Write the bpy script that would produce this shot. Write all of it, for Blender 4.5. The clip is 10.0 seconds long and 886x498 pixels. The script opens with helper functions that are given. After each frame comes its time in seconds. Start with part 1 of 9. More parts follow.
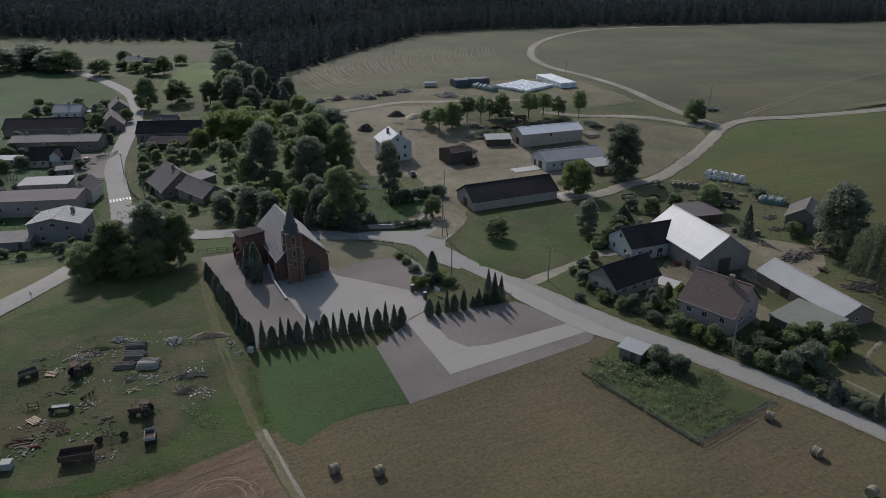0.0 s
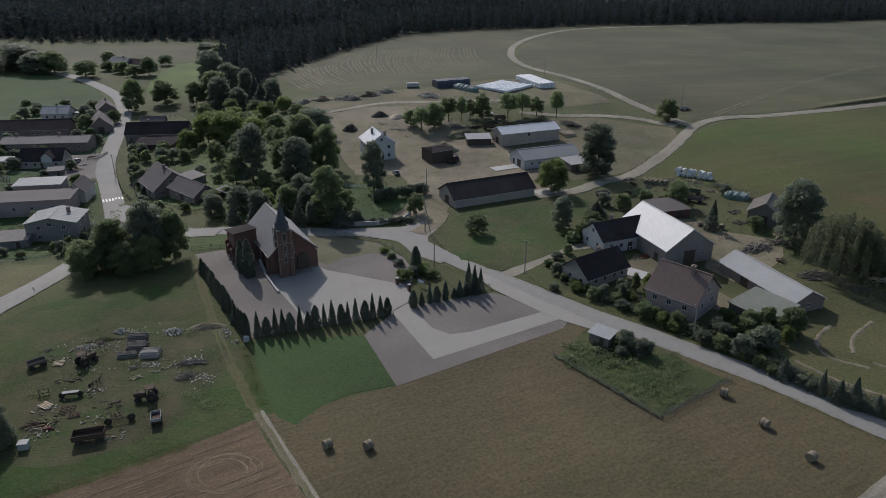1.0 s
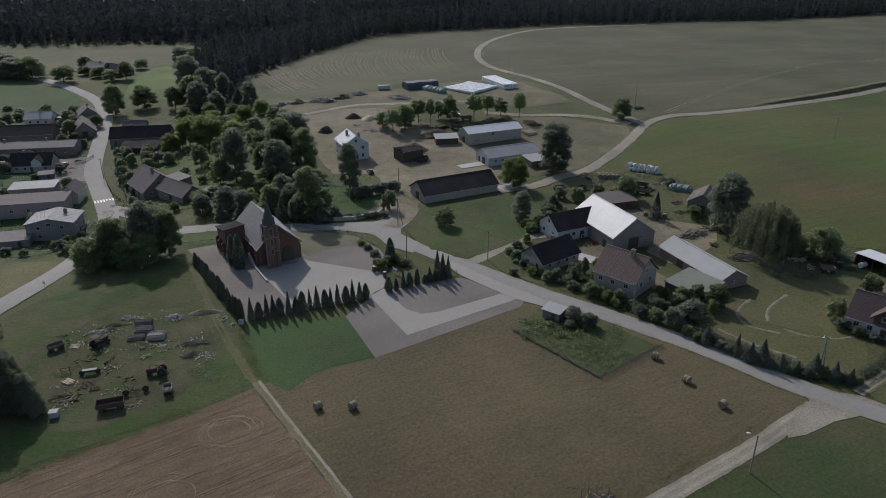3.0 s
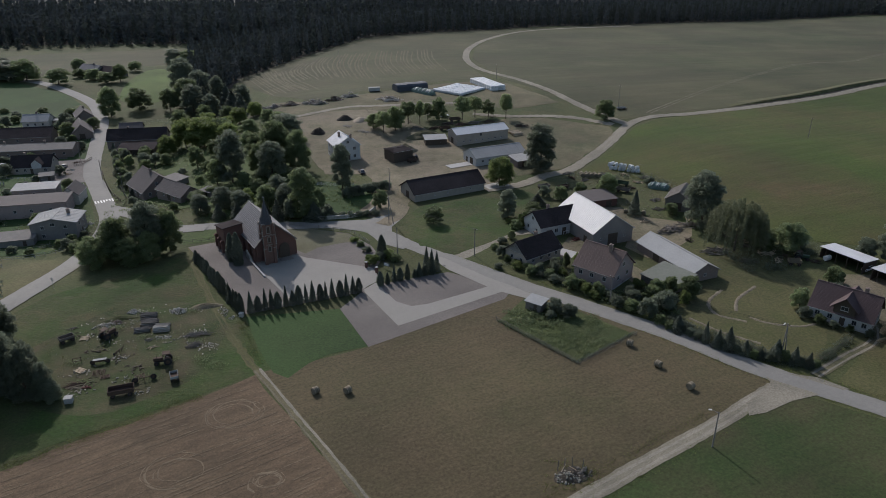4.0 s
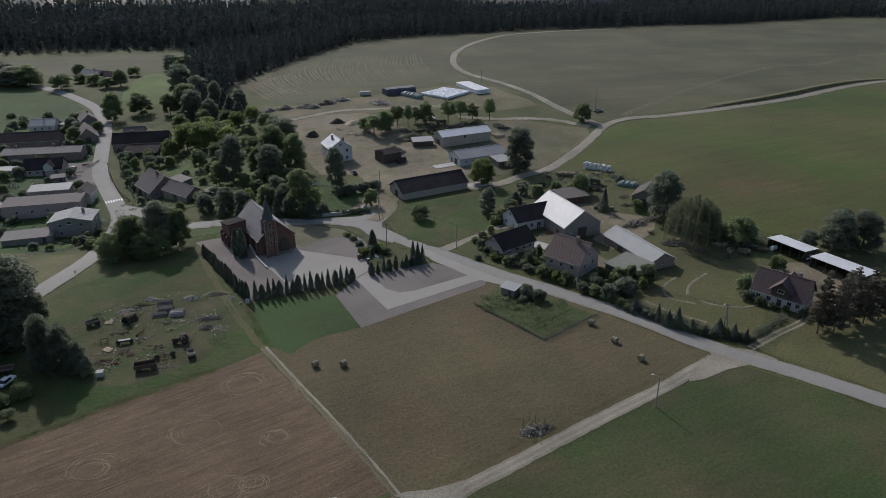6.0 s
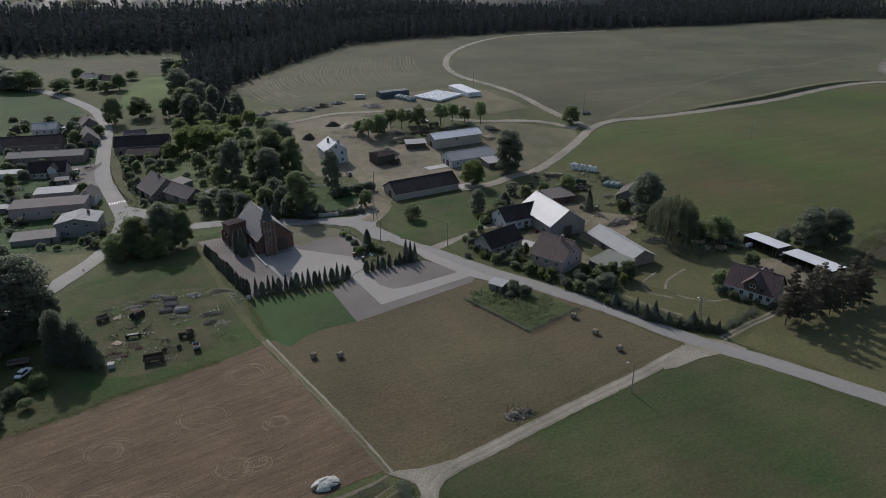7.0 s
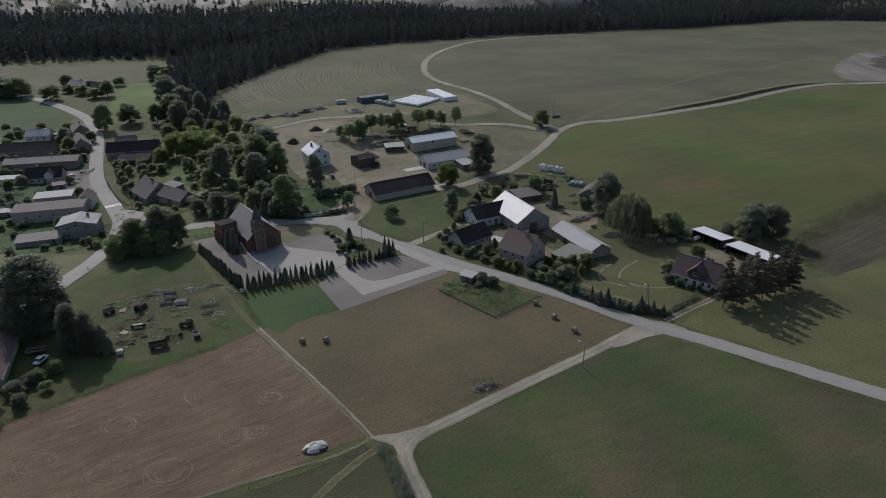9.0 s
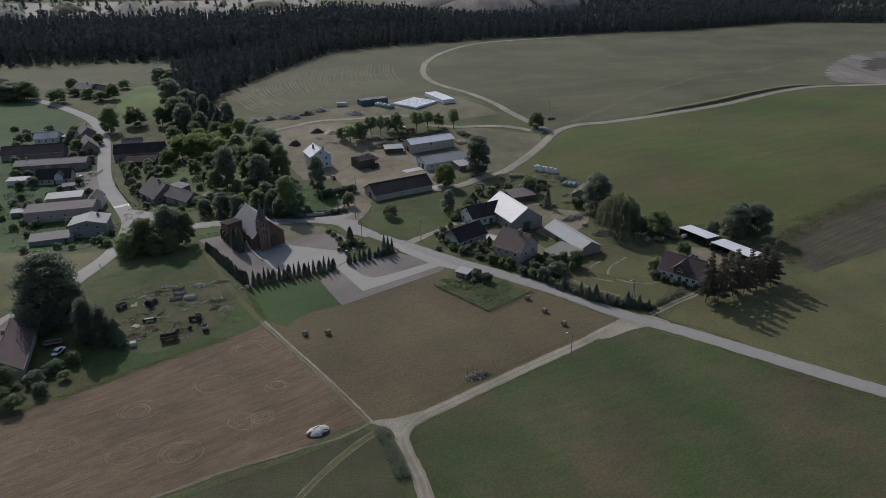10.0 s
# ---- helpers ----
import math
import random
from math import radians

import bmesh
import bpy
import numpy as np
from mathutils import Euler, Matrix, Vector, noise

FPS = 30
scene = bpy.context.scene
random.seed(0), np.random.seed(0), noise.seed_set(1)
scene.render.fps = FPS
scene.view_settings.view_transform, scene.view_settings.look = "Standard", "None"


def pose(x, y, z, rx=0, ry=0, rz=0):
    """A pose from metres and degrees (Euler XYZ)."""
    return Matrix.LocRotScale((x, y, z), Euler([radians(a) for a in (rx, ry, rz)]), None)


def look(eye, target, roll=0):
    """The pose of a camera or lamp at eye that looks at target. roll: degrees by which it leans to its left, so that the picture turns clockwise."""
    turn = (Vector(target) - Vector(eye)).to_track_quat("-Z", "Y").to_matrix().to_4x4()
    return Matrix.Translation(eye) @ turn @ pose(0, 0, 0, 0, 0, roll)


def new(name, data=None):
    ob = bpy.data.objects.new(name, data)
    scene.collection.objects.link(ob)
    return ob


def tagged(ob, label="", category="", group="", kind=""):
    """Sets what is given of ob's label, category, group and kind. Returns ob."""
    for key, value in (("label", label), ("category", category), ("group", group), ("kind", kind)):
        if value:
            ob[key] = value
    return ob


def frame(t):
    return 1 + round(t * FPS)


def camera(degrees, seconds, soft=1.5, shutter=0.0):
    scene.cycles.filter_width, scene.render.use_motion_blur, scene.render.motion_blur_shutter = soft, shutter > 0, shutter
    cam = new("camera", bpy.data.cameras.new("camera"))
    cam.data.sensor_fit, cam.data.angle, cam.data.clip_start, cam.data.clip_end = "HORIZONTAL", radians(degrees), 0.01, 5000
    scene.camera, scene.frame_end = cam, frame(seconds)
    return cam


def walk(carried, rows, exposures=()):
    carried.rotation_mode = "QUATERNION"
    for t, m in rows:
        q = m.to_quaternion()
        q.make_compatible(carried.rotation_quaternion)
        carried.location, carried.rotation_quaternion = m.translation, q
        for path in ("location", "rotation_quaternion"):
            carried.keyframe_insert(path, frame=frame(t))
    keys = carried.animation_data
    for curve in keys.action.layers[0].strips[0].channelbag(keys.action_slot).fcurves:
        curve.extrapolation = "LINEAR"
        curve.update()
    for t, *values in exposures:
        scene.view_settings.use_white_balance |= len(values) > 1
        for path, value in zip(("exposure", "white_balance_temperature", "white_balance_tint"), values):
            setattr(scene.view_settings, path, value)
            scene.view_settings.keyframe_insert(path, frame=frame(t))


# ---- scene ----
cam = camera(64.9, 10.0, 0.8)
PATH = [
    (0, (-0.236, -0.94, 67.126), (-0.24, 0.897, 66.335), 0.2),
    (0.5, (-0.073, -5.201, 68.624), (-0.053, -3.366, 67.83), 0.3),
    (1, (0.045, -9.805, 70.218), (0.087, -7.971, 69.421), 0.3),
    (1.5, (0.122, -14.145, 71.746), (0.184, -12.313, 70.947), 0.3),
    (2, (0.147, -18.411, 73.197), (0.227, -16.581, 72.395), 0.3),
    (2.5, (0.269, -23.167, 74.873), (0.368, -21.339, 74.068), 0.2),
    (4, (0.408, -36.908, 79.634), (0.549, -35.085, 78.825), 0.1),
    (4.5, (0.583, -41.694, 81.241), (0.731, -39.872, 80.431), 0.1),
    (5, (0.859, -46.219, 82.78), (1.011, -44.397, 81.968), -0.0),
    (5.5, (0.922, -51.154, 84.431), (1.081, -49.334, 83.619), -0.0),
    (7, (1.481, -65.568, 89.993), (1.657, -63.749, 89.179), -0.1),
    (7.5, (1.773, -70.363, 91.724), (1.966, -68.546, 90.911), -0.2),
    (8, (1.976, -75.215, 93.616), (2.187, -73.401, 92.8), -0.2),
    (8.5, (2.082, -79.944, 95.35), (2.3, -78.131, 94.534), -0.2),
    (9, (2.27, -84.678, 97.165), (2.492, -82.866, 96.349), -0.2),
    (9.5, (2.269, -89.686, 98.986), (2.492, -87.874, 98.17), -0.3),
    (10, (2.508, -94.319, 100.452), (2.728, -92.506, 99.637), -0.3),
]
walk(cam, [(t, look(eye, target, roll)) for t, eye, target, roll in PATH])

# ---- world, sun, exposure ----
SUN_AZ = (-0.39, 0.92)
SUN_EL = radians(36)
world = bpy.data.worlds.new("sky")
scene.world = world
world.use_nodes = True
wn = world.node_tree
sky = wn.nodes.new("ShaderNodeTexSky")
sky.sky_type = "NISHITA"
sky.sun_disc = False
sky.dust_density = 1.6
sky.sun_elevation = SUN_EL
sky.sun_rotation = math.atan2(SUN_AZ[0], SUN_AZ[1])
wn.nodes["Background"].inputs["Strength"].default_value = 0.152
wn.links.new(sky.outputs[0], wn.nodes["Background"].inputs["Color"])
sun_data = bpy.data.lights.new("sun", "SUN")
sun_data.energy = 3.45
sun_data.angle = radians(0.6)
sun_data.color = (0.99, 0.945, 0.96)
sun = new("sun", sun_data)
sv = Vector((SUN_AZ[0] * math.cos(SUN_EL), SUN_AZ[1] * math.cos(SUN_EL), math.sin(SUN_EL)))
sun.matrix_world = look(sv * 400, (0, 0, 0))
scene.view_settings.exposure = -0.23


# ---- materials ----
def nodes_of(name):
    m = bpy.data.materials.new(name)
    m.use_nodes = True
    return m, m.node_tree, m.node_tree.nodes["Principled BSDF"]


def noise_node(nt, scale, detail=4.0, rough=0.6, vec=None):
    n = nt.nodes.new("ShaderNodeTexNoise")
    n.inputs["Scale"].default_value = scale
    n.inputs["Detail"].default_value = detail
    n.inputs["Roughness"].default_value = rough
    nt.links.new(vec, n.inputs["Vector"])
    return n.outputs["Fac"]


def ramp(nt, fac, lo, hi):
    r = nt.nodes.new("ShaderNodeMapRange")
    r.inputs["From Min"].default_value = lo
    r.inputs["From Max"].default_value = hi
    nt.links.new(fac, r.inputs["Value"])
    return r.outputs[0]


def mix(nt, fac, a, b, blend="MIX"):
    n = nt.nodes.new("ShaderNodeMix")
    n.data_type = "RGBA"
    n.blend_type = blend
    if isinstance(fac, float):
        n.inputs[0].default_value = fac
    else:
        nt.links.new(fac, n.inputs[0])
    for i, v in ((6, a), (7, b)):
        if isinstance(v, tuple):
            n.inputs[i].default_value = (*v, 1)
        else:
            nt.links.new(v, n.inputs[i])
    return n.outputs[2]


def turned(nt, angle):
    """World position turned so that x runs along the angle, in degrees."""
    g = nt.nodes.new("ShaderNodeNewGeometry")
    r = nt.nodes.new("ShaderNodeVectorRotate")
    r.rotation_type = "Z_AXIS"
    r.inputs["Angle"].default_value = radians(-angle)
    nt.links.new(g.outputs["Position"], r.inputs["Vector"])
    return r.outputs[0]


def surf(name, c1, c2, c3=None, big=0.05, small=0.9, rough=0.9, bump=0.3, dist=0.05, metal=0.0,
         stripe=None, stripe_amt=0.3, bumpscale=None, spec=0.3, random_amt=0.0, spread=0.18):
    """Two-scale mottled surface. stripe: (angle, metres, stretch) for furrows and mowing lines."""
    m, nt, p = nodes_of(name)
    pos = turned(nt, stripe[0] if stripe else 0)
    f1 = ramp(nt, noise_node(nt, big, 5, 0.65, pos), 0.5 - spread, 0.5 + spread)
    f2 = ramp(nt, noise_node(nt, small, 6, 0.7, pos), 0.3, 0.7)
    f3 = ramp(nt, noise_node(nt, max(small * 5, 1.6), 6, 0.8, pos), 0.3, 0.7)
    c3 = c3 or tuple(0.6 * v for v in c1)
    col = mix(nt, f1, c1, c2)
    fac = nt.nodes.new("ShaderNodeMath")
    fac.operation = "MULTIPLY"
    fac.inputs[1].default_value = 0.6
    nt.links.new(f2, fac.inputs[0])
    col = mix(nt, fac.outputs[0], col, c3)
    shade = nt.nodes.new("ShaderNodeHueSaturation")
    grain = nt.nodes.new("ShaderNodeMapRange")
    grain_amt = 0.48 if rough >= 0.95 else 0.13
    grain.inputs["To Min"].default_value = 1 - grain_amt
    grain.inputs["To Max"].default_value = 1 + grain_amt
    nt.links.new(f3, grain.inputs["Value"])
    nt.links.new(grain.outputs[0], shade.inputs["Value"])
    nt.links.new(col, shade.inputs["Color"])
    col = shade.outputs[0]
    if rough >= 0.95:
        broad = nt.nodes.new("ShaderNodeMapRange")
        broad.inputs["To Min"].default_value = 0.72
        broad.inputs["To Max"].default_value = 1.06
        nt.links.new(ramp(nt, noise_node(nt, big * 0.6 + 0.012, 3, 0.5, turned(nt, 40)), 0.32, 0.68), broad.inputs["Value"])
        tone = nt.nodes.new("ShaderNodeHueSaturation")
        nt.links.new(broad.outputs[0], tone.inputs["Value"])
        nt.links.new(col, tone.inputs["Color"])
        col = tone.outputs[0]
    height = noise_node(nt, bumpscale or small * 3, 6, 0.7, pos)
    if stripe:
        mul = nt.nodes.new("ShaderNodeVectorMath")
        mul.operation = "MULTIPLY"
        mul.inputs[1].default_value = (stripe[2] / stripe[1], 1 / stripe[1], 1 / stripe[1])
        nt.links.new(pos, mul.inputs[0])
        w = ramp(nt, noise_node(nt, 1.0, 3, 0.55, mul.outputs[0]), 0.36, 0.62)
        dark = mix(nt, stripe_amt, col, (0.0, 0.0, 0.0))
        col = mix(nt, w, dark, col)
        add = nt.nodes.new("ShaderNodeMath")
        nt.links.new(w, add.inputs[0])
        nt.links.new(height, add.inputs[1])
        height = add.outputs[0]
    if random_amt:
        oi = nt.nodes.new("ShaderNodeObjectInfo")
        hsv = nt.nodes.new("ShaderNodeHueSaturation")
        mr = nt.nodes.new("ShaderNodeMapRange")
        mr.inputs["To Min"].default_value = 1 - random_amt
        mr.inputs["To Max"].default_value = 1 + random_amt
        nt.links.new(oi.outputs["Random"], mr.inputs["Value"])
        nt.links.new(mr.outputs[0], hsv.inputs["Value"])
        nt.links.new(col, hsv.inputs["Color"])
        col = hsv.outputs[0]
    nt.links.new(col, p.inputs["Base Color"])
    b = nt.nodes.new("ShaderNodeBump")
    b.inputs["Strength"].default_value = bump
    b.inputs["Distance"].default_value = dist
    nt.links.new(height, b.inputs["Height"])
    nt.links.new(b.outputs[0], p.inputs["Normal"])
    p.inputs["Roughness"].default_value = rough
    p.inputs["Metallic"].default_value = metal
    p.inputs["Specular IOR Level"].default_value = spec
    return m


def leaf_mat(name, c1, c2, through_light=0.25, gloss=0.3, glow=1.8):
    m, nt, p = nodes_of(name)
    g = nt.nodes.new("ShaderNodeNewGeometry")
    oi = nt.nodes.new("ShaderNodeObjectInfo")
    col = mix(nt, g.outputs["Random Per Island"], c1, c2)
    hsv = nt.nodes.new("ShaderNodeHueSaturation")
    mr = nt.nodes.new("ShaderNodeMapRange")
    mr.inputs["To Min"].default_value = 0.75
    mr.inputs["To Max"].default_value = 1.25
    nt.links.new(oi.outputs["Random"], mr.inputs["Value"])
    nt.links.new(mr.outputs[0], hsv.inputs["Value"])
    nt.links.new(col, hsv.inputs["Color"])
    nt.links.new(hsv.outputs[0], p.inputs["Base Color"])
    p.inputs["Roughness"].default_value = 0.5
    p.inputs["Specular IOR Level"].default_value = gloss
    t = nt.nodes.new("ShaderNodeBsdfTranslucent")
    bright = nt.nodes.new("ShaderNodeHueSaturation")
    bright.inputs["Value"].default_value = glow
    nt.links.new(hsv.outputs[0], bright.inputs["Color"])
    nt.links.new(bright.outputs[0], t.inputs["Color"])
    mx = nt.nodes.new("ShaderNodeMixShader")
    mx.inputs[0].default_value = through_light
    nt.links.new(p.outputs[0], mx.inputs[1])
    nt.links.new(t.outputs[0], mx.inputs[2])
    nt.links.new(mx.outputs[0], nt.nodes["Material Output"].inputs["Surface"])
    return m


def plain(name, c, rough=0.7, metal=0.0, spec=0.4):
    return surf(name, c, tuple(0.8 * v for v in c), tuple(0.65 * v for v in c), 0.4, 3.0, rough, 0.15, 0.02, metal, spec=spec)


M = {}
M["grass"] = surf("grass", (0.054, 0.074, 0.02), (0.098, 0.086, 0.04), (0.042, 0.058, 0.017), 0.035, 0.3, 0.95, 0.8, 0.3)
M["meadow"] = surf("meadow", (0.03, 0.068, 0.008), (0.084, 0.074, 0.032), (0.03, 0.05, 0.012), 0.06, 0.35, 0.95, 0.9, 0.3, spread=0.12)
M["hay"] = surf("hay_stubble", (0.095, 0.072, 0.038), (0.066, 0.063, 0.027), (0.108, 0.082, 0.046), 0.035, 0.3, 0.95, 0.6, 0.07, stripe=(31, 1.6, 0.3), stripe_amt=0.05)
M["farhay"] = surf("far_hay", (0.08, 0.078, 0.038), (0.052, 0.064, 0.025), (0.092, 0.082, 0.045), 0.012, 0.05, 0.95, 0.4, 0.12, stripe=(10, 5.0, 0.12), stripe_amt=0.14, spread=0.14)
M["green"] = surf("green_field", (0.05, 0.079, 0.011), (0.09, 0.067, 0.028), (0.054, 0.074, 0.012), 0.012, 0.07, 0.95, 0.5, 0.12, stripe=(20, 5.0, 0.15), stripe_amt=0.1, spread=0.13)
M["greenS"] = surf("young_green_field", (0.028, 0.06, 0.012), (0.08, 0.058, 0.033), (0.04, 0.056, 0.016), 0.028, 0.1, 0.95, 0.5, 0.12, stripe=(25, 4.0, 0.3), stripe_amt=0.06, spread=0.15)
M["roughmeadow"] = surf("rough_meadow", (0.052, 0.06, 0.023), (0.07, 0.06, 0.034), (0.044, 0.05, 0.02), 0.1, 0.5, 0.95, 0.9, 0.3, spread=0.15)
M["lawn"] = surf("lawn", (0.034, 0.07, 0.017), (0.046, 0.076, 0.021), (0.029, 0.058, 0.014), 0.06, 0.4, 0.95, 0.6, 0.08)
M["brown"] = surf("stubble_earth", (0.132, 0.09, 0.053), (0.09, 0.066, 0.038), (0.166, 0.116, 0.073), 0.06, 0.4, 0.95, 0.7, 0.06, stripe=(31, 1.8, 0.2), stripe_amt=0.24)
M["plough"] = surf("ploughed_earth", (0.07, 0.06, 0.033), (0.085, 0.068, 0.044), (0.036, 0.036, 0.018), 0.08, 0.9, 0.95, 0.8, 0.07, stripe=(28, 0.9, 0.04), stripe_amt=0.34)
M["pasture"] = surf("bright_pasture", (0.05, 0.084, 0.018), (0.076, 0.09, 0.03), (0.038, 0.062, 0.014), 0.03, 0.2, 0.95, 0.5, 0.12)
M["hillgreen"] = surf("hill_grass", (0.074, 0.118, 0.024), (0.092, 0.128, 0.032), (0.062, 0.102, 0.02), 0.03, 0.2, 0.95, 0.5, 0.12)
M["yellowmeadow"] = surf("dry_garden_meadow", (0.09, 0.084, 0.034), (0.064, 0.074, 0.022), (0.1, 0.088, 0.043), 0.06, 0.2, 0.95, 0.6, 0.12, spread=0.14)
M["weeds"] = surf("weeds", (0.06, 0.085, 0.026), (0.085, 0.095, 0.032), (0.04, 0.055, 0.018), 0.2, 1.2, 0.95, 0.9, 0.3)
M["dirt"] = surf("yard_dirt", (0.19, 0.158, 0.108), (0.088, 0.086, 0.044), (0.205, 0.17, 0.12), 0.05, 0.25, 0.95, 0.6, 0.12, spread=0.13)
M["strawmark"] = surf("raked_straw_mark", (0.176, 0.134, 0.086), (0.145, 0.11, 0.07), (0.19, 0.147, 0.097), 0.3, 1.5, 0.95, 0.6, 0.06)
M["drymeadow"] = surf("dry_meadow_patch", (0.098, 0.09, 0.042), (0.07, 0.082, 0.026), (0.115, 0.098, 0.055), 0.2, 0.7, 0.95, 0.7, 0.15)
M["scrapmeadow"] = surf("trampled_scrap_meadow", (0.034, 0.064, 0.011), (0.1, 0.08, 0.045), (0.036, 0.045, 0.016), 0.12, 0.6, 0.95, 0.9, 0.3, spread=0.14)
M["drygrass"] = surf("dry_grass", (0.128, 0.108, 0.062), (0.064, 0.074, 0.034), (0.142, 0.12, 0.074), 0.06, 0.4, 0.95, 0.5, 0.1, spread=0.14)
M["track"] = surf("dirt_track", (0.225, 0.204, 0.158), (0.175, 0.158, 0.122), (0.26, 0.234, 0.184), 0.12, 0.6, 0.95, 0.5, 0.08)
M["trackside"] = surf("dirt_track_rim", (0.2, 0.18, 0.136), (0.165, 0.15, 0.108), (0.225, 0.203, 0.157), 0.2, 0.8, 0.95, 0.5, 0.08)
M["rut"] = surf("wheel_rut_dust", (0.24, 0.218, 0.172), (0.205, 0.186, 0.144), (0.265, 0.24, 0.192), 0.2, 0.8, 0.95, 0.4, 0.05)
M["trail"] = surf("worn_trail", (0.142, 0.122, 0.084), (0.100, 0.095, 0.053), (0.176, 0.152, 0.109), 0.12, 0.5, 0.95, 0.5, 0.08)
M["asphalt"] = surf("worn_asphalt", (0.205, 0.196, 0.176), (0.168, 0.161, 0.144), (0.235, 0.224, 0.2), 0.07, 0.5, 0.85, 0.25, 0.02)
M["paving"] = surf("pale_paving", (0.24, 0.226, 0.2), (0.205, 0.193, 0.17), (0.262, 0.248, 0.218), 0.1, 1.5, 0.85, 0.2, 0.02)
M["gravel"] = surf("gravel", (0.156, 0.137, 0.124), (0.132, 0.118, 0.104), (0.178, 0.158, 0.142), 0.06, 1.1, 0.95, 0.4, 0.04)
M["gravelgreen"] = surf("grassy_gravel", (0.125, 0.12, 0.07), (0.15, 0.135, 0.095), (0.105, 0.105, 0.055), 0.1, 0.9, 0.95, 0.4, 0.05)
M["litter"] = surf("forest_litter", (0.04, 0.034, 0.026), (0.05, 0.045, 0.03), (0.03, 0.027, 0.02), 0.05, 0.3, 0.95, 0.6, 0.2)
M["sand"] = surf("quarry_sand", (0.24, 0.215, 0.18), (0.13, 0.125, 0.1), (0.3, 0.27, 0.23), 0.01, 0.04, 0.95, 0.6, 0.6)
M["quarryearth"] = surf("quarry_earth", (0.17, 0.15, 0.13), (0.09, 0.085, 0.07), (0.21, 0.185, 0.16), 0.02, 0.08, 0.95, 0.8, 1.0, stripe=(80, 14.0, 0.2), stripe_amt=0.3)
M["sandheap"] = surf("sand_heap", (0.36, 0.3, 0.22), (0.3, 0.25, 0.18), (0.4, 0.34, 0.26), 0.3, 1.5, 0.95, 0.5, 0.1)
M["soil"] = surf("dark_soil", (0.05, 0.042, 0.033), (0.07, 0.06, 0.045), (0.035, 0.03, 0.025), 0.2, 1.2, 0.95, 0.9, 0.2)
M["white"] = plain("white_paint", (0.78, 0.77, 0.74), 0.6)
M["cream"] = surf("cream_render", (0.5, 0.46, 0.4), (0.42, 0.39, 0.34), (0.55, 0.5, 0.44), 0.2, 1.5, 0.9, 0.2, 0.02)
M["pink"] = surf("pinkish_render", (0.3, 0.235, 0.215), (0.25, 0.2, 0.182), (0.34, 0.27, 0.245), 0.2, 1.5, 0.9, 0.2, 0.02)
M["windowpaint"] = plain("dull_window_paint", (0.42, 0.41, 0.39), 0.7)
M["grayrender"] = surf("grey_render", (0.2, 0.186, 0.172), (0.155, 0.144, 0.134), (0.24, 0.225, 0.208), 0.12, 0.8, 0.9, 0.3, 0.03)
M["beige"] = surf("dull_beige_render", (0.3, 0.27, 0.232), (0.24, 0.216, 0.188), (0.34, 0.305, 0.262), 0.15, 0.9, 0.9, 0.3, 0.03)
M["mossyfelt"] = surf("mossy_roofing", (0.15, 0.158, 0.13), (0.11, 0.122, 0.095), (0.185, 0.19, 0.16), 0.2, 0.9, 0.9, 0.4, 0.03)
M["whiterender"] = surf("whitewashed_render", (0.42, 0.42, 0.41), (0.34, 0.342, 0.338), (0.48, 0.478, 0.462), 0.2, 1.1, 0.9, 0.2, 0.02)
M["brick"] = surf("red_brick", (0.128, 0.068, 0.054), (0.095, 0.054, 0.045), (0.16, 0.086, 0.068), 0.3, 2.5, 0.9, 0.4, 0.03)
M["towerbrick"] = surf("sooty_tower_brick", (0.15, 0.083, 0.064), (0.115, 0.066, 0.053), (0.185, 0.108, 0.082), 0.3, 2.5, 0.9, 0.4, 0.03)
M["brickdark"] = surf("weathered_brick", (0.19, 0.145, 0.125), (0.15, 0.12, 0.105), (0.24, 0.19, 0.16), 0.25, 1.6, 0.9, 0.4, 0.03)
M["planks"] = surf("grey_boards", (0.16, 0.14, 0.12), (0.11, 0.1, 0.088), (0.2, 0.18, 0.155), 0.3, 2.2, 0.85, 0.4, 0.03)
M["darkwood"] = surf("dark_wood", (0.07, 0.052, 0.04), (0.05, 0.04, 0.032), (0.09, 0.07, 0.05), 0.4, 2.5, 0.8, 0.4, 0.03)
M["weatherboard"] = surf("weathered_board", (0.27, 0.25, 0.21), (0.17, 0.155, 0.13), (0.34, 0.32, 0.27), 0.4, 2.5, 0.85, 0.3, 0.03)
M["timber"] = surf("pale_timber", (0.4, 0.32, 0.22), (0.32, 0.25, 0.17), (0.45, 0.37, 0.27), 0.4, 2.5, 0.8, 0.3, 0.03, random_amt=0.3)
M["log"] = surf("grey_log", (0.405, 0.365, 0.311), (0.270, 0.236, 0.196), (0.486, 0.446, 0.392), 0.6, 2.5, 0.85, 0.4, 0.03, random_amt=0.4)
M["tileroof"] = surf("brown_tiles", (0.14, 0.1, 0.086), (0.11, 0.082, 0.073), (0.17, 0.122, 0.103), 0.25, 3.5, 0.8, 0.8, 0.04)
M["redroof"] = surf("dark_red_tiles", (0.092, 0.064, 0.062), (0.075, 0.054, 0.053), (0.11, 0.077, 0.074), 0.25, 2.0, 0.85, 0.5, 0.04)
M["oldroof"] = surf("weathered_grey_brown_tiles", (0.098, 0.084, 0.08), (0.075, 0.066, 0.064), (0.122, 0.105, 0.098), 0.2, 1.6, 0.85, 0.5, 0.04)
M["slate"] = surf("grey_slate", (0.095, 0.095, 0.1), (0.075, 0.076, 0.082), (0.12, 0.12, 0.126), 0.3, 2.0, 0.65, 0.5, 0.03)
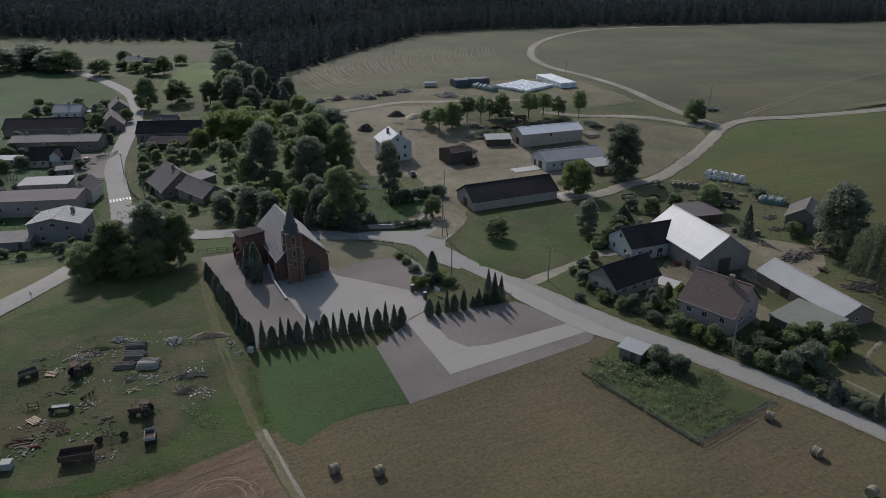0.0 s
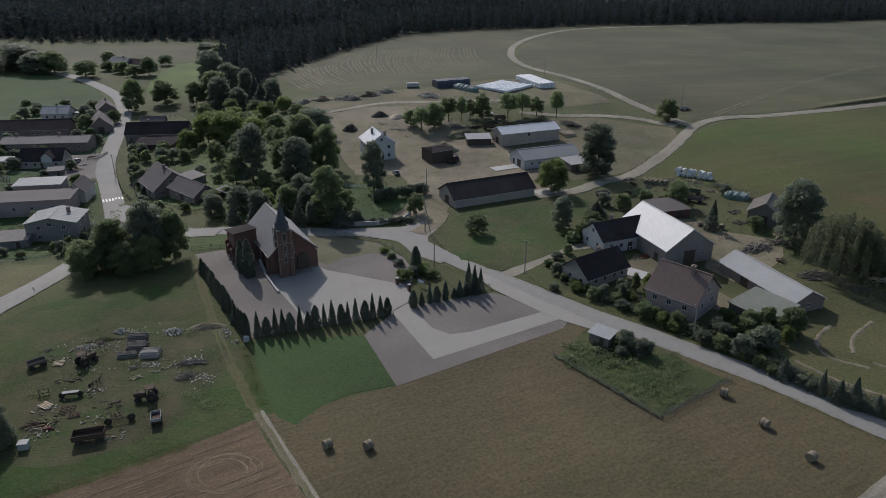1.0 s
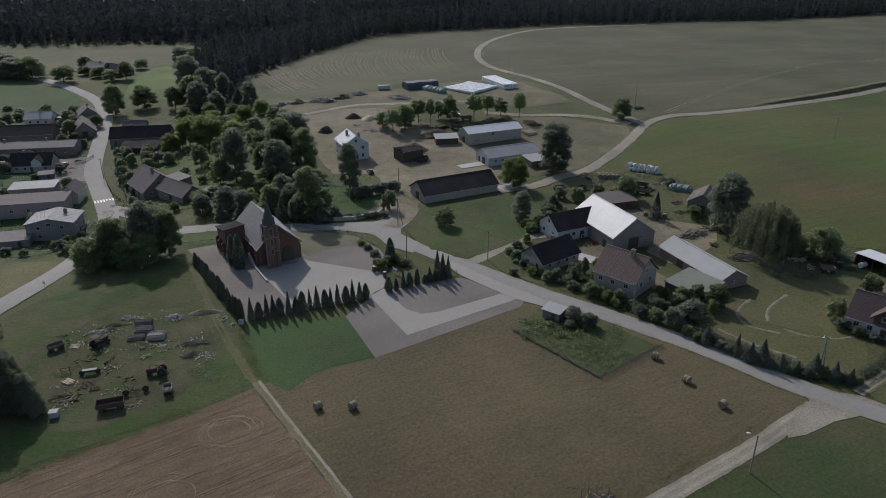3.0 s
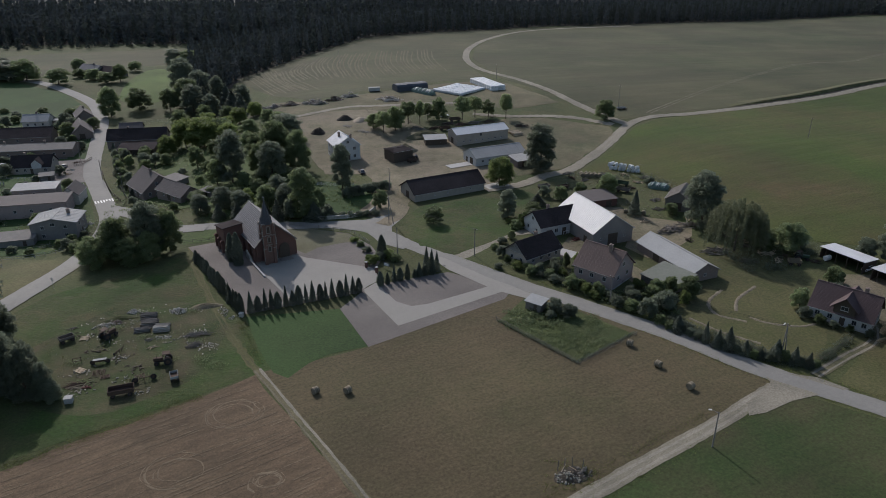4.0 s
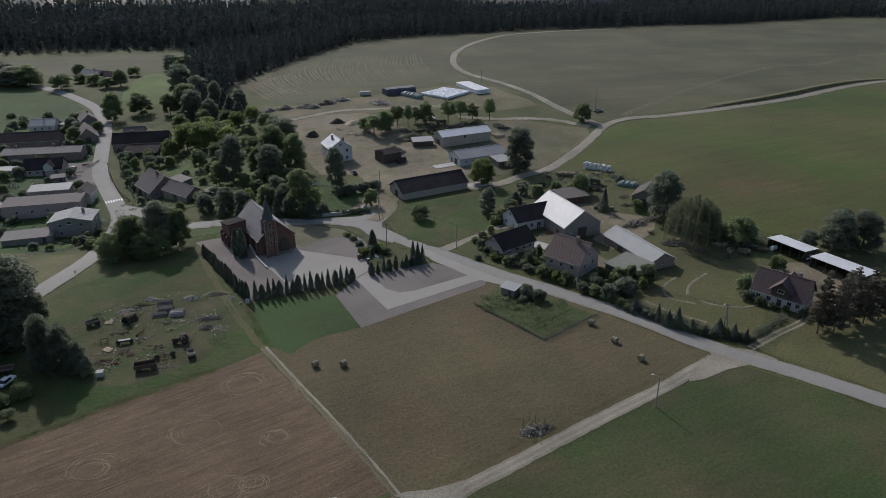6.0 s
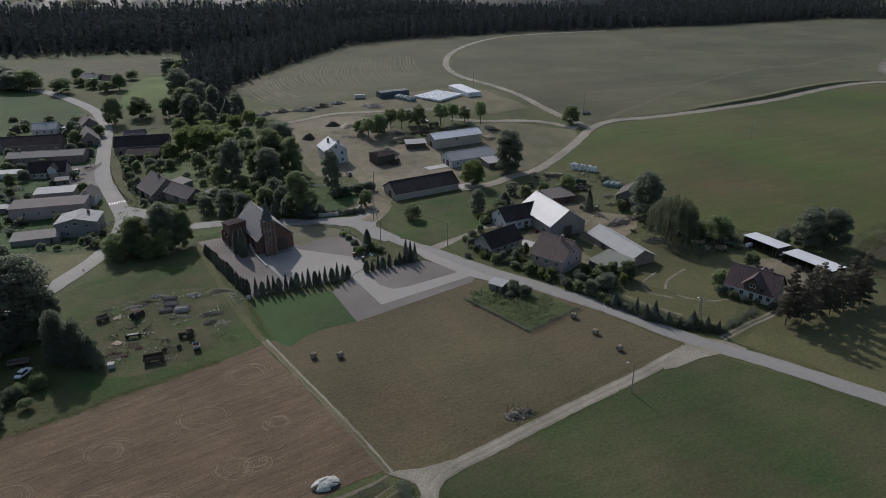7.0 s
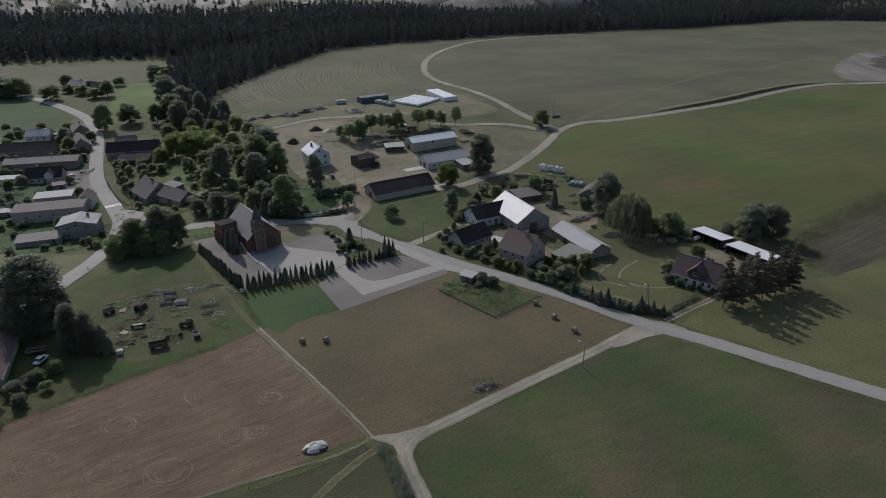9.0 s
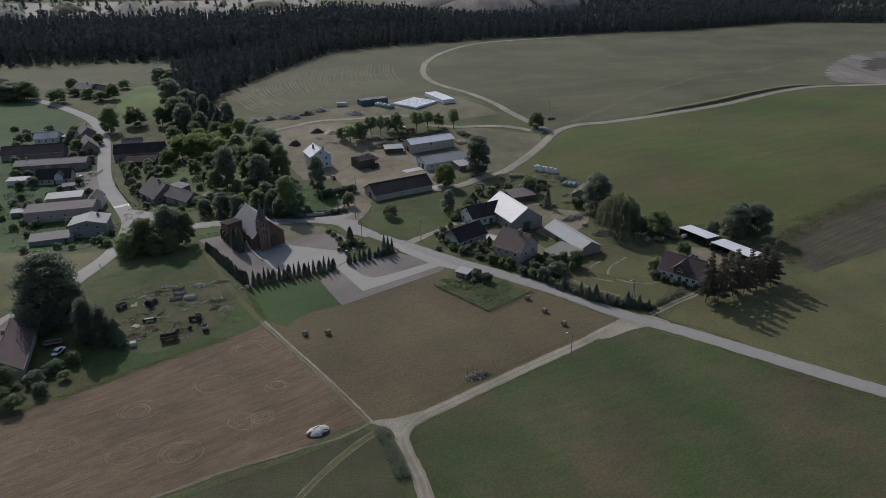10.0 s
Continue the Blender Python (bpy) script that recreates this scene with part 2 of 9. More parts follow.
M["darkroof"] = surf("dark_roofing", (0.044, 0.037, 0.038), (0.032, 0.028, 0.029), (0.06, 0.05, 0.049), 0.2, 1.4, 0.95, 0.4, 0.03, spec=0.04)
M["spireslate"] = surf("dark_spire_slate", (0.05, 0.053, 0.06), (0.04, 0.043, 0.05), (0.065, 0.068, 0.076), 0.3, 2.0, 0.6, 0.5, 0.03)
M["felt"] = surf("grey_roofing_felt", (0.135, 0.126, 0.116), (0.1, 0.094, 0.087), (0.175, 0.164, 0.15), 0.12, 0.8, 0.85, 0.3, 0.03)
M["eternit"] = surf("fibre_cement_roof", (0.27, 0.27, 0.262), (0.21, 0.212, 0.205), (0.32, 0.318, 0.305), 0.12, 0.9, 0.75, 0.3, 0.03)
M["metal"] = surf("bright_sheet_metal", (0.47, 0.465, 0.455), (0.43, 0.425, 0.42), (0.38, 0.375, 0.37), 0.25, 0.8, 0.52, 0.1, 0.02, 0.0, spec=0.5)
M["metalold"] = surf("dull_sheet_metal", (0.27, 0.275, 0.27), (0.21, 0.215, 0.21), (0.33, 0.33, 0.32), 0.15, 0.6, 0.75, 0.2, 0.02, 0.0, spec=0.3)
M["palesheet"] = surf("pale_sheet_roof", (0.5, 0.51, 0.52), (0.42, 0.43, 0.44), (0.56, 0.56, 0.56), 0.2, 0.8, 0.6, 0.2, 0.02, 0.0, spec=0.4)
M["rust"] = surf("rusty_iron", (0.075, 0.05, 0.038), (0.055, 0.04, 0.033), (0.11, 0.07, 0.05), 0.8, 4.0, 0.85, 0.4, 0.02, 0.2)
M["trim"] = surf("weathered_stone_trim", (0.2, 0.175, 0.15), (0.15, 0.132, 0.115), (0.24, 0.212, 0.182), 0.4, 2.0, 0.9, 0.4, 0.03)
M["concrete"] = surf("concrete", (0.36, 0.35, 0.33), (0.3, 0.29, 0.275), (0.4, 0.39, 0.365), 0.3, 2.0, 0.9, 0.3, 0.02)
M["stone"] = surf("field_stone", (0.390, 0.364, 0.312), (0.260, 0.240, 0.208), (0.494, 0.468, 0.416), 0.6, 2.0, 0.9, 0.5, 0.04, random_amt=0.4)
M["straw"] = surf("straw", (0.185, 0.158, 0.112), (0.15, 0.128, 0.09), (0.215, 0.185, 0.135), 0.8, 4.0, 0.95, 0.8, 0.05)
M["swath"] = surf("cut_straw", (0.112, 0.1, 0.058), (0.088, 0.082, 0.045), (0.13, 0.115, 0.07), 0.2, 0.8, 0.95, 0.7, 0.08)
M["foil"] = surf("white_foil", (0.62, 0.63, 0.63), (0.54, 0.55, 0.56), (0.46, 0.47, 0.48), 0.5, 1.2, 0.4, 0.3, 0.03, spec=0.4)
M["whitefoil"] = surf("white_foil", (0.38, 0.39, 0.355), (0.15, 0.17, 0.145), (0.44, 0.44, 0.4), 0.9, 2.2, 0.6, 0.4, 0.06, spec=0.3, spread=0.1)
M["tarp"] = surf("dark_tarpaulin", (0.05, 0.06, 0.075), (0.038, 0.046, 0.06), (0.07, 0.078, 0.095), 0.2, 1.0, 0.6, 0.4, 0.05)
M["greentarp"] = surf("green_tarpaulin", (0.09, 0.15, 0.125), (0.05, 0.085, 0.072), (0.2, 0.26, 0.235), 0.5, 1.2, 0.6, 0.5, 0.06)
M["bark"] = surf("bark", (0.1, 0.078, 0.058), (0.075, 0.06, 0.046), (0.13, 0.105, 0.08), 0.5, 3.0, 0.95, 0.7, 0.05)
M["pole"] = surf("weathered_pole", (0.2, 0.185, 0.165), (0.16, 0.148, 0.13), (0.24, 0.222, 0.198), 0.5, 3.0, 0.9, 0.4, 0.03)
M["black"] = plain("black_rubber", (0.02, 0.02, 0.022), 0.8)
M["redpaint"] = plain("faded_red_paint", (0.16, 0.05, 0.04), 0.7)
M["bluepaint"] = plain("faded_blue_paint", (0.06, 0.075, 0.11), 0.7)
M["greenpaint"] = plain("dark_green_paint", (0.04, 0.075, 0.045), 0.5)
M["carwhite"] = plain("white_car_paint", (0.8, 0.8, 0.8), 0.25, 0.0, 0.5)
M["cardark"] = plain("dark_car_paint", (0.04, 0.045, 0.055), 0.25, 0.0, 0.5)
M["leaf"] = leaf_mat("leaf_green", (0.095, 0.122, 0.064), (0.145, 0.172, 0.086), 0.5, 0.15, 2.0)
M["leaflight"] = leaf_mat("leaf_yellow_green", (0.095, 0.125, 0.044), (0.155, 0.185, 0.068), 0.5, 0.2, 1.9)
M["leafdark"] = leaf_mat("leaf_dark", (0.092, 0.108, 0.08), (0.13, 0.147, 0.104), 0.5, 0.15, 2.0)
M["needle"] = leaf_mat("needles", (0.076, 0.09, 0.074), (0.11, 0.124, 0.094), 0.45, 0.12, 1.9)
M["pineneedle"] = leaf_mat("pine_needles", (0.09, 0.082, 0.066), (0.125, 0.115, 0.086), 0.5, 0.1, 2.0)
# both forest colours are tinted bluish to stand in for distant haze
M["forest"] = leaf_mat("forest_needles", (0.06, 0.068, 0.07), (0.074, 0.083, 0.082), 0.25, 0.0, 1.0)
M["forestgreen"] = leaf_mat("forest_leaves", (0.066, 0.077, 0.07), (0.082, 0.094, 0.082), 0.25, 0.0, 1.0)
M["blade"] = leaf_mat("grass_blade", (0.075, 0.105, 0.03), (0.125, 0.125, 0.05), 0.6, 0.05)
M["scrapweed"] = leaf_mat("dry_weed", (0.085, 0.08, 0.045), (0.105, 0.12, 0.05), 0.5, 0.05)
M["willow"] = leaf_mat("willow_leaf", (0.075, 0.088, 0.05), (0.115, 0.125, 0.072), 0.4, 0.3)
g_m, g_nt, g_p = nodes_of("window_glass")
g_p.inputs["Base Color"].default_value = (0.03, 0.035, 0.04, 1)
g_p.inputs["Roughness"].default_value = 0.08
g_p.inputs["Specular IOR Level"].default_value = 0.6
M["glass"] = g_m


# ---- terrain ----
def smooth(a, b, v):
    u = np.clip((np.asarray(v, float) - a) / (b - a), 0, 1)
    return u * u * (3 - 2 * u)


def height(x, y):
    """Height of the ground: a valley to the west, rising fields to the north and east."""
    n = 6 * smooth(215, 345, y) * smooth(-100, -10, x)
    e = 4.5 * smooth(70, 130, x) * smooth(90, 240, y)
    w = -6 * smooth(-45, -105, x) * smooth(115, 175, y) * (1 - 0.6 * smooth(330, 430, y))
    return (n ** 3 + e ** 3) ** (1 / 3) + w


def gz(x, y):
    return float(height(x, y))


def mesh_from(name, verts, faces, mat, smooth_shade=False):
    me = bpy.data.meshes.new(name)
    me.from_pydata([tuple(map(float, v)) for v in verts], [], faces)
    me.materials.append(mat)
    if smooth_shade:
        me.polygons.foreach_set("use_smooth", [True] * len(me.polygons))
    me.update()
    return me


def spline(pts, step=4.0, closed=False):
    """A smooth line through control points, resampled."""
    p = [np.array(q, float) for q in pts]
    n = len(p)
    out = []
    for i in range(n if closed else n - 1):
        a, b = p[i], p[(i + 1) % n]
        a0 = p[(i - 1) % n] if closed or i > 0 else 2 * a - b
        b1 = p[(i + 2) % n] if closed or i < n - 2 else 2 * b - a
        k = max(1, int(np.linalg.norm(b - a) / step))
        for j in range(k):
            t = j / k
            out.append(0.5 * (2 * a + (b - a0) * t + (2 * a0 - 5 * a + 4 * b - b1) * t * t + (3 * a - a0 - 3 * b + b1) * t ** 3))
    if not closed:
        out.append(p[-1])
    return out


def ribbon(name, pts, width, mat, lift, label, category="road", ragged=0.0, step=4.0, crown=0.0, kind="structure"):
    step = min(step, 1.5) if ragged else step
    line = spline(pts, step)
    far = max(q[1] for q in pts) > 215 or min(q[0] for q in pts) < -80
    verts, faces = [], []
    rr = random.Random(len(name) + int(abs(pts[0][0])))
    for i, q in enumerate(line):
        d = line[min(i + 1, len(line) - 1)] - line[max(i - 1, 0)]
        d /= np.linalg.norm(d)
        nrm = np.array((-d[1], d[0]))
        wl, wr = (width / 2 + rr.uniform(-ragged, ragged) for _ in range(2))
        for k, s in enumerate((-wl, -wl * 0.5, 0, wr * 0.5, wr)):
            x, y = q + nrm * s
            verts.append((x, y, gz(x, y) + lift + (0.12 if far else -0.03) + crown * (0, 0.7, 1, 0.7, 0)[k] - (0.07 if far and k in (0, 4) else 0)))
        if i:
            b = (i - 1) * 5
            faces += [(b + j, b + j + 5, b + j + 6, b + j + 1) for j in range(4)]
    faces = [f[::-1] for f in faces]
    ob = new(name, mesh_from(name, verts, faces, mat, True))
    return tagged(ob, label, category, kind=kind)


def field(name, pts, mat, lift, label, category="field", rounded=False, ragged=0.0, cell=9.0, kind="structure"):
    """A patch of land draped over the terrain."""
    line = spline(pts, 5.0, True) if rounded else spline_straight(pts, 2.5 if ragged > 1.5 else 5.0)
    rr = random.Random(len(pts) * 7 + int(abs(pts[0][0]) * 3))
    bm = bmesh.new()
    vs = [bm.verts.new((q[0] + rr.uniform(-ragged, ragged), q[1] + rr.uniform(-ragged, ragged), 0)) for q in line]
    bm.faces.new(vs)
    bmesh.ops.triangulate(bm, faces=bm.faces[:])
    xs = [v.co.x for v in bm.verts]
    ys = [v.co.y for v in bm.verts]
    for axis, lo, hi in ((0, min(xs), max(xs)), (1, min(ys), max(ys))):
        k = lo + cell
        while k < hi:
            co = Vector((k, 0, 0)) if axis == 0 else Vector((0, k, 0))
            no = Vector((1, 0, 0)) if axis == 0 else Vector((0, 1, 0))
            bmesh.ops.bisect_plane(bm, geom=bm.verts[:] + bm.edges[:] + bm.faces[:], plane_co=co, plane_no=no)
            k += cell
    for v in bm.verts:
        v.co.z = gz(v.co.x, v.co.y) + (0.06 if v.is_boundary and lift > 0.125 else lift)
    bmesh.ops.recalc_face_normals(bm, faces=bm.faces[:])
    for f in bm.faces:
        if f.normal.z < 0:
            f.normal_flip()
    me = bpy.data.meshes.new(name)
    bm.to_mesh(me)
    bm.free()
    me.materials.append(mat)
    return tagged(new(name, me), label, category, kind=kind)


def spline_straight(pts, step):
    out = []
    for i, a in enumerate(pts):
        a, b = np.array(a, float), np.array(pts[(i + 1) % len(pts)], float)
        k = max(1, int(np.linalg.norm(b - a) / step))
        out += [a + (b - a) * j / k for j in range(k)]
    return out


def axis_lines(lo, hi, flo, fhi, step):
    inner = list(np.arange(flo, fhi + 0.1, step))
    left, right = [], []
    k, v = step, flo
    while v > lo:
        k *= 1.5
        v -= k
        left.insert(0, max(v, lo))
    k, v = step, fhi
    while v < hi:
        k *= 1.5
        v += k
        right.append(min(v, hi))
    return left + inner + right


def ground_sheet():
    xs = np.array(axis_lines(-3500, 3500, -320, 330, 5))
    ys = np.array(axis_lines(-1500, 4500, -60, 660, 5))
    gx, gy = np.meshgrid(xs, ys)
    z = height(gx, gy)
    verts = np.stack([gx, gy, z], -1).reshape(-1, 3)
    nx = len(xs)
    faces = [(j * nx + i, j * nx + i + 1, (j + 1) * nx + i + 1, (j + 1) * nx + i) for j in range(len(ys) - 1) for i in range(nx - 1)]
    return tagged(new("ground", mesh_from("ground", verts, faces, M["grass"], True)), "grassy ground rolling out to the woods", "ground", kind="structure")


ground_sheet()
field("hay_field", [(1, 36), (-27, 84), (-20, 86), (-5.4, 92), (26, 111), (31, 116), (52, 98), (66, 84), (70.6, 79.4), (73.6, 76.2), (74.2, 73.4), (72, 71), (66, 67.2), (56, 62), (36, 50.6), (21, 42), (13.9, 38), (7, 36)], M["hay"], 0.03, "mown hay field, dry brownish green")
field("south_field", [(10, 33), (21, 40), (36, 48.5), (56, 59.5), (76, 70), (96, 54), (125, 27), (190, -20), (120, -120), (22.5, -100), (14.5, -30), (12, 8), (9, 24)], M["greenS"], 0.03, "green field with dry patches beside the dirt road", rounded=False)
field("stubble_field", [(-28.2, 83), (0.3, 36.6), (-11, 30), (-24, 25), (-39, 19), (-67, 9), (-110, -6), (-122, 24), (-83, 47), (-68, 56.5), (-53.7, 65.6), (-37, 76)], M["brown"], 0.03, "harvested stubble field of brown earth", ragged=0.5)
field("south_meadow", [(6, 29), (0, 33.5), (-10, 27.5), (-24, 21.5), (-39, 15), (-80, -2), (-60, -90), (14, -90), (11.5, -30), (9, 5), (5.5, 21)], M["roughmeadow"], 0.025, "rough meadow beside a fenced track")
field("meadow", [(-36, 108), (-56, 147), (-62, 140), (-84, 122), (-94, 100), (-84, 60), (-66, 60), (-37, 77), (-27, 84), (-22, 87)], M["meadow"], 0.025, "rough green meadow littered with farm scrap", rounded=False)
field("scrap_ground", [(-70, 78), (-78, 92), (-72, 106), (-62, 115), (-46, 115), (-40, 108), (-37, 96), (-41, 82), (-52, 73.5), (-62, 72)], M["scrapmeadow"], 0.032, "trampled brownish grass round the scrap", "meadow", rounded=True, ragged=0.8)
field("lawn", [(-34.2, 107), (-12.3, 109.5), (-5.5, 92.3), (-10, 91), (-14.1, 89.4), (-17.8, 86.4), (-19.5, 84), (-21.3, 81.4), (-24.5, 83.6), (-29, 93)], M["lawn"], 0.04, "smooth green lawn below the clipped conifers", "lawn")
field("north_hay_field", [(-105, 440), (-62, 352), (-40, 325), (5, 350), (20, 362), (58, 372), (50, 430), (62, 505), (84, 555), (110, 592), (150, 618), (90, 612), (40, 597), (-12, 566), (-58, 494)], M["farhay"], 0.13, "mown hay field with curved swath lines")
field("northeast_field", [(66, 372), (95, 308), (108, 276), (122, 279.5), (176, 293), (236, 318), (263, 332.5), (291, 346), (330, 354), (480, 372), (900, 400), (900, 690), (640, 683), (552, 708), (462, 692), (350, 662), (220, 640), (160, 628), (112, 585), (84, 545), (66, 500), (58, 450)], M["farhay"], 0.16, "wide dry hay field on a gentle rise")
field("green_field", [(68, 206), (90, 235), (109, 262), (125, 274), (143, 277.6), (191, 293), (236, 311.5), (263, 326), (291, 339.5), (330, 347), (420, 346), (420, 260), (300, 215), (226, 166), (152, 128), (140, 132), (112, 140), (98, 158), (97, 182), (84, 208)], M["green"], 0.13, "large green field sloping up from the farm")
field("ploughed_field", [(153, 125), (228, 166), (330, 225), (330, 180), (185, 110), (147.6, 94.5), (144, 107)], M["plough"], 0.05, "ploughed field with dark furrows and weedy rim", ragged=0.8)
field("east_pasture", [(87, 72), (104, 86), (125, 92), (147, 94), (186, 109), (330, 170), (420, -60), (140, 23), (110, 44)], M["yellowmeadow"], 0.028, "mown pasture beside the road")
field("garden_meadow", [(72, 112), (85, 119.5), (98, 116), (100, 104), (97, 92), (85, 78.5), (70, 86), (59, 100), (64, 110)], M["yellowmeadow"], 0.03, "mown garden meadow with hay windrows", rounded=True)
field("orchard_green", [(14, 136), (4, 150), (-1, 160), (4, 168), (10, 178), (33, 189), (46, 191), (54, 180), (46, 160), (36, 153), (28, 146)], M["meadow"], 0.13, "green paddock with a small round tree", rounded=False)
field("farmyard", [(-3, 166), (-10, 172), (-5, 192), (-8, 212), (-24, 214), (-33, 240), (-48, 292), (-24, 303), (0, 300), (10, 280), (22, 262), (30, 246), (42, 212), (42, 198), (33, 195), (8, 186), (4, 172)], M["dirt"], 0.14, "bare dusty farmyard earth", "farmyard", ragged=1.2)
field("farm_waste", [(42, 198), (46, 206), (66, 215), (96, 252), (100, 268), (72, 284), (56, 285), (30, 270), (30, 246), (42, 212)], M["drygrass"], 0.15, "dry trodden grass round the sheds", "ground", ragged=1.0)
field("farm_waste_north", [(0, 302), (24, 308), (62, 300), (86, 310), (70, 350), (60, 368), (24, 356), (4, 342), (-38, 322), (-62, 335), (-60, 320), (-44, 296)], M["drygrass"], 0.15, "dry rough grass among heaps", "ground", ragged=1.0)
field("east_farm_yard", [(58, 158), (62, 172), (74, 172), (80, 162), (90, 156), (88, 146), (80, 138), (70, 132), (66, 140), (70, 150)], M["dirt"], 0.15, "trodden earth yard behind the metal-roofed barn", "farmyard", rounded=True)
field("south_farm_yard", [(44, 132), (47, 140), (52, 149), (59, 141), (66, 124), (62, 116), (60, 120), (56, 130), (50, 136)], M["dirt"], 0.035, "dusty yard between the houses", "farmyard")
field("east_yard", [(110, 108), (116, 118), (124, 117), (128, 110), (126, 98), (116, 92), (108, 98)], M["dirt"], 0.035, "bare yard between house and sheds", "farmyard", rounded=True)
field("west_hay_field", [(-290, 540), (-216, 560), (-172, 572), (-158, 490), (-183, 478), (-214, 469), (-231, 446), (-300, 470)], M["farhay"], 0.13, "dry hay field in the valley")
field("hill_pasture", [(-157.1, 386.8), (-164.4, 427.8), (-164.0, 467.0), (-149.6, 465.8), (-130.4, 421.4), (-124.8, 388.3), (-134.4, 368), (-149.0, 371)], M["hillgreen"], 0.2, "round green pasture on a slope", rounded=True)
field("west_meadow", [(-232, 424), (-190, 392), (-172, 368), (-180, 345), (-215, 335), (-300, 345), (-330, 420)], M["lawn"], 0.13, "green hillside meadow above the village")
field("village_grass", [(-100, 158), (-106, 206), (-122, 236), (-131, 268), (-150, 324), (-172, 362), (-215, 335), (-240, 250), (-200, 140), (-130, 158)], M["lawn"], 0.09, "dark grass between the village yards", "grass", ragged=1.0)
field("lower_west_field", [(-92, 150), (-92, 118), (-100, 104), (-150, 90), (-170, 150), (-130, 158)], M["yellowmeadow"], 0.13, "dry grass beside the village road")
field("quarry", [(-700, 930), (-330, 940), (-120, 960), (-60, 1010), (-60, 1300), (-900, 1300)], M["sand"], 0.1, "pale sandy quarry floor far beyond the forest", "quarry")
field("quarry_slope", [(60, 860), (130, 800), (280, 770), (330, 850), (250, 1100), (60, 1150)], M["quarryearth"], 0.1, "cleared sandy slope beyond the woods", "quarry")
field("gravel_pit", [(341, 386), (383, 438), (425, 474), (453, 486), (520, 500), (560, 440), (430, 360), (369, 355), (339, 360)], M["quarryearth"], 0.25, "small sandy pit at the field's edge", "quarry", rounded=True)
field("pit_dark_patch", [(386, 391), (395, 420), (425, 452), (470, 466), (470, 430), (403, 400)], M["soil"], 0.34, "dark soil patch in the sandy pit", "quarry", rounded=True)

# churchyard and parking
field("churchyard", [(-58, 150), (-48, 153), (-33, 164), (-22, 159.4), (-13, 156), (-6, 146.5), (-3, 137), (-5, 127), (-7.4, 117.8), (-34.4, 108.4)], M["gravel"], 0.045, "gravel churchyard", "churchyard")
field("churchyard_grass", [(-33, 163.5), (-22, 159), (-13, 155.6), (-9, 150), (-14, 149), (-21, 146), (-24, 142), (-30, 150)], M["gravelgreen"], 0.07, "thin grass at the churchyard's edge", "lawn", rounded=True)
field("church_apron", [(-38.9, 141.5), (-33, 128.6), (-24, 113.2), (-8.2, 118.6), (-4.5, 122.8), (-3.6, 126), (-5.4, 131.5), (-24, 139.5), (-28, 143)], M["paving"], 0.09, "pale paved apron before the church", "pavement")
field("parking_gravel", [(-12.7, 109.4), (-5.6, 91.9), (27, 111.5), (30, 117), (14.4, 127.4), (-2.8, 122), (-7.5, 118)], M["gravel"], 0.06, "gravel car park", "car park")
field("parking_paving", [(-7.6, 118.6), (0.9, 100.4), (25.5, 114.4), (33, 118.8), (27, 121.6), (24, 118.4), (8.3, 110.3), (4.2, 109.4), (0.7, 112), (-4.4, 122.6)], M["paving"], 0.09, "pale L-shaped paved drive", "pavement")
field("church_green", [(-60, 152), (-48, 153.5), (-36, 163.4), (-42, 162.6), (-51, 163.5), (-64, 165)], M["pasture"], 0.05, "small green lawn behind the church", "lawn")

# roads
ribbon("main_road", [(-66, 167), (-51, 165.2), (-42, 164.4), (-29, 163.4), (-15, 162.6), (-5.5, 158), (2.8, 148.8), (11.6, 139.6), (18.2, 133), (24.3, 126.8), (30.1, 120.8), (35.6, 115.3), (42.7, 109.4), (50.6, 102), (60.5, 92.8), (68.6, 83.4), (74.3, 77), (81.1, 71), (88, 65.3), (93.2, 60.6), (102.9, 51.5), (111.7, 43.1), (125, 31), (160, 0), (240, -70)], 5.4, M["asphalt"], 0.1, "worn pale asphalt village road", ragged=0.12, crown=0.06)
field("roadside_paving", [(10.5, 136.5), (14.8, 128.5), (23.7, 118.1), (27.7, 114.3), (32.8, 110.9), (35, 112.4), (23.9, 124.1), (13.4, 137)], M["paving"], 0.125, "pale paved lay-by beside the road", "pavement")
ribbon("village_road", [(-260, 446), (-231, 431), (-215, 421), (-192, 399), (-169.4, 373.5), (-157, 352), (-147, 329), (-136.5, 295), (-127.5, 265), (-119, 240), (-109.7, 221), (-101.5, 204.4), (-94, 188), (-90, 169), (-88.4, 146), (-89.4, 131), (-92, 118), (-96, 106), (-104, 90), (-120, 60)], 6.4, M["asphalt"], 0.1, "worn grey asphalt village street", ragged=0.12, crown=0.06)
ribbon("church_lane", [(-99, 199), (-92, 194), (-84, 187), (-76, 178), (-66, 167), (-56, 165)], 6.0, M["asphalt"], 0.13, "asphalt lane behind the church", ragged=0.15)
field("junction", [(-22, 165.6), (-8, 166.5), (0, 171), (4.5, 170), (0, 160), (0, 156), (6, 146), (3, 143), (-3.5, 148), (-8, 157), (-17, 160)], M["asphalt"], 0.12, "worn asphalt widening at the junction", "road", rounded=True)
field("east_junction", [(71, 80.5), (76, 76.5), (84, 73.8), (88, 69.5), (82, 68.4), (75, 66.8), (68, 63.6), (64.5, 63), (66, 66.8), (71.5, 70.6), (73.8, 73), (73.6, 76.4)], M["track"], 0.09, "dusty junction of road and track", "road", rounded=True)
ribbon("farm_lane", [(-3, 162), (3, 172.5), (2.4, 188), (2, 206), (-3, 226)], 5.0, M["dirt"], 0.09, "dusty farm lane", ragged=0.4)
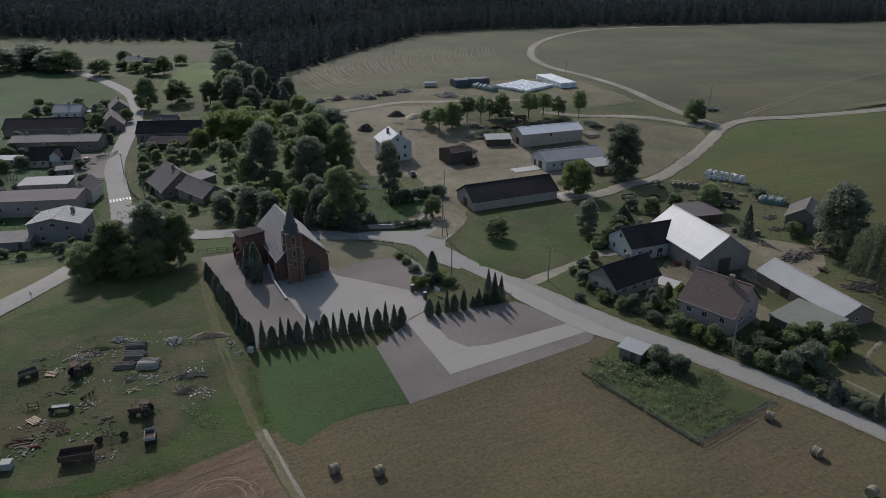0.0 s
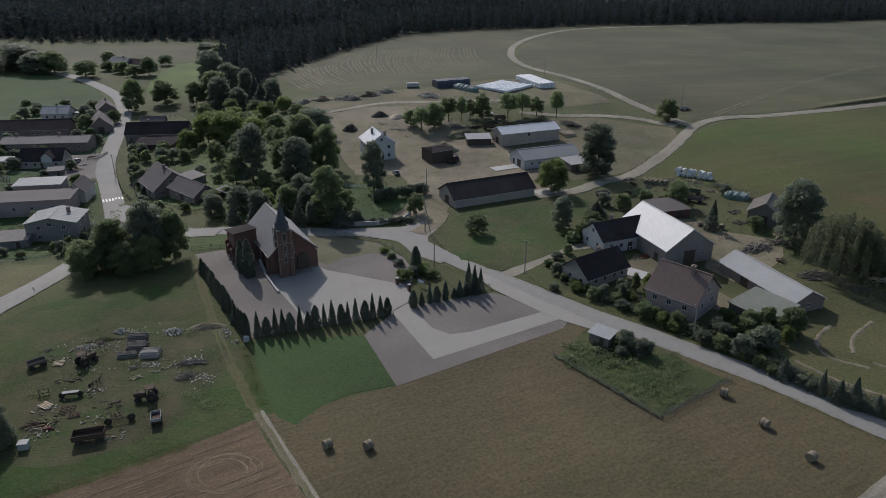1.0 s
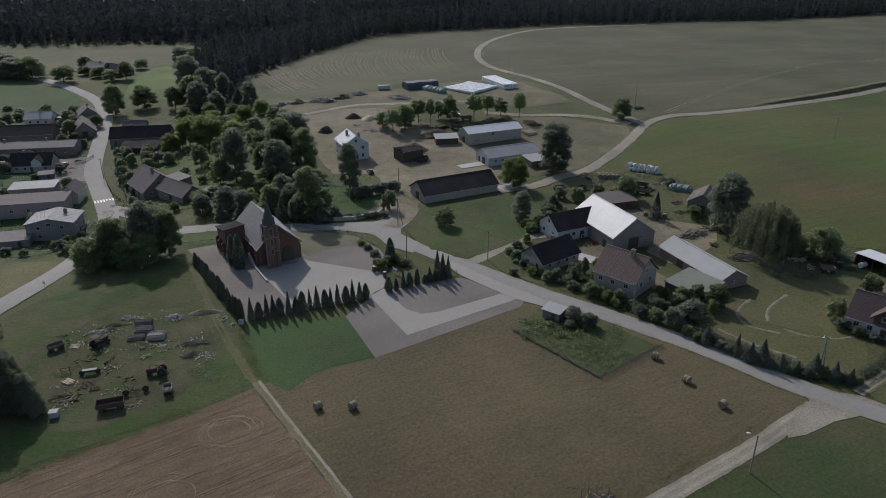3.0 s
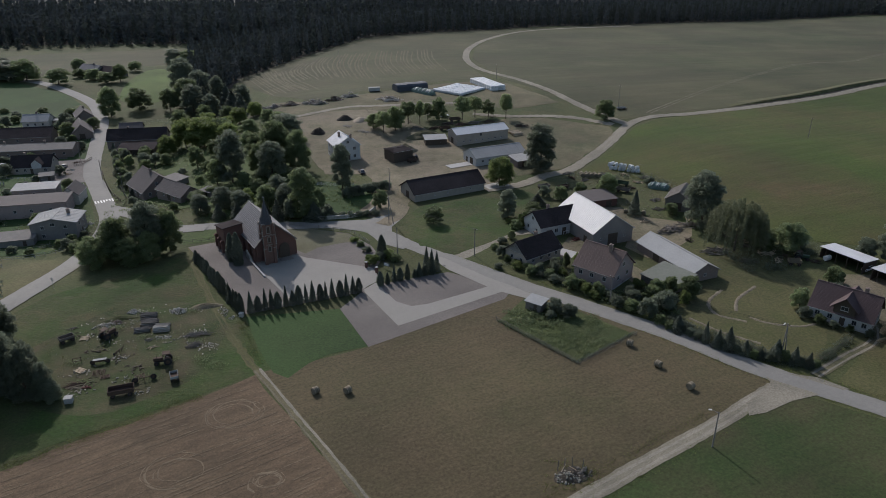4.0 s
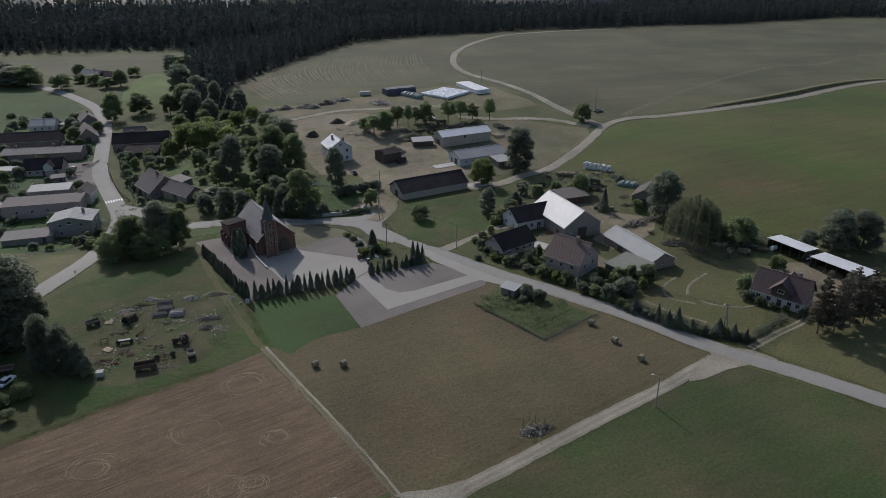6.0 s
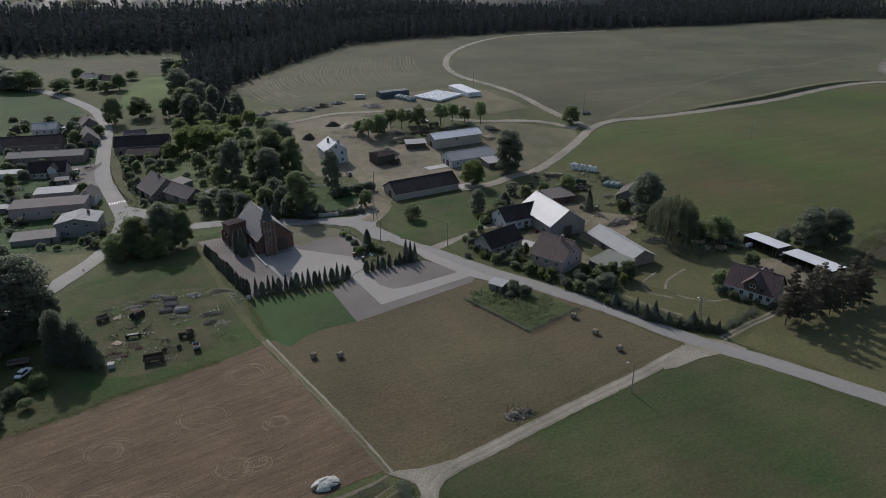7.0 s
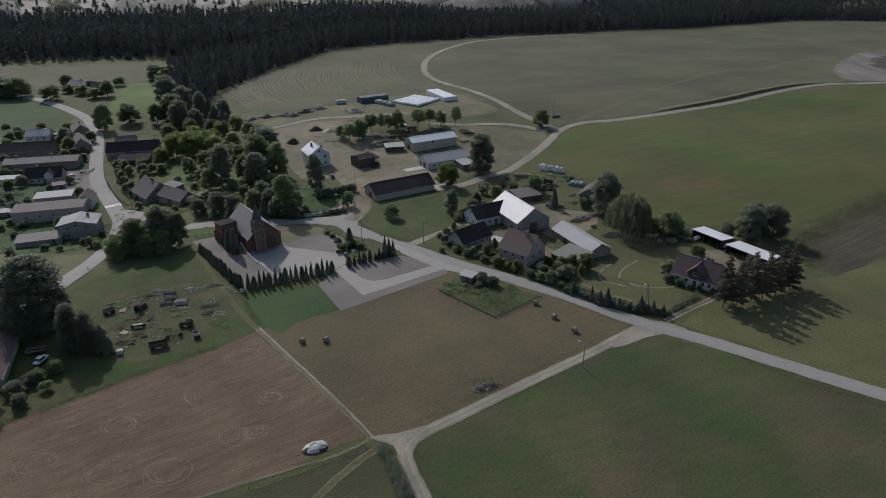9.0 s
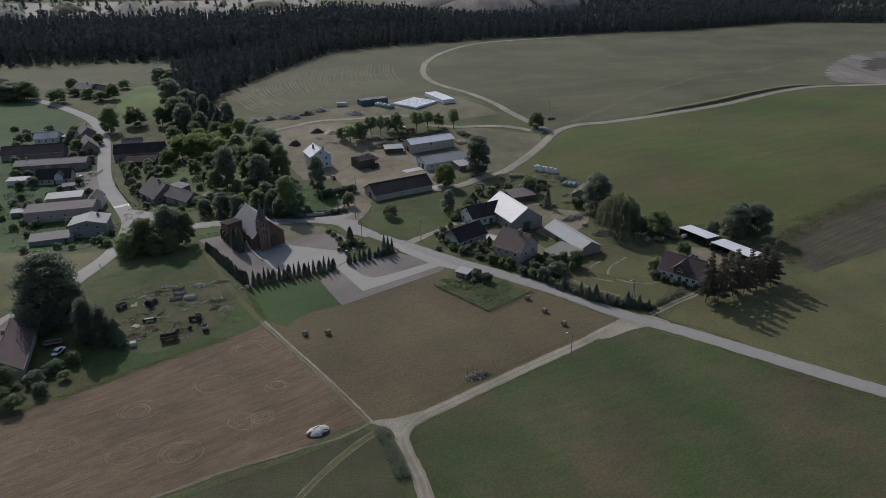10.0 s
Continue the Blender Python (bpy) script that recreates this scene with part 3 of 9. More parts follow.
ribbon("field_road", [(33, 192), (46, 197), (58, 207), (68, 213), (86.4, 236), (99, 254), (107, 266), (120, 276), (143, 280.5), (174.5, 290), (191, 296), (212, 303.8), (236, 314.6), (263, 329.2), (291, 342.7), (317, 350), (366, 351), (480, 366)], 4.8, M["track"], 0.1, "pale dirt road through the fields", ragged=0.35)
ribbon("loop_road", [(108, 268), (102, 284), (94, 307), (85.5, 339), (75, 369), (61.5, 395), (55, 418), (53.8, 452), (62, 499), (82, 549), (112, 589), (160, 613), (230, 630)], 4.6, M["track"], 0.1, "pale dirt road curving over the hill", ragged=0.3)
ribbon("shed_track", [(102, 270), (88, 283), (72, 287), (58, 287), (40, 292)], 4.0, M["track"], 0.08, "dry trodden track past the sheds", ragged=0.6)
ribbon("heap_track", [(-46, 296), (-37, 300), (-22, 307), (0, 309), (24, 312), (40, 310)], 3.6, M["track"], 0.08, "dusty track past the heaps", ragged=0.5)
ribbon("house_lane", [(16, 134.5), (21, 139), (28, 146), (36, 152), (44, 154), (52, 152)], 3.6, M["track"], 0.09, "dusty lane to the farmhouse", ragged=0.3)
ribbon("front_road", [(74, 71.4), (65, 65.8), (56.25, 60.4), (36.75, 49.5), (20.8, 40.2), (13.6, 36), (9.4, 32.6), (8.2, 28.5), (8.9, 24), (10.1, 19.3), (11, 15.5), (11.6, 10), (12.6, 4), (14.25, -30.4), (18, -90), (24, -170)], 3.2, M["trackside"], 0.1, "pale dirt road between the fields", ragged=0.13)
field("track_mouth", [(1, 35.2), (3, 36.0), (7.2, 36.0), (13.9, 38.0), (12, 34), (9, 30), (6.8, 29.3), (6.0, 32.2), (3.4, 33.8)], M["track"], 0.078, "worn earth where the track meets the road", "road", ragged=0.12)
ribbon("meadow_path", [(-57, 150), (-55, 141), (-47, 123), (-37.5, 102), (-28, 84.5)], 1.7, M["yellowmeadow"], 0.06, "worn grass path beside the churchyard", "path", ragged=0.4)
ribbon("field_path", [(-28, 85), (-17.6, 67.8), (-9.4, 54.4), (-4, 45.2), (0, 38), (1.4, 35.4)], 1.7, M["drygrass"], 0.07, "worn earth path along the field", "path", ragged=0.3)
ribbon("fence_track", [(1, 35), (0, 34.1), (-5.6, 30.9), (-11.6, 28.9), (-17.5, 26.9), (-28.7, 23.2), (-39, 18.6), (-70, 6)], 0.8, M["trail"], 0.07, "narrow pale track beside the fence", "path", ragged=0.15)
ribbon("meadow_track", [(2.5, 31.6), (0.6, 30.1), (-3.1, 26.5), (-6.7, 22.5), (-10, 18.2), (-13.1, 13.6), (-20, 2)], 1.5, M["yellowmeadow"], 0.06, "worn wheel track in the meadow", "path", ragged=0.4)
for s in (-0.55, 0.5):
    ribbon("wheel_rut", [(2.5 + s, 31.6 - s), (0.6 + s, 30.1 - s), (-3.1 + s, 26.5 - s), (-6.7 + s, 22.5 - 0.8 * s), (-10 + s, 18.2 - 0.7 * s), (-13.1 + s, 13.6 - 0.6 * s), (-20 + s, 2 - 0.5 * s)], 0.34, M["trail"], 0.075, "worn rut of the meadow track", "rut", ragged=0.14)
ribbon("driveway", [(84, 74.6), (94.7, 80.9), (104.0, 86.2), (109, 94)], 2.4, M["drygrass"], 0.09, "dusty driveway", ragged=0.2)
ribbon("hill_track", [(122, 284), (138, 299), (166, 325), (195, 351), (226, 376.5), (266, 406.5), (307, 416), (348, 444), (399, 462), (425, 477)], 0.8, M["trail"], 0.06, "faint wheel tracks on the hill", "path", ragged=0.3)
ribbon("hill_track", [(123.5, 282.6), (139.5, 297.6), (167.5, 323.6), (196.5, 349.5), (227.4, 374.9), (267.3, 404.7), (308, 414.2), (349, 442), (400, 460.4), (426, 475)], 0.8, M["trail"], 0.06, "faint wheel tracks on the hill", "path", ragged=0.3)
field("village_yards", [(-112, 232), (-124, 262), (-133, 262), (-150, 256), (-140, 238), (-128, 226)], M["gravel"], 0.12, "trodden yards before the village houses", "yard", ragged=0.6)
field("village_yards_north", [(-150, 290), (-138, 262), (-150, 262), (-152, 275), (-170, 283), (-182, 318), (-166, 318)], M["gravel"], 0.11, "bare yards between the long buildings", "yard", ragged=0.8)
field("village_verge", [(-104, 200), (-98, 186), (-95, 168), (-100, 160), (-110, 160), (-122, 186), (-112, 214)], M["pasture"], 0.11, "grassy yards along the street", "lawn")
field("farmhouse_garden", [(-100, 214), (-70, 186), (-60, 188), (-58, 206), (-76, 226), (-92, 232)], M["pasture"], 0.11, "green garden round the brick farmhouse", "garden")
field("house_garden", [(-22, 170), (-10, 174), (-6, 186), (-8, 200), (-24, 206), (-34, 200), (-34, 172)], M["lawn"], 0.06, "green lawn below the white house", "lawn")
field("old_garden", [(-58, 174), (-36, 172), (-34, 206), (-40, 250), (-60, 262), (-100, 262), (-92, 236), (-66, 214)], M["pasture"], 0.12, "overgrown green garden", "garden", ragged=0.5)


# wheel ruts in the dirt roads
def beside(pts, off):
    line = spline(pts, 4.0)
    out = []
    for i, q in enumerate(line):
        d = line[min(i + 1, len(line) - 1)] - line[max(i - 1, 0)]
        d /= np.linalg.norm(d)
        out.append((q[0] - d[1] * off, q[1] + d[0] * off))
    return out


FRONT = [(72, 70.4), (65, 65.8), (56.25, 60.4), (36.75, 49.5), (20.8, 40.2), (13.6, 36), (9.4, 32.6), (8.2, 28.5), (8.9, 24), (10.1, 19.3), (11, 15.5), (11.6, 10), (12.6, 4), (14.25, -30.4), (18, -90), (24, -170)]
PATH_LINE = [(-28, 85), (-17.6, 67.8), (-9.4, 54.4), (-4, 45.2), (0, 38), (1.4, 35.4)]
for s in (-0.72, 0.72):
    ribbon("wheel_rut", beside(FRONT, s), 0.62, M["rut"], 0.118, "pale dusty wheel rut in the dirt road", "rut", ragged=0.12)
    ribbon("wheel_rut", beside([(86.4, 236), (99, 254), (107, 266), (120, 276), (143, 280.5), (174.5, 290), (191, 296), (212, 303.8), (236, 314.6), (263, 329.2), (291, 342.7)], s * 1.4), 0.9, M["rut"], 0.118, "pale dusty wheel rut in the field road", "rut", ragged=0.15)
for s in (-0.55, 0.55):
    ribbon("wheel_rut", beside(PATH_LINE, s * 0.95), 0.26 if s < 0 else 0.5, M["trail"] if s < 0 else M["track"], 0.088, "worn wheel rut along the field", "rut", ragged=0.12)
    ribbon("wheel_rut", beside([(-55, 141), (-47, 123), (-37.5, 102), (-28, 84.5)], s * 0.9), 0.3, M["drymeadow"], 0.082, "worn wheel rut beside the churchyard", "rut", ragged=0.12)
def bank(name, foot, rise, back, mat, label):
    """A cut bank: a steep weedy face over the foot line that eases down behind."""
    line = spline(foot, 2.0)
    rr = random.Random(17)
    v, f = [], []
    n = len(line)
    for i, q in enumerate(line):
        d = line[min(i + 1, n - 1)] - line[max(i - 1, 0)]
        d /= np.linalg.norm(d)
        nrm = np.array((-d[1], d[0]))
        k = math.sin(math.pi * min(1, (i + 0.5) / n)) ** 0.7
        for s, z in ((0, -0.1), (0.3 + rr.uniform(-0.2, 0.3), 0.35 * rise * k), (0.9 + rr.uniform(-0.3, 0.4), rise * k * rr.uniform(0.85, 1.1)), (2.2, rise * k * 0.95), (back, -0.1)):
            p = q + nrm * s
            v.append((p[0], p[1], gz(*p) + 0.14 + z))
        if i:
            b = (i - 1) * 5
            f += [(b + j, b + 5 + j, b + 6 + j, b + 1 + j) for j in range(4)]
    return tagged(new(name, mesh_from(name, v, [q[::-1] for q in f], mat)), label, "bank", kind="structure")


bank("road_bank", [(168, 291.5), (191, 300), (212, 308), (236, 319.5), (263, 334), (291, 347.5), (316, 355)], 1.5, 8.0, M["drymeadow"], "weedy cut bank beside the field road")
# dark strip along the bank's foot: the bank's shade put into colour
ribbon("ditch", [(168, 290.8), (191, 299.2), (212, 307.2), (236, 318.4), (263, 333), (291, 346.6), (316, 354.2)], 1.6, M["soil"], 0.06, "dark soil strip laid for the shade below the field road's bank", "ditch", ragged=0.4)

# rings of raked straw on the stubble
def straw_ring(x, y, r, seed):
    rr = random.Random(seed)
    for k in range(5):
        a0, span = rr.uniform(0, 6.28), rr.uniform(3.4, 6.0)
        q = r * rr.uniform(0.42, 1.05)
        dx, dy = rr.uniform(-0.6, 0.6), rr.uniform(-0.5, 0.5)
        pts = [(x + dx + q * rr.uniform(1.08, 1.22) * math.cos(a0 + span * i / 9), y + dy + q * rr.uniform(0.9, 1.0) * math.sin(a0 + span * i / 9)) for i in range(10)]
        ribbon("straw_ring", pts, 0.17, M["strawmark"], 0.07, "thin ring of raked straw on the stubble", "straw", ragged=0.11, step=1.0, crown=0.02)


for i, (x, y, r) in enumerate(((-52.5, 46.4, 4.2), (-27.1, 39.6, 3.6), (-23.5, 40.4, 3.2), (-39.8, 29.9, 4.4), (-51.2, 31, 3.6), (-29.6, 70.5, 4.6), (-21, 52.5, 3.4), (-36, 56, 5.0), (-66, 36, 4.0))):
    straw_ring(x, y, r, i)


def straw_rows():
    """Thin broken lines of straw left by the rake, running the length of the stubble."""
    edge = [(-29, 80), (-3, 38), (-12, 31.5), (-39, 21), (-67, 11), (-108, -3), (-119, 23), (-83, 45.5), (-53.7, 64)]
    d, n = Vector((math.cos(0.54), math.sin(0.54))), Vector((-math.sin(0.54), math.cos(0.54)))

    def inside(x, y):
        c = False
        for (x1, y1), (x2, y2) in zip(edge, edge[1:] + edge[:1]):
            if (y1 > y) != (y2 > y) and x < (x2 - x1) * (y - y1) / (y2 - y1) + x1:
                c = not c
        return c

    verts, faces = [], []
    for k in range(72):
        off = -34 + k * 0.95
        for i in range(110):
            pair = []
            for u in (i * 1.2, i * 1.2 + 1.2):
                pair.append(Vector((-110, 14)) + d * u + n * (off + 0.7 * noise.noise((u * 0.05, k * 3.1, 2.0)) + 0.14 * noise.noise((u * 0.6, k * 5.3, 4.0))))
            if noise.noise((i * 0.09, k * 1.7, 7.0)) < 0.06 or not inside(*pair[0]):
                continue
            w = 0.07 * (1 + noise.noise((i * 0.8, k * 2.2, 9.0)))
            b = len(verts)
            for q in pair:
                for s in (-w, w):
                    p = q + n * s
                    verts.append((p.x, p.y, gz(p.x, p.y) + 0.075))
            faces.append((b, b + 2, b + 3, b + 1))
    o = new("straw_rows", mesh_from("straw_rows", verts, faces, M["strawmark"]))
    return tagged(o, "thin pale lines of straw on the stubble", "straw", kind="stuff")


straw_rows()
for s in (-0.65, 0.65):
    ribbon("wheel_rut", beside([(84, 74.6), (94.7, 80.9), (104.0, 86.2), (109, 94)], s), 0.5, M["track"], 0.11, "pale wheel rut in the driveway", "rut", ragged=0.1)


# ---- building blocks ----
def part(name, bm, material, parent, label=""):
    """Links a bmesh, or a ready mesh, as one mesh object under a thing or part."""
    if isinstance(bm, bpy.types.Mesh):
        me = bm
    else:
        me = bpy.data.meshes.new(name)
        bmesh.ops.recalc_face_normals(bm, faces=bm.faces[:])
        bm.to_mesh(me)
        bm.free()
    if not me.materials:
        me.materials.append(material)
    ob = new(name, me)
    ob.parent = parent
    if label:
        ob["label"] = label
    return ob


def thing(name, x, y, ang=0.0, label="", category="", group="", kind="", z=None, tilt=0.0):
    e = new(name)
    e.matrix_world = pose(x, y, gz(x, y) if z is None else z, tilt, 0, ang)
    return tagged(e, label, category, group, kind)


def bx(bm, c, s, rz=0.0, ry=0.0, rx=0.0, bevel=0.0):
    m = Matrix.LocRotScale(c, Euler((radians(rx), radians(ry), radians(rz))), s)
    r = bmesh.ops.create_cube(bm, size=1.0, matrix=m)
    if bevel:
        es = list({e for v in r["verts"] for e in v.link_edges})
        bmesh.ops.bevel(bm, geom=es, offset=bevel, segments=1, affect="EDGES")
    return bm


def box(c, s, rz=0.0, ry=0.0, rx=0.0, bevel=0.0):
    return bx(bmesh.new(), c, s, rz, ry, rx, bevel)


def rod(bm, a, b, r0, r1=None, seg=8):
    a, b = Vector(a), Vector(b)
    d = b - a
    m = Matrix.Translation((a + b) / 2) @ d.to_track_quat("Z", "Y").to_matrix().to_4x4()
    bmesh.ops.create_cone(bm, cap_ends=True, segments=seg, radius1=r0, radius2=r0 if r1 is None else r1, depth=d.length, matrix=m)
    return bm


def slab(bm, a, b, c, d, t):
    """A plate through four corners, t thick downwards."""
    top = [bm.verts.new(p) for p in (a, b, c, d)]
    n = (Vector(b) - Vector(a)).cross(Vector(d) - Vector(a)).normalized()
    if n.z < 0:
        n = -n
    low = [bm.verts.new(Vector(p) - n * t) for p in (a, b, c, d)]
    bm.faces.new(top)
    bm.faces.new(low[::-1])
    for i in range(4):
        j = (i + 1) % 4
        bm.faces.new((top[i], low[i], low[j], top[j]))
    return bm


def window_on(h, wall, u, z, w=1.0, ht=1.2, L=10.0, W=8.0, frame_mat="windowpaint", mull=1):
    """A window on wall '+x', '-x', '+y' or '-y' of a house: frame with bars, a pane set back and a sill."""
    bm = bmesh.new()
    t = 0.09
    for sx in (-1, 1):
        bx(bm, (sx * (w / 2 - 0.05), 0, 0), (0.1, t, ht))
    for sz in (-1, 1):
        bx(bm, (0, 0, sz * (ht / 2 - 0.05)), (w - 0.2, t, 0.1))
    for k in range(mull):
        bx(bm, ((k + 1) * w / (mull + 1) - w / 2, 0, 0), (0.06, t * 0.8, ht - 0.2))
    o = part("window", bm, M[frame_mat], h)
    px, py, rz = {"+x": (L / 2, u, 90), "-x": (-L / 2, u, -90), "+y": (u, W / 2, 180), "-y": (u, -W / 2, 0)}[wall]
    o.matrix_local = pose(px, py, z, 0, 0, rz)
    part("pane", box((0, 0, 0), (w - 0.2, 0.03, ht - 0.2)), M["glass"], o)
    part("sill", box((0, -0.06, -ht / 2 - 0.04), (w + 0.1, 0.2, 0.06)), M["concrete"], o)
    return o


def door_on(h, wall, u, w, ht, L, W, mat="darkwood"):
    bm = bmesh.new()
    bx(bm, (0, 0, ht / 2), (w, 0.08, ht))
    for k in range(2):
        bx(bm, ((k - 0.5) * w * 0.46, -0.05, ht / 2), (w * 0.36, 0.04, ht * 0.8))
    o = part("door", bm, M[mat], h)
    px, py, rz = {"+x": (L / 2, u, 90), "-x": (-L / 2, u, -90), "+y": (u, W / 2, 180), "-y": (u, -W / 2, 0)}[wall]
    o.matrix_local = pose(px, py, 0.02, 0, 0, rz)
    part("door_handle", box((w * 0.4, -0.09, 1.05), (0.12, 0.05, 0.04)), M["metalold"], o)
    return o


def chimney_on(h, x, y, z0, z1, s=0.8, mat="brickdark"):
    bm = box((x, y, (z0 + z1) / 2), (s, s, z1 - z0), bevel=0.03)
    bx(bm, (x, y, z1 + 0.06), (s + 0.16, s + 0.16, 0.12))
    bx(bm, (x, y, z1 + 0.2), (s * 0.45, s * 0.45, 0.16))
    return part("chimney", bm, M[mat], h)


def strips_on(roof, name, segs, w, t, mat):
    """Like strips laid on a roof plane, each a part of the roof; all share one mesh."""
    me = None
    for a, b in segs:
        a, b = Vector(a), Vector(b)
        d = b - a
        if me is None:
            me = bpy.data.meshes.new(name)
            bm = box((0, 0, 0), (1, w, t))
            bm.to_mesh(me)
            bm.free()
            me.materials.append(mat)
        o = part(name, me, mat, roof)
        side = Vector((0, 0, 1)).cross(d).normalized()
        up = d.normalized().cross(side)
        rot = Matrix((d.normalized(), side, up)).transposed().to_4x4()
        o.matrix_local = Matrix.Translation((a + b) / 2 + up * t * 0.35) @ rot @ Matrix.Diagonal((d.length, 1, 1, 1))


def roof_ribs(roof, p0, p1, q0, q1, gap, mat):
    """Seams from the ridge line p0-p1 down to the eave line q0-q1."""
    p0, p1, q0, q1 = (Vector(v) for v in (p0, p1, q0, q1))
    k = max(2, int((p1 - p0).length / gap))
    strips_on(roof, "seam", [(p0.lerp(p1, i / k), q0.lerp(q1, i / k)) for i in range(k + 1)], 0.05, 0.045, mat)


def tile_rows(roof, p0, p1, q0, q1, gap, mat):
    """Courses running along the roof, stepped like lapped tiles."""
    p0, p1, q0, q1 = (Vector(v) for v in (p0, p1, q0, q1))
    k = max(2, int((q0 - p0).length / gap))
    strips_on(roof, "tile_course", [(p0.lerp(q0, i / k), p1.lerp(q1, i / k)) for i in range(1, k + 1)], 0.1, 0.025, mat)


def gable_house(name, x, y, ang, L, W, eave, ridge, wall, roof, label, category="house", over=0.45, ribs=0.0, rows=0.0,
                off=0.0, windows=(), doors=(), chimneys=(), gable=None, hip=0.0, plinth="", group=""):
    """Ridge along local x. off shifts the ridge across. windows: (wall, along, z, w, h)."""
    h = thing(name, x, y, ang, label, category, group)
    hl, hw = L / 2, W / 2
    bm = bmesh.new()
    low = -1.2
    sec = [(-hw, low), (hw, low), (hw, eave), (off, ridge - 0.12), (-hw, eave)]
    if hip:
        sec = [(-hw, low), (hw, low), (hw, eave), (-hw, eave)]
    ends = []
    for sx in (-hl, hl):
        ends.append([bm.verts.new((sx, a, b)) for a, b in sec])
    bm.faces.new(ends[0])
    bm.faces.new(ends[1][::-1])
    n = len(sec)
    for i in range(n):
        j = (i + 1) % n
        bm.faces.new((ends[0][i], ends[1][i], ends[1][j], ends[0][j]))
    part("wall", bm, M[wall], h)
    if plinth:
        part("plinth", box((0, 0, -0.4), (L + 0.1, W + 0.1, 1.6)), M[plinth], h)
    t = 0.16
    for s in (-1, 1):
        run = hw - s * off
        k = (ridge - eave) / run
        ey, ez = s * (hw + over), eave - k * over
        bm = bmesh.new()
        a, b = (-hl - over + hip * hl, off, ridge), (hl + over - hip * hl, off, ridge)
        c, d = (hl + over, ey, ez), (-hl - over, ey, ez)
        slab(bm, a, b, c, d, t)
        ro = part("roof", bm, M[roof], h)
        if ribs:
            roof_ribs(ro, a, b, d, c, ribs, M[roof])
        if rows:
            tile_rows(ro, a, b, d, c, rows, M[roof])
        g = bmesh.new()
        rod(g, (-hl - over, ey + s * 0.07, ez - 0.08), (hl + over, ey + s * 0.07, ez - 0.08), 0.07, seg=6)
        part("gutter", g, M["metalold"], h)
        if hip:
            bm = bmesh.new()
            ex = s * (hl + over)
            v = [bm.verts.new(q) for q in ((s * (hl + over - hip * hl), off, ridge), (ex, -hw - over, eave - k * over), (ex, hw + over, eave - k * over))]
            bm.faces.new(v)
            bmesh.ops.solidify(bm, geom=bm.faces[:], thickness=0.1)
            part("roof", bm, M[roof], h)
    part("ridge_cap", box((0, off, ridge + 0.03), (L + 2 * over - 2 * hip * hl, 0.3, 0.09), bevel=0.02), M[roof], h)
    if gable:
        for s in (-1, 1):
            bm = bmesh.new()
            zz = eave + 0.15
            f = (ridge - 0.5 - zz) / (ridge - eave)
            v = [bm.verts.new((s * (hl + 0.05), q, z)) for q, z in ((-hw * 0.97, zz), (hw * 0.97, zz), (off, ridge - 0.25))]
            bm.faces.new(v)
            r = bmesh.ops.solidify(bm, geom=bm.faces[:], thickness=0.08)
            part("gable_board", bm, M[gable], h)
    for w in windows:
        window_on(h, w[0], w[1], w[2], w[3], w[4], L, W)
    for w in doors:
        door_on(h, w[0], w[1], w[2], w[3], L, W, *w[4:])
    for cx, cy, cz in chimneys:
        chimney_on(h, cx, cy, ridge - abs(cy - off) * (ridge - eave) / hw - 0.5, cz)
    return h


def shed(name, x, y, ang, L, W, h_front, h_back, wall, roof, label, category="shed", over=0.35, open_front=False, ribs=0.0, doors=(), windows=(), posts=0):
    """Mono-pitch shed; the front is local -y."""
    h = thing(name, x, y, ang, label, category)
    hl, hw = L / 2, W / 2
    t = 0.15
    if open_front:
        part("wall", box((0, hw - t / 2, h_back / 2 - 0.5), (L, t, h_back + 0.9)), M[wall], h)
        for s in (-1, 1):
            part("wall", box((s * (hl - t / 2), -t / 2, min(h_front, h_back) / 2 - 0.5), (t, W - t, min(h_front, h_back) + 0.9)), M[wall], h)
        for i in range(posts):
            px = -hl + L * (i + 0.5) / posts
            part("post", box((px, -hw + 0.1, h_front / 2 - 0.3), (0.18, 0.18, h_front + 0.5)), M["darkwood"], h)
    else:
        bm = bmesh.new()
        sec = [(-hw, -1.0), (hw, -1.0), (hw, h_back), (-hw, h_front)]
        e = [[bm.verts.new((sx, a, b)) for a, b in sec] for sx in (-hl, hl)]
        bm.faces.new(e[0])
        bm.faces.new(e[1][::-1])
        for i in range(4):
            j = (i + 1) % 4
            bm.faces.new((e[0][i], e[1][i], e[1][j], e[0][j]))
        part("wall", bm, M[wall], h)
    bm = bmesh.new()
    k = (h_back - h_front) / W
    a, b = (-hl - over, -hw - over, h_front - k * over + 0.1), (hl + over, -hw - over, h_front - k * over + 0.1)
    c, d = (hl + over, hw + over, h_back + k * over + 0.1), (-hl - over, hw + over, h_back + k * over + 0.1)
    slab(bm, a, b, c, d, 0.1)
    ro = part("roof", bm, M[roof], h)
    if ribs:
        roof_ribs(ro, d, c, a, b, ribs, M[roof])
    for w in doors:
        door_on(h, w[0], w[1], w[2], w[3], L, W, *w[4:])
    for w in windows:
        window_on(h, w[0], w[1], w[2], w[3], w[4], L, W)
    return h


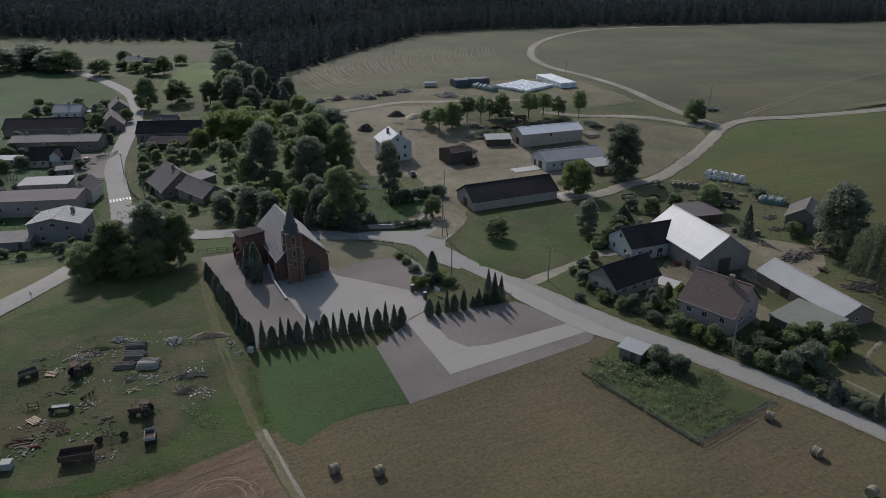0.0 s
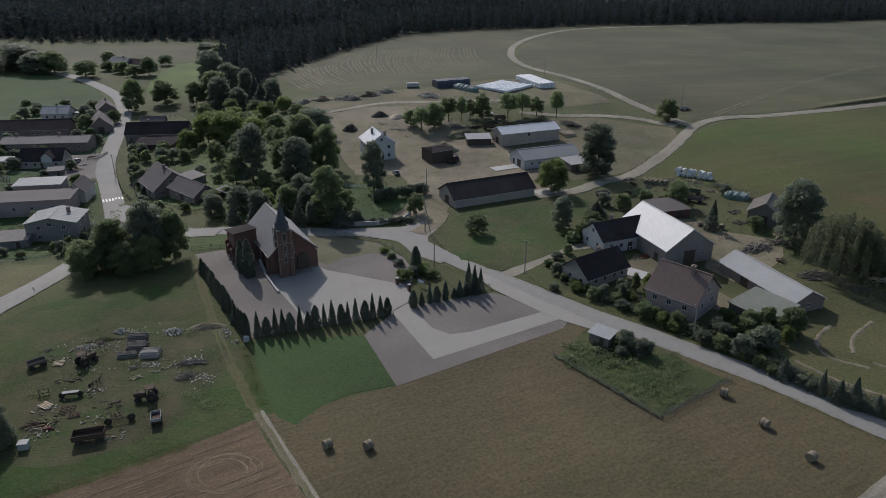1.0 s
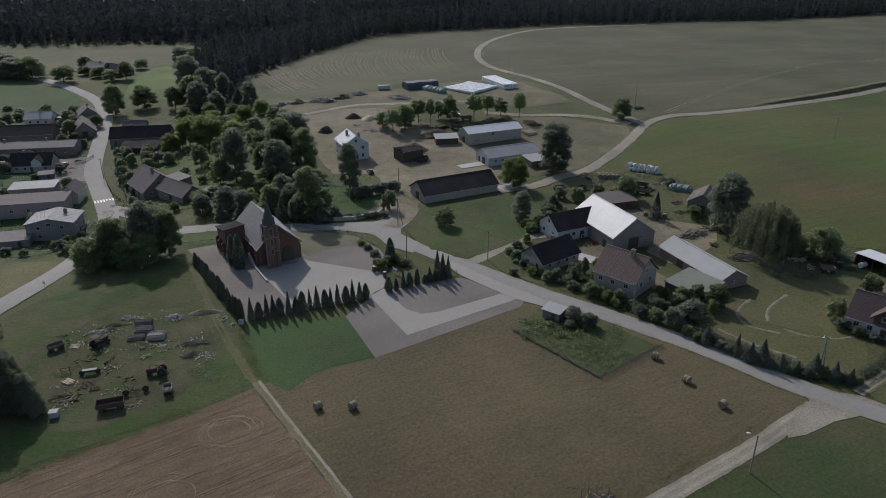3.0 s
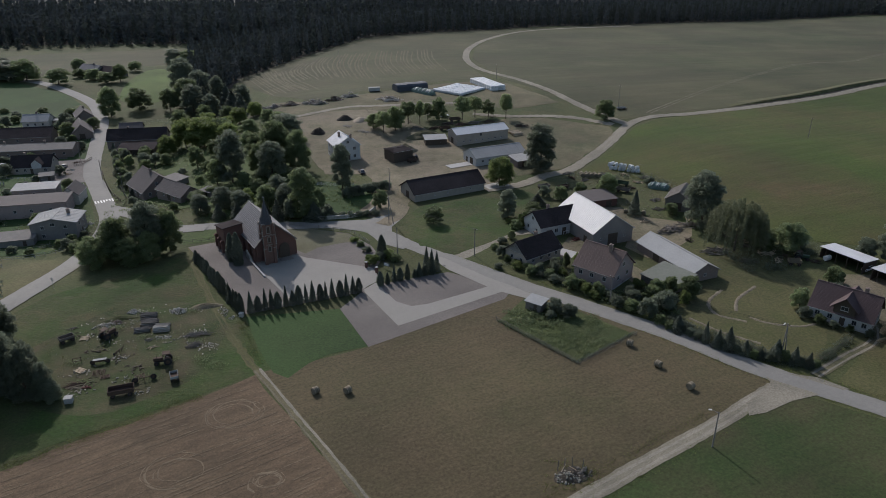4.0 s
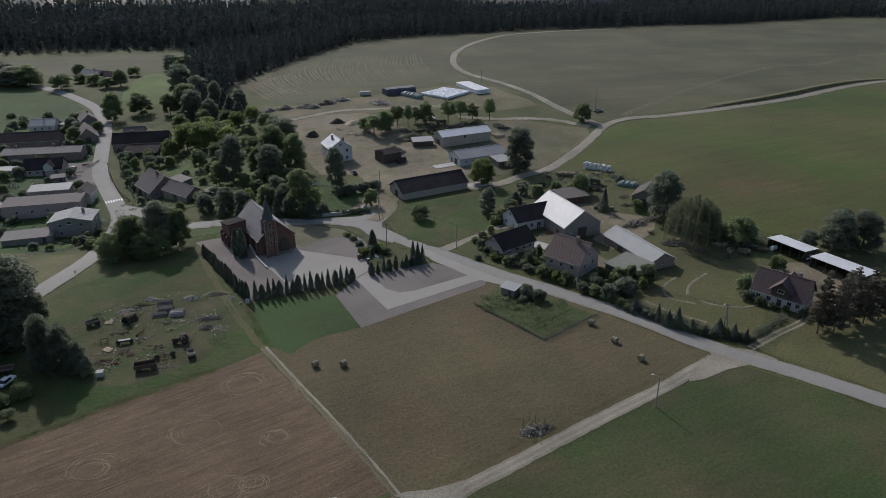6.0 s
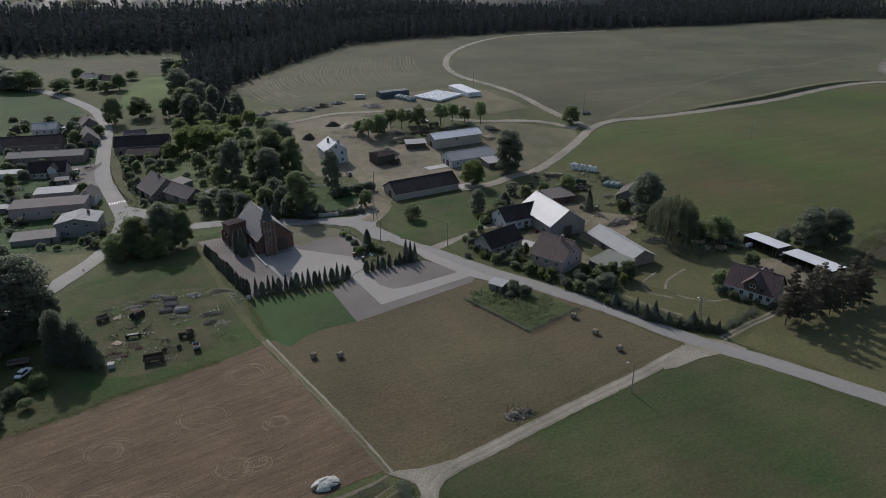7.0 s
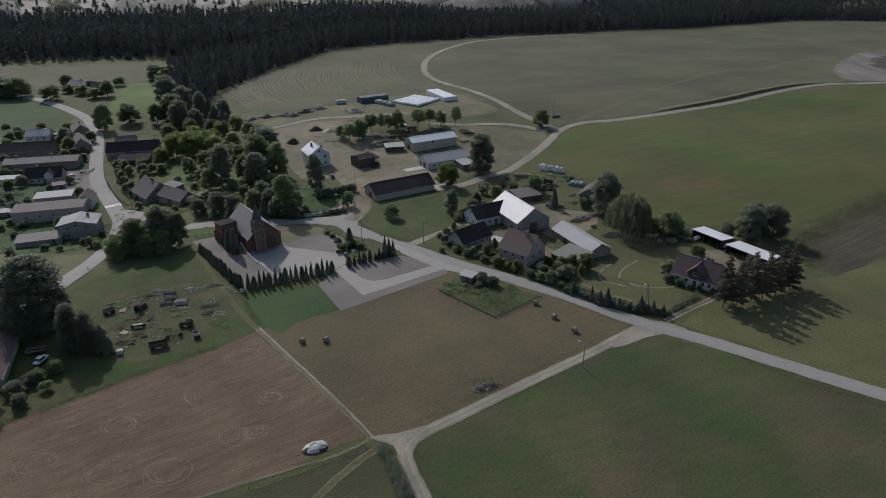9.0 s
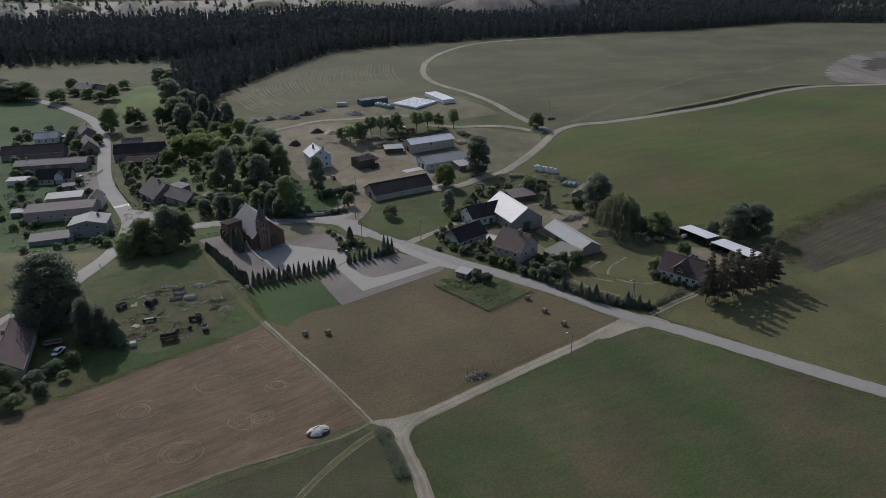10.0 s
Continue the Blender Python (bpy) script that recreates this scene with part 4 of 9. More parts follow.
# ---- church ----
def chapel_body(W):
    bm = bmesh.new()
    y0, y1 = W / 2 - 0.1, W / 2 + 5.2
    low = [bm.verts.new(q) for q in ((0.8, y0, -1), (8.8, y0, -1), (8.8, y1, -1), (0.8, y1, -1))]
    top = [bm.verts.new(q) for q in ((0.8, y0, 7.9), (8.8, y0, 6.1), (8.8, y1, 5.7), (0.8, y1, 7.4))]
    bm.faces.new(low[::-1])
    bm.faces.new(top)
    for i in range(4):
        j = (i + 1) % 4
        bm.faces.new((low[i], low[j], top[j], top[i]))
    return bm


def church():
    ang, L, W, eave, ridge = 118, 20.5, 10.9, 5.3, 10.5
    u = Vector((math.cos(radians(ang)), math.sin(radians(ang))))
    c = Vector((-36.2, 148.0))
    h = gable_house("church", c.x, c.y, ang, L, W, eave, ridge, "brick", "slate", "red brick village church with slate roof and slim tower", "church", over=0.45, rows=0.45,
                    doors=(("-x", 0.3, 2.0, 3.0),), plinth="trim",
                    windows=[("-y", v, 3.2, 1.1, 2.4) for v in (-6, -1.5, 3, 7)] + [("+y", v, 3.2, 1.1, 2.4) for v in (-7, -3)] + [("-x", 0.3, 5.6, 1.3, 1.8)])
    # coping along the front gable
    for s in (-1, 1):
        bm = bmesh.new()
        slab(bm, (-L / 2 - 0.75, 0, ridge + 0.3), (-L / 2 - 0.35, 0, ridge + 0.3), (-L / 2 - 0.35, s * (W / 2 + 0.55), eave - 0.2), (-L / 2 - 0.75, s * (W / 2 + 0.55), eave - 0.2), 0.25)
        part("coping", bm, M["trim"], h)
    for k in range(5):
        for s in (-1, 1):
            bm = box((-L / 2 + 1.2 + k * 4.5, s * (W / 2 + 0.3), 1.6), (0.7, 0.7, 4.6))
            bx(bm, (-L / 2 + 1.2 + k * 4.5, s * (W / 2 + 0.2), 4.0), (0.7, 0.5, 0.5), rx=-s * 35)
            part("buttress", bm, M["brick"], h)
    # low side chapel on the far left with a flat dark roof
    part("side_chapel", chapel_body(W), M["brick"], h, "dark brick side chapel")
    bm = bmesh.new()
    slab(bm, (0.4, W / 2 - 0.2, 8.2), (9.2, W / 2 - 0.2, 6.3), (9.2, W / 2 + 5.6, 5.9), (0.4, W / 2 + 5.6, 7.6), 0.18)
    part("chapel_roof", bm, M["darkroof"], h)
    bm = bmesh.new()
    for q in (2.0, 5.0, 8.0):
        bx(bm, (q, W / 2 + 5.5, 1.2), (0.8, 0.9, 4.0))
        bx(bm, (q, W / 2 + 5.6, 3.2), (0.8, 0.9, 0.9), rx=-40)
    part("buttress", bm, M["brick"], h)
    # flat dark arch on the wall: the recess's shadow put into colour
    bm = bmesh.new()
    arch = [(-1.4, -0.5), (1.4, -0.5), (1.4, 3.0)] + [(1.4 * math.cos(a), 3.0 + 1.5 * math.sin(a)) for a in (0.5, 1.0, 1.57, 2.1, 2.6)] + [(-1.4, 3.0)]
    rows = [[bm.verts.new((-L / 2 + q, -2.3 + s, z)) for s, z in arch] for q in (-0.2, 0.1)]
    bm.faces.new(rows[0])
    bm.faces.new(rows[1][::-1])
    for k in range(len(arch)):
        k2 = (k + 1) % len(arch)
        bm.faces.new((rows[0][k], rows[1][k], rows[1][k2], rows[0][k2]))
    part("porch", bm, M["darkwood"], h, "dark arched slab standing in for the shaded doorway recess")
    # tower beside the front gable
    tx, ty, s = -L / 2 - 0.7, 2.3, 2.5
    part("tower", box((tx, ty, 5.3), (s, s, 12.6)), M["towerbrick"], h, "slim square brick tower with pale stone trim")
    for sx in (-1, 1):
        for sy in (-1, 1):
            bm = bmesh.new()
            for z0, z1, w in ((-1, 4.6, 0.8), (4.6, 8.2, 0.66), (8.2, 11.6, 0.54)):
                bx(bm, (tx + sx * s / 2, ty + sy * s / 2, (z0 + z1) / 2), (w, w, z1 - z0), bevel=0.05)
            part("corner_pier", bm, M["towerbrick"], h)
            for z in (4.65, 8.25, 11.6):
                part("pier_cap", box((tx + sx * s / 2, ty + sy * s / 2, z), (0.86, 0.86, 0.2), bevel=0.06), M["trim"], h)
    for z in (5.6, 8.3, 11.4):
        bm = bmesh.new()
        for sx, sy, lx, ly in ((0, 1, s, 0.16), (0, -1, s, 0.16), (1, 0, 0.16, s), (-1, 0, 0.16, s)):
            bx(bm, (tx + sx * (s / 2 + 0.06), ty + sy * (s / 2 + 0.06), z), (lx, ly, 0.24))
        part("string_course", bm, M["trim"], h)
    for z, w, ht in ((4.3, 0.6, 1.1), (6.9, 0.6, 1.2), (9.7, 0.8, 1.5)):
        for wall, px, py, rz in (("-x", tx - s / 2, ty, -90), ("+y", tx, ty + s / 2, 180), ("-y", tx, ty - s / 2, 0)):
            bm = bmesh.new()
            for k in (-1, 1):
                bx(bm, (k * (w / 2 + 0.08), 0, 0), (0.2, 0.24, ht + 0.3))
                bx(bm, (k * w * 0.28, 0, ht / 2 + 0.32), (w * 0.75, 0.24, 0.2), ry=k * 38)
            bx(bm, (0, 0, -ht / 2 - 0.12), (w + 0.4, 0.3, 0.16))
            o = part("belfry_window" if z > 9 else "tower_window", bm, M["trim"], h)
            o.matrix_local = pose(px, py, z, 0, 0, rz)
            p = part("louvre", box((0, 0.02, 0.05), (w, 0.12, ht)), M["darkwood"], o)
    for sx in (-1, 1):
        for sy in (-1, 1):
            part("quoin", box((tx + sx * (s / 2 + 0.42), ty + sy * (s / 2 + 0.42), 6.2), (0.14, 0.14, 10.4)), M["trim"], h, "pale stone corner strip")
    bm = bmesh.new()
    bmesh.ops.create_cone(bm, cap_ends=True, segments=8, radius1=1.75, radius2=0.06, depth=6.2, matrix=Matrix.Translation((tx, ty, 11.5 + 3.1)) @ pose(0, 0, 0, 0, 0, 22.5))
    for v in bm.verts:
        if v.co.z < 12:
            v.co.z -= 0.15
    part("spire", bm, M["spireslate"], h, "steep slate-covered spire")
    for k in range(4):
        bm = bmesh.new()
        a = k * math.pi / 2
        bx(bm, (tx + 1.05 * math.cos(a), ty + 1.05 * math.sin(a), 12.2), (0.8, 0.6, 1.0), rz=math.degrees(a))
        bx(bm, (tx + 1.05 * math.cos(a), ty + 1.05 * math.sin(a), 12.8), (0.9, 0.52, 0.52), rz=math.degrees(a), rx=45)
        part("spire_dormer", bm, M["spireslate"], h)
    bm = rod(bmesh.new(), (tx, ty, 17.5), (tx, ty, 18.9), 0.06)
    bx(bm, (tx, ty, 18.5), (0.7, 0.08, 0.1), rz=28)
    part("cross", bm, M["metalold"], h)
    part("portal_step", box((-L / 2 - 1.2, -2.2, 0.1), (2.0, 3.4, 0.3)), M["trim"], h)
    return h


church()

# ---- houses and barns ----
gable_house("tile_house", 54.1, 121.3, -46, 10.8, 10.8, 4.4, 9.0, "pink", "tileroof", "two-storey house with pinkish render and brown tiled roof", over=0.5, rows=0.3,
            windows=[("-y", v, 2.6, 1.1, 1.2) for v in (-3.5, -0.3, 3.2)] + [("-y", v, 0.5, 0.8, 0.5) for v in (-3.5, 0.0, 3.5)] + [("+x", v, 2.6, 1.1, 1.3) for v in (-2.2, 2.2)] + [("+x", 0, 5.6, 1.0, 1.1)] + [("+y", v, 2.6, 1.1, 1.2) for v in (-3, 1, 4)],
            doors=(("+y", -0.8, 1.1, 2.1),), chimneys=((1.8, -0.7, 10.0),), plinth="concrete")
gable_house("timbered_cottage", 38.6, 135.6, 33, 12.8, 8.4, 2.9, 6.2, "beige", "darkroof", "low cottage with dark roof and half-timbered gable", over=0.5, gable="whiterender",
            windows=[("-y", v, 1.5, 1.0, 1.1) for v in (-4, -1, 2, 4.5)] + [("-x", v, 1.5, 1.0, 1.1) for v in (-2, 1.5)], doors=(("+y", 0, 1.0, 2.0),), chimneys=((1.0, 0.4, 7.0),), rows=0.5)
gable_house("white_farmhouse", 48.6, 155.0, 22, 15.0, 9.4, 3.7, 6.9, "whiterender", "darkroof", "white rendered farmhouse with black roof against the barn", over=0.45, rows=0.5,
            windows=[("-y", v, 1.7, 1.1, 1.2) for v in (-5, -2.2, 3.2)] + [("-x", v, 1.7, 1.0, 1.2) for v in (-2.2, 2.2)] + [("-x", 0, 4.9, 1.0, 1.1)], doors=(("-y", 0.6, 1.4, 2.2, "darkwood"), ("-y", 5.4, 2.2, 2.5, "darkwood")), chimneys=((-2, 0.6, 7.9),))
gable_house("metal_roofed_barn", 59.8, 152.3, -72, 20.6, 13.4, 4.4, 9.0, "grayrender", "metal", "big barn under a gleaming sheet-metal roof", "barn", over=0.35, ribs=0.55, off=0.0,
            windows=[("+x", v, 2.2, 0.8, 0.6) for v in (-4, 4)], doors=(("+x", 0.0, 3.2, 3.4), ("-y", 6.5, 1.6, 2.2)))
gable_house("long_barn", 76.2, 128.6, -72, 22.5, 8.4, 2.7, 4.9, "brickdark", "metalold", "long brick barn with dull sheet-metal roof", "barn", over=0.4, doors=(("-y", -3, 2.4, 2.3), ("-y", 4, 1.2, 2.0)), windows=[("+x", 0, 1.6, 0.9, 0.8)])
shed("lean_to_shed", 69.6, 117.0, -58, 9.6, 9.0, 2.0, 2.9, "planks", "mossyfelt", "low plank shed with mossy green-grey roof", doors=(("-y", 0, 1.6, 1.8),))
shed("brick_shed", 68.0, 176.2, 15, 10.0, 8.2, 2.6, 3.2, "brick", "oldroof", "low red brick shed with grey-brown flat roof", doors=(("-y", 2, 2.0, 2.1),))
gable_house("field_barn", 94.0, 170.0, 57, 11, 8.0, 3.6, 6.2, "planks", "planks", "weathered board barn at the field's edge", "barn", over=0.3, ribs=0.6, doors=(("-x", 0, 2.4, 2.6),))
gable_house("white_house", -18.2, 235.6, -70, 11.4, 9.8, 6.2, 9.4, "whiterender", "palesheet", "tall white two-storey house with pale sheet roof", over=0.4, ribs=0.8,
            windows=[("+x", v, z, 1.1, 1.3) for v in (-2.6, 2.6) for z in (1.7, 4.7)] + [("+x", 0, 7.4, 1.0, 1.1)] + [("-y", v, z, 1.1, 1.3) for v in (-3.5, 0, 3.5) for z in (1.7, 4.7)] + [("+y", v, 4.7, 1.1, 1.3) for v in (-3, 2)],
            doors=(("+x", 0.2, 1.1, 2.1),), chimneys=((-0.6, -1.6, 10.0), (3.6, 1.8, 9.8)), plinth="concrete")
gable_house("dark_long_barn", 18.0, 191.9, 24, 27.0, 11.0, 2.9, 6.1, "beige", "darkroof", "long pale rendered barn under a dark roof", "barn", over=0.5, windows=[("-y", v, 1.6, 0.5, 0.8) for v in (-6, -1, 8)], doors=(("-x", 0, 2.4, 2.4), ("+y", 3, 2.6, 2.5)))
# a dark hay stack; its board walls and roof are made up
gable_house("stack_barn", 3.4, 231.0, 30, 8.6, 7.4, 4.3, 4.9, "darkwood", "darkroof", "dark hay stack built as a small board shed with low roof", "shed", over=0.25, hip=0.55)
gable_house("cattle_shed", 37.9, 254.4, 21, 24.5, 8.6, 4.6, 6.3, "beige", "palesheet", "long rendered cattle shed with pale roof", "barn", over=0.4, ribs=1.2, windows=[("-y", v, 1.3, 0.8, 0.6) for v in (-9, -6, -3, 0, 3, 6, 9)] + [("-y", -1.0, 3.5, 1.2, 1.4)], doors=(("-x", 0, 2.2, 2.4),))
gable_house("pale_shed", 41.2, 228.3, 21.5, 22.0, 10.4, 3.4, 5.7, "whiterender", "eternit", "pale farm shed with grey fibre-cement roof", "barn", over=0.4, ribs=1.2, windows=[("-y", v, 1.8, 1.0, 0.8) for v in (-8, -5, -1, 3, 7)], doors=(("-x", -1.5, 2.4, 2.6), ("-x", 2.2, 1.2, 2.1)))
shed("lean_to", 51.0, 221.5, 21.5, 8.0, 7.0, 2.6, 3.2, "brickdark", "eternit", "low lean-to with grey sheet roof against the shed", ribs=1.2, doors=(("-y", -1, 1.6, 2.0),))
shed("tool_shed", 19.2, 250.8, 6, 9.0, 5.6, 2.4, 3.0, "darkwood", "metalold", "low dark shed with pale sheet roof", ribs=0.9, doors=(("-y", 1, 1.8, 2.0),))
h = gable_house("dormer_house", 103.6, 96.6, -46, 12.8, 9.2, 3.3, 7.6, "whiterender", "redroof", "white house with dark red tiled roof and gabled dormer", over=0.5, rows=0.3,
                windows=[("-y", v, 1.7, 1.1, 1.2) for v in (-4.6, -2.0, 3.0, 5.0)] + [("+x", v, 1.7, 1.0, 1.2) for v in (-2.4, 2.4)] + [("+x", 0, 5.2, 1.0, 1.2)], doors=(("-y", 0.6, 1.1, 2.1), ("+y", 0.5, 1.0, 2.1)), chimneys=((3.2, 0.6, 8.4),), plinth="concrete")
bm = bmesh.new()
for sx in (-1, 1):
    slab(bm, (0.6, -5.6, 7.3), (0.6, -0.4, 7.3), (0.6 + sx * 3.0, -2.9, 4.4), (0.6 + sx * 3.0, -5.6, 4.4), 0.14)
part("dormer_roof", bm, M["redroof"], h)
bm = box((0.6, -3.6, 4.0), (4.4, 2.4, 2.0))
v = [bm.verts.new(q) for q in ((-1.6, -4.81, 5.0), (2.8, -4.81, 5.0), (0.6, -4.81, 7.1))]
bm.faces.new(v)
part("dormer", bm, M["darkwood"], h, "dark boarded dormer")
o = window_on(h, "-y", 0.6, 4.5, 1.6, 1.0, 12.8, 9.72)
bm = bmesh.new()
for sx in (-1, 1):
    slab(bm, (0.6, 5.0, 6.7), (0.6, 1.0, 6.7), (0.6 + sx * 2.2, 2.8, 4.9), (0.6 + sx * 2.2, 5.0, 4.9), 0.14)
part("dormer_roof", bm, M["redroof"], h)
shed("machine_shed", 121.8, 124.2, -64, 11.8, 6.2, 3.2, 2.7, "darkwood", "palesheet", "open machine shed with pale sheet roof", open_front=True, posts=4)
shed("long_machine_shed", 128.4, 109.4, -63, 15.0, 7.0, 3.3, 2.8, "darkwood", "palesheet", "longer open machine shed with pale sheet roof", open_front=True, posts=5)
shed("plot_shed", 33.6, 106.2, -40, 4.0, 3.2, 2.2, 2.5, "planks", "metalold", "small garden hut with pale sheet roof", doors=(("-y", 0.6, 0.9, 1.8),))

# village in the west
gable_house("brick_farmhouse", -86.5, 212.5, -52, 14.5, 13.0, 3.0, 8.2, "brickdark", "oldroof", "brick farmhouse with steep brown roof and broad gable", over=0.4, rows=0.5,
            windows=[("+x", v, 1.8, 1.0, 1.3) for v in (-4, -1.4, 1.4, 4)] + [("+x", v, 5.2, 0.9, 1.2) for v in (-1.2, 1.2)] + [("-y", v, 1.7, 1.0, 1.2) for v in (-4, 0, 4)], doors=(("-y", 2, 1.1, 2.1),), chimneys=((1, -0.5, 9.0),))
gable_house("brick_wing", -74.0, 200.5, -42, 15.0, 8.0, 2.9, 5.6, "brickdark", "oldroof", "lower brick outbuilding beside the farmhouse", "outbuilding", rows=0.5, windows=[("+x", 0, 3.4, 0.8, 0.9), ("-y", -3, 1.6, 0.9, 0.9), ("-y", 3, 1.6, 0.9, 0.9)], doors=(("-y", 0, 1.8, 2.1),))
shed("pale_outhouse", -79.5, 217.5, -40, 8.0, 5.0, 2.6, 3.0, "grayrender", "felt", "small rendered outhouse with flat felt roof", windows=(("-y", 1, 1.5, 0.8, 0.7),), doors=(("-y", -2, 0.9, 2.0),))
gable_house("long_village_house", -114.2, 284.5, 7, 25.0, 11.0, 3.8, 7.6, "brickdark", "darkroof", "long village house with sagging dark roof", over=0.4, rows=0.6, windows=[("-y", v, 2.0, 1.0, 1.2) for v in (-10, -7, 3, 6, 10)], doors=(("-y", -2.5, 2.8, 2.8), ("-y", 0.5, 2.4, 2.8)), chimneys=((-4, 0.5, 8.3),))
shed("dark_annex", -110.5, 270.5, 4, 15.0, 8.0, 2.4, 3.4, "darkwood", "darkroof", "dark boarded annex before the long house")
gable_house("grey_house", -105.0, 176.6, 96, 10.0, 13.4, 5.7, 7.2, "grayrender", "eternit", "grey rendered two-storey house with pale low roof", over=0.35, ribs=1.1, windows=[("-x", v, z, 1.1, 1.2) for v in (-3.4, 3.2) for z in (1.6, 4.3)] + [("-y", v, z, 1.0, 1.2) for v in (-2, 2) for z in (1.6, 4.3)] + [("-x", 0.2, 5.2, 1.4, 1.1)], doors=(("-y", 0, 1.0, 2.1),), chimneys=((1.4, -3.0, 7.8),))
shed("long_grey_building", -123.0, 196.0, 9, 26.0, 9.5, 5.0, 5.3, "pink", "oldroof", "long pinkish-grey rendered block with flat roof", "house", windows=[("-y", v, 2.6, 1.0, 1.1) for v in (-8, -3, 2, 8)], doors=(("-y", 11, 1.0, 2.1),))
shed("pale_roofed_block", -125.5, 208.5, 9, 14.0, 7.0, 5.6, 6.0, "grayrender", "eternit", "rendered block with pale roof and chimney", "house", ribs=1.2, windows=[("-y", v, 4.2, 0.9, 0.8) for v in (-4, 0, 4)])
gable_house("small_gable_house", -113.0, 208.0, 95, 9.0, 6.0, 4.0, 6.6, "cream", "oldroof", "small rendered house with grey gable", over=0.3, rows=0.5, windows=[("-x", 0, 3.0, 0.9, 1.1), ("+y", 0, 2.0, 0.9, 1.1)])
shed("low_village_shed", -117.0, 169.0, 13, 15.0, 7.5, 2.4, 2.7, "grayrender", "felt", "low shed with weathered grey felt roof", doors=(("-y", 5, 1.0, 1.9),), windows=(("-y", -4, 1.4, 0.8, 0.6),))
gable_house("long_pale_building", -153.0, 269.0, 6, 33.0, 11.0, 4.0, 5.4, "brickdark", "felt", "long low building with pale felt roof", "house", windows=[("-y", v, 2.0, 1.0, 1.0) for v in (-13, -9, -5, 0, 5, 9, 13)], chimneys=((-12, 1, 6.3), (4, 1, 6.3)), doors=(("-y", 2.6, 1.0, 2.0),))
gable_house("long_dark_building", -171.0, 293.0, 8, 30.0, 11.5, 3.4, 6.6, "brickdark", "darkroof", "long barn-like house with dark roof and skylights", "house", windows=[("-y", v, 1.8, 1.0, 1.0) for v in (-11, -5, 1, 7)])
h = gable_house("front_gable_house", -143.5, 246.5, 5, 15.0, 9.5, 3.0, 6.6, "beige", "darkroof", "house with dark roof and small white front gable", over=0.4, rows=0.5, windows=[("-y", v, 1.6, 1.1, 1.2) for v in (-5, -2, 5.5)] + [("+x", 0, 4.2, 0.9, 1.0)], doors=(("-y", 0.4, 1.0, 2.1),), chimneys=((-3, 0.5, 7.4),))
bm = bmesh.new()
for sx in (-1, 1):
    slab(bm, (2.6, -5.6, 6.2), (2.6, -0.6, 6.2), (2.6 + sx * 2.6, -2.4, 3.9), (2.6 + sx * 2.6, -5.6, 3.9), 0.14)
part("dormer_roof", bm, M["darkroof"], h)
bm = box((2.6, -3.6, 3.4), (3.6, 3.4, 2.0))
v = [bm.verts.new(q) for q in ((0.8, -5.31, 4.4), (4.4, -5.31, 4.4), (2.6, -5.31, 5.9))]
bm.faces.new(v)
part("dormer", bm, M["whiterender"], h, "white rendered front gable")
shed("white_garage", -160.0, 245.0, 4, 9.0, 5.0, 2.5, 2.8, "whiterender", "eternit", "white garage with pale roof", "garage", doors=(("-y", 2, 2.4, 2.0),))
gable_house("hill_house", -176.0, 324.0, 6, 12.0, 9.0, 3.4, 6.0, "cream", "eternit", "house with pale roof below the meadow", over=0.4, ribs=1.2, windows=[("-y", v, 1.7, 1.0, 1.2) for v in (-3.5, 0, 3.5)], chimneys=((0, 0.4, 6.8),))
gable_house("roadside_house", -158.0, 335.0, -62, 12.0, 8.0, 3.2, 6.4, "brickdark", "oldroof", "brown roadside house with steep roof", over=0.4, windows=[("+x", v, 1.7, 0.9, 1.1) for v in (-2, 2)], chimneys=((0, 0.4, 7.2),))
gable_house("roadside_barn", -146.5, 302.0, -66, 15.0, 9.0, 3.0, 7.2, "brickdark", "oldroof", "old roadside barn with steep brown roof", "barn", over=0.4, doors=(("+x", 0, 2.4, 2.6),))
gable_house("valley_farmhouse", -196.0, 452.0, -30, 16.0, 9.0, 3.4, 6.6, "grayrender", "slate", "farmhouse with grey roof in the valley", over=0.4, windows=[("-y", v, 1.7, 1.0, 1.1) for v in (-5, 0, 5)], chimneys=((2, 0.3, 7.3),))
gable_house("valley_barn", -181.0, 446.0, -34, 18.0, 9.0, 3.2, 6.0, "planks", "darkroof", "dark barn in the valley", "barn", over=0.4)
gable_house("roadside_cottage", -124.0, 305.0, 10, 10.0, 8.0, 2.8, 5.4, "brickdark", "oldroof", "small cottage behind the long house", "house", over=0.4)
gable_house("red_roofed_house", -91.9, 73.2, 103, 21.5, 10.6, 3.2, 6.8, "beige", "redroof", "house with dark red tiled roof beside tall trees", over=0.5, rows=0.45, windows=[("-y", v, 1.7, 1.0, 1.2) for v in (-5, 0, 5)], chimneys=((3, 0.4, 7.4),))
shed("grey_hut", -83.5, 92.6, 20, 4.0, 3.4, 2.2, 2.5, "planks", "felt", "small grey hut under the trees")


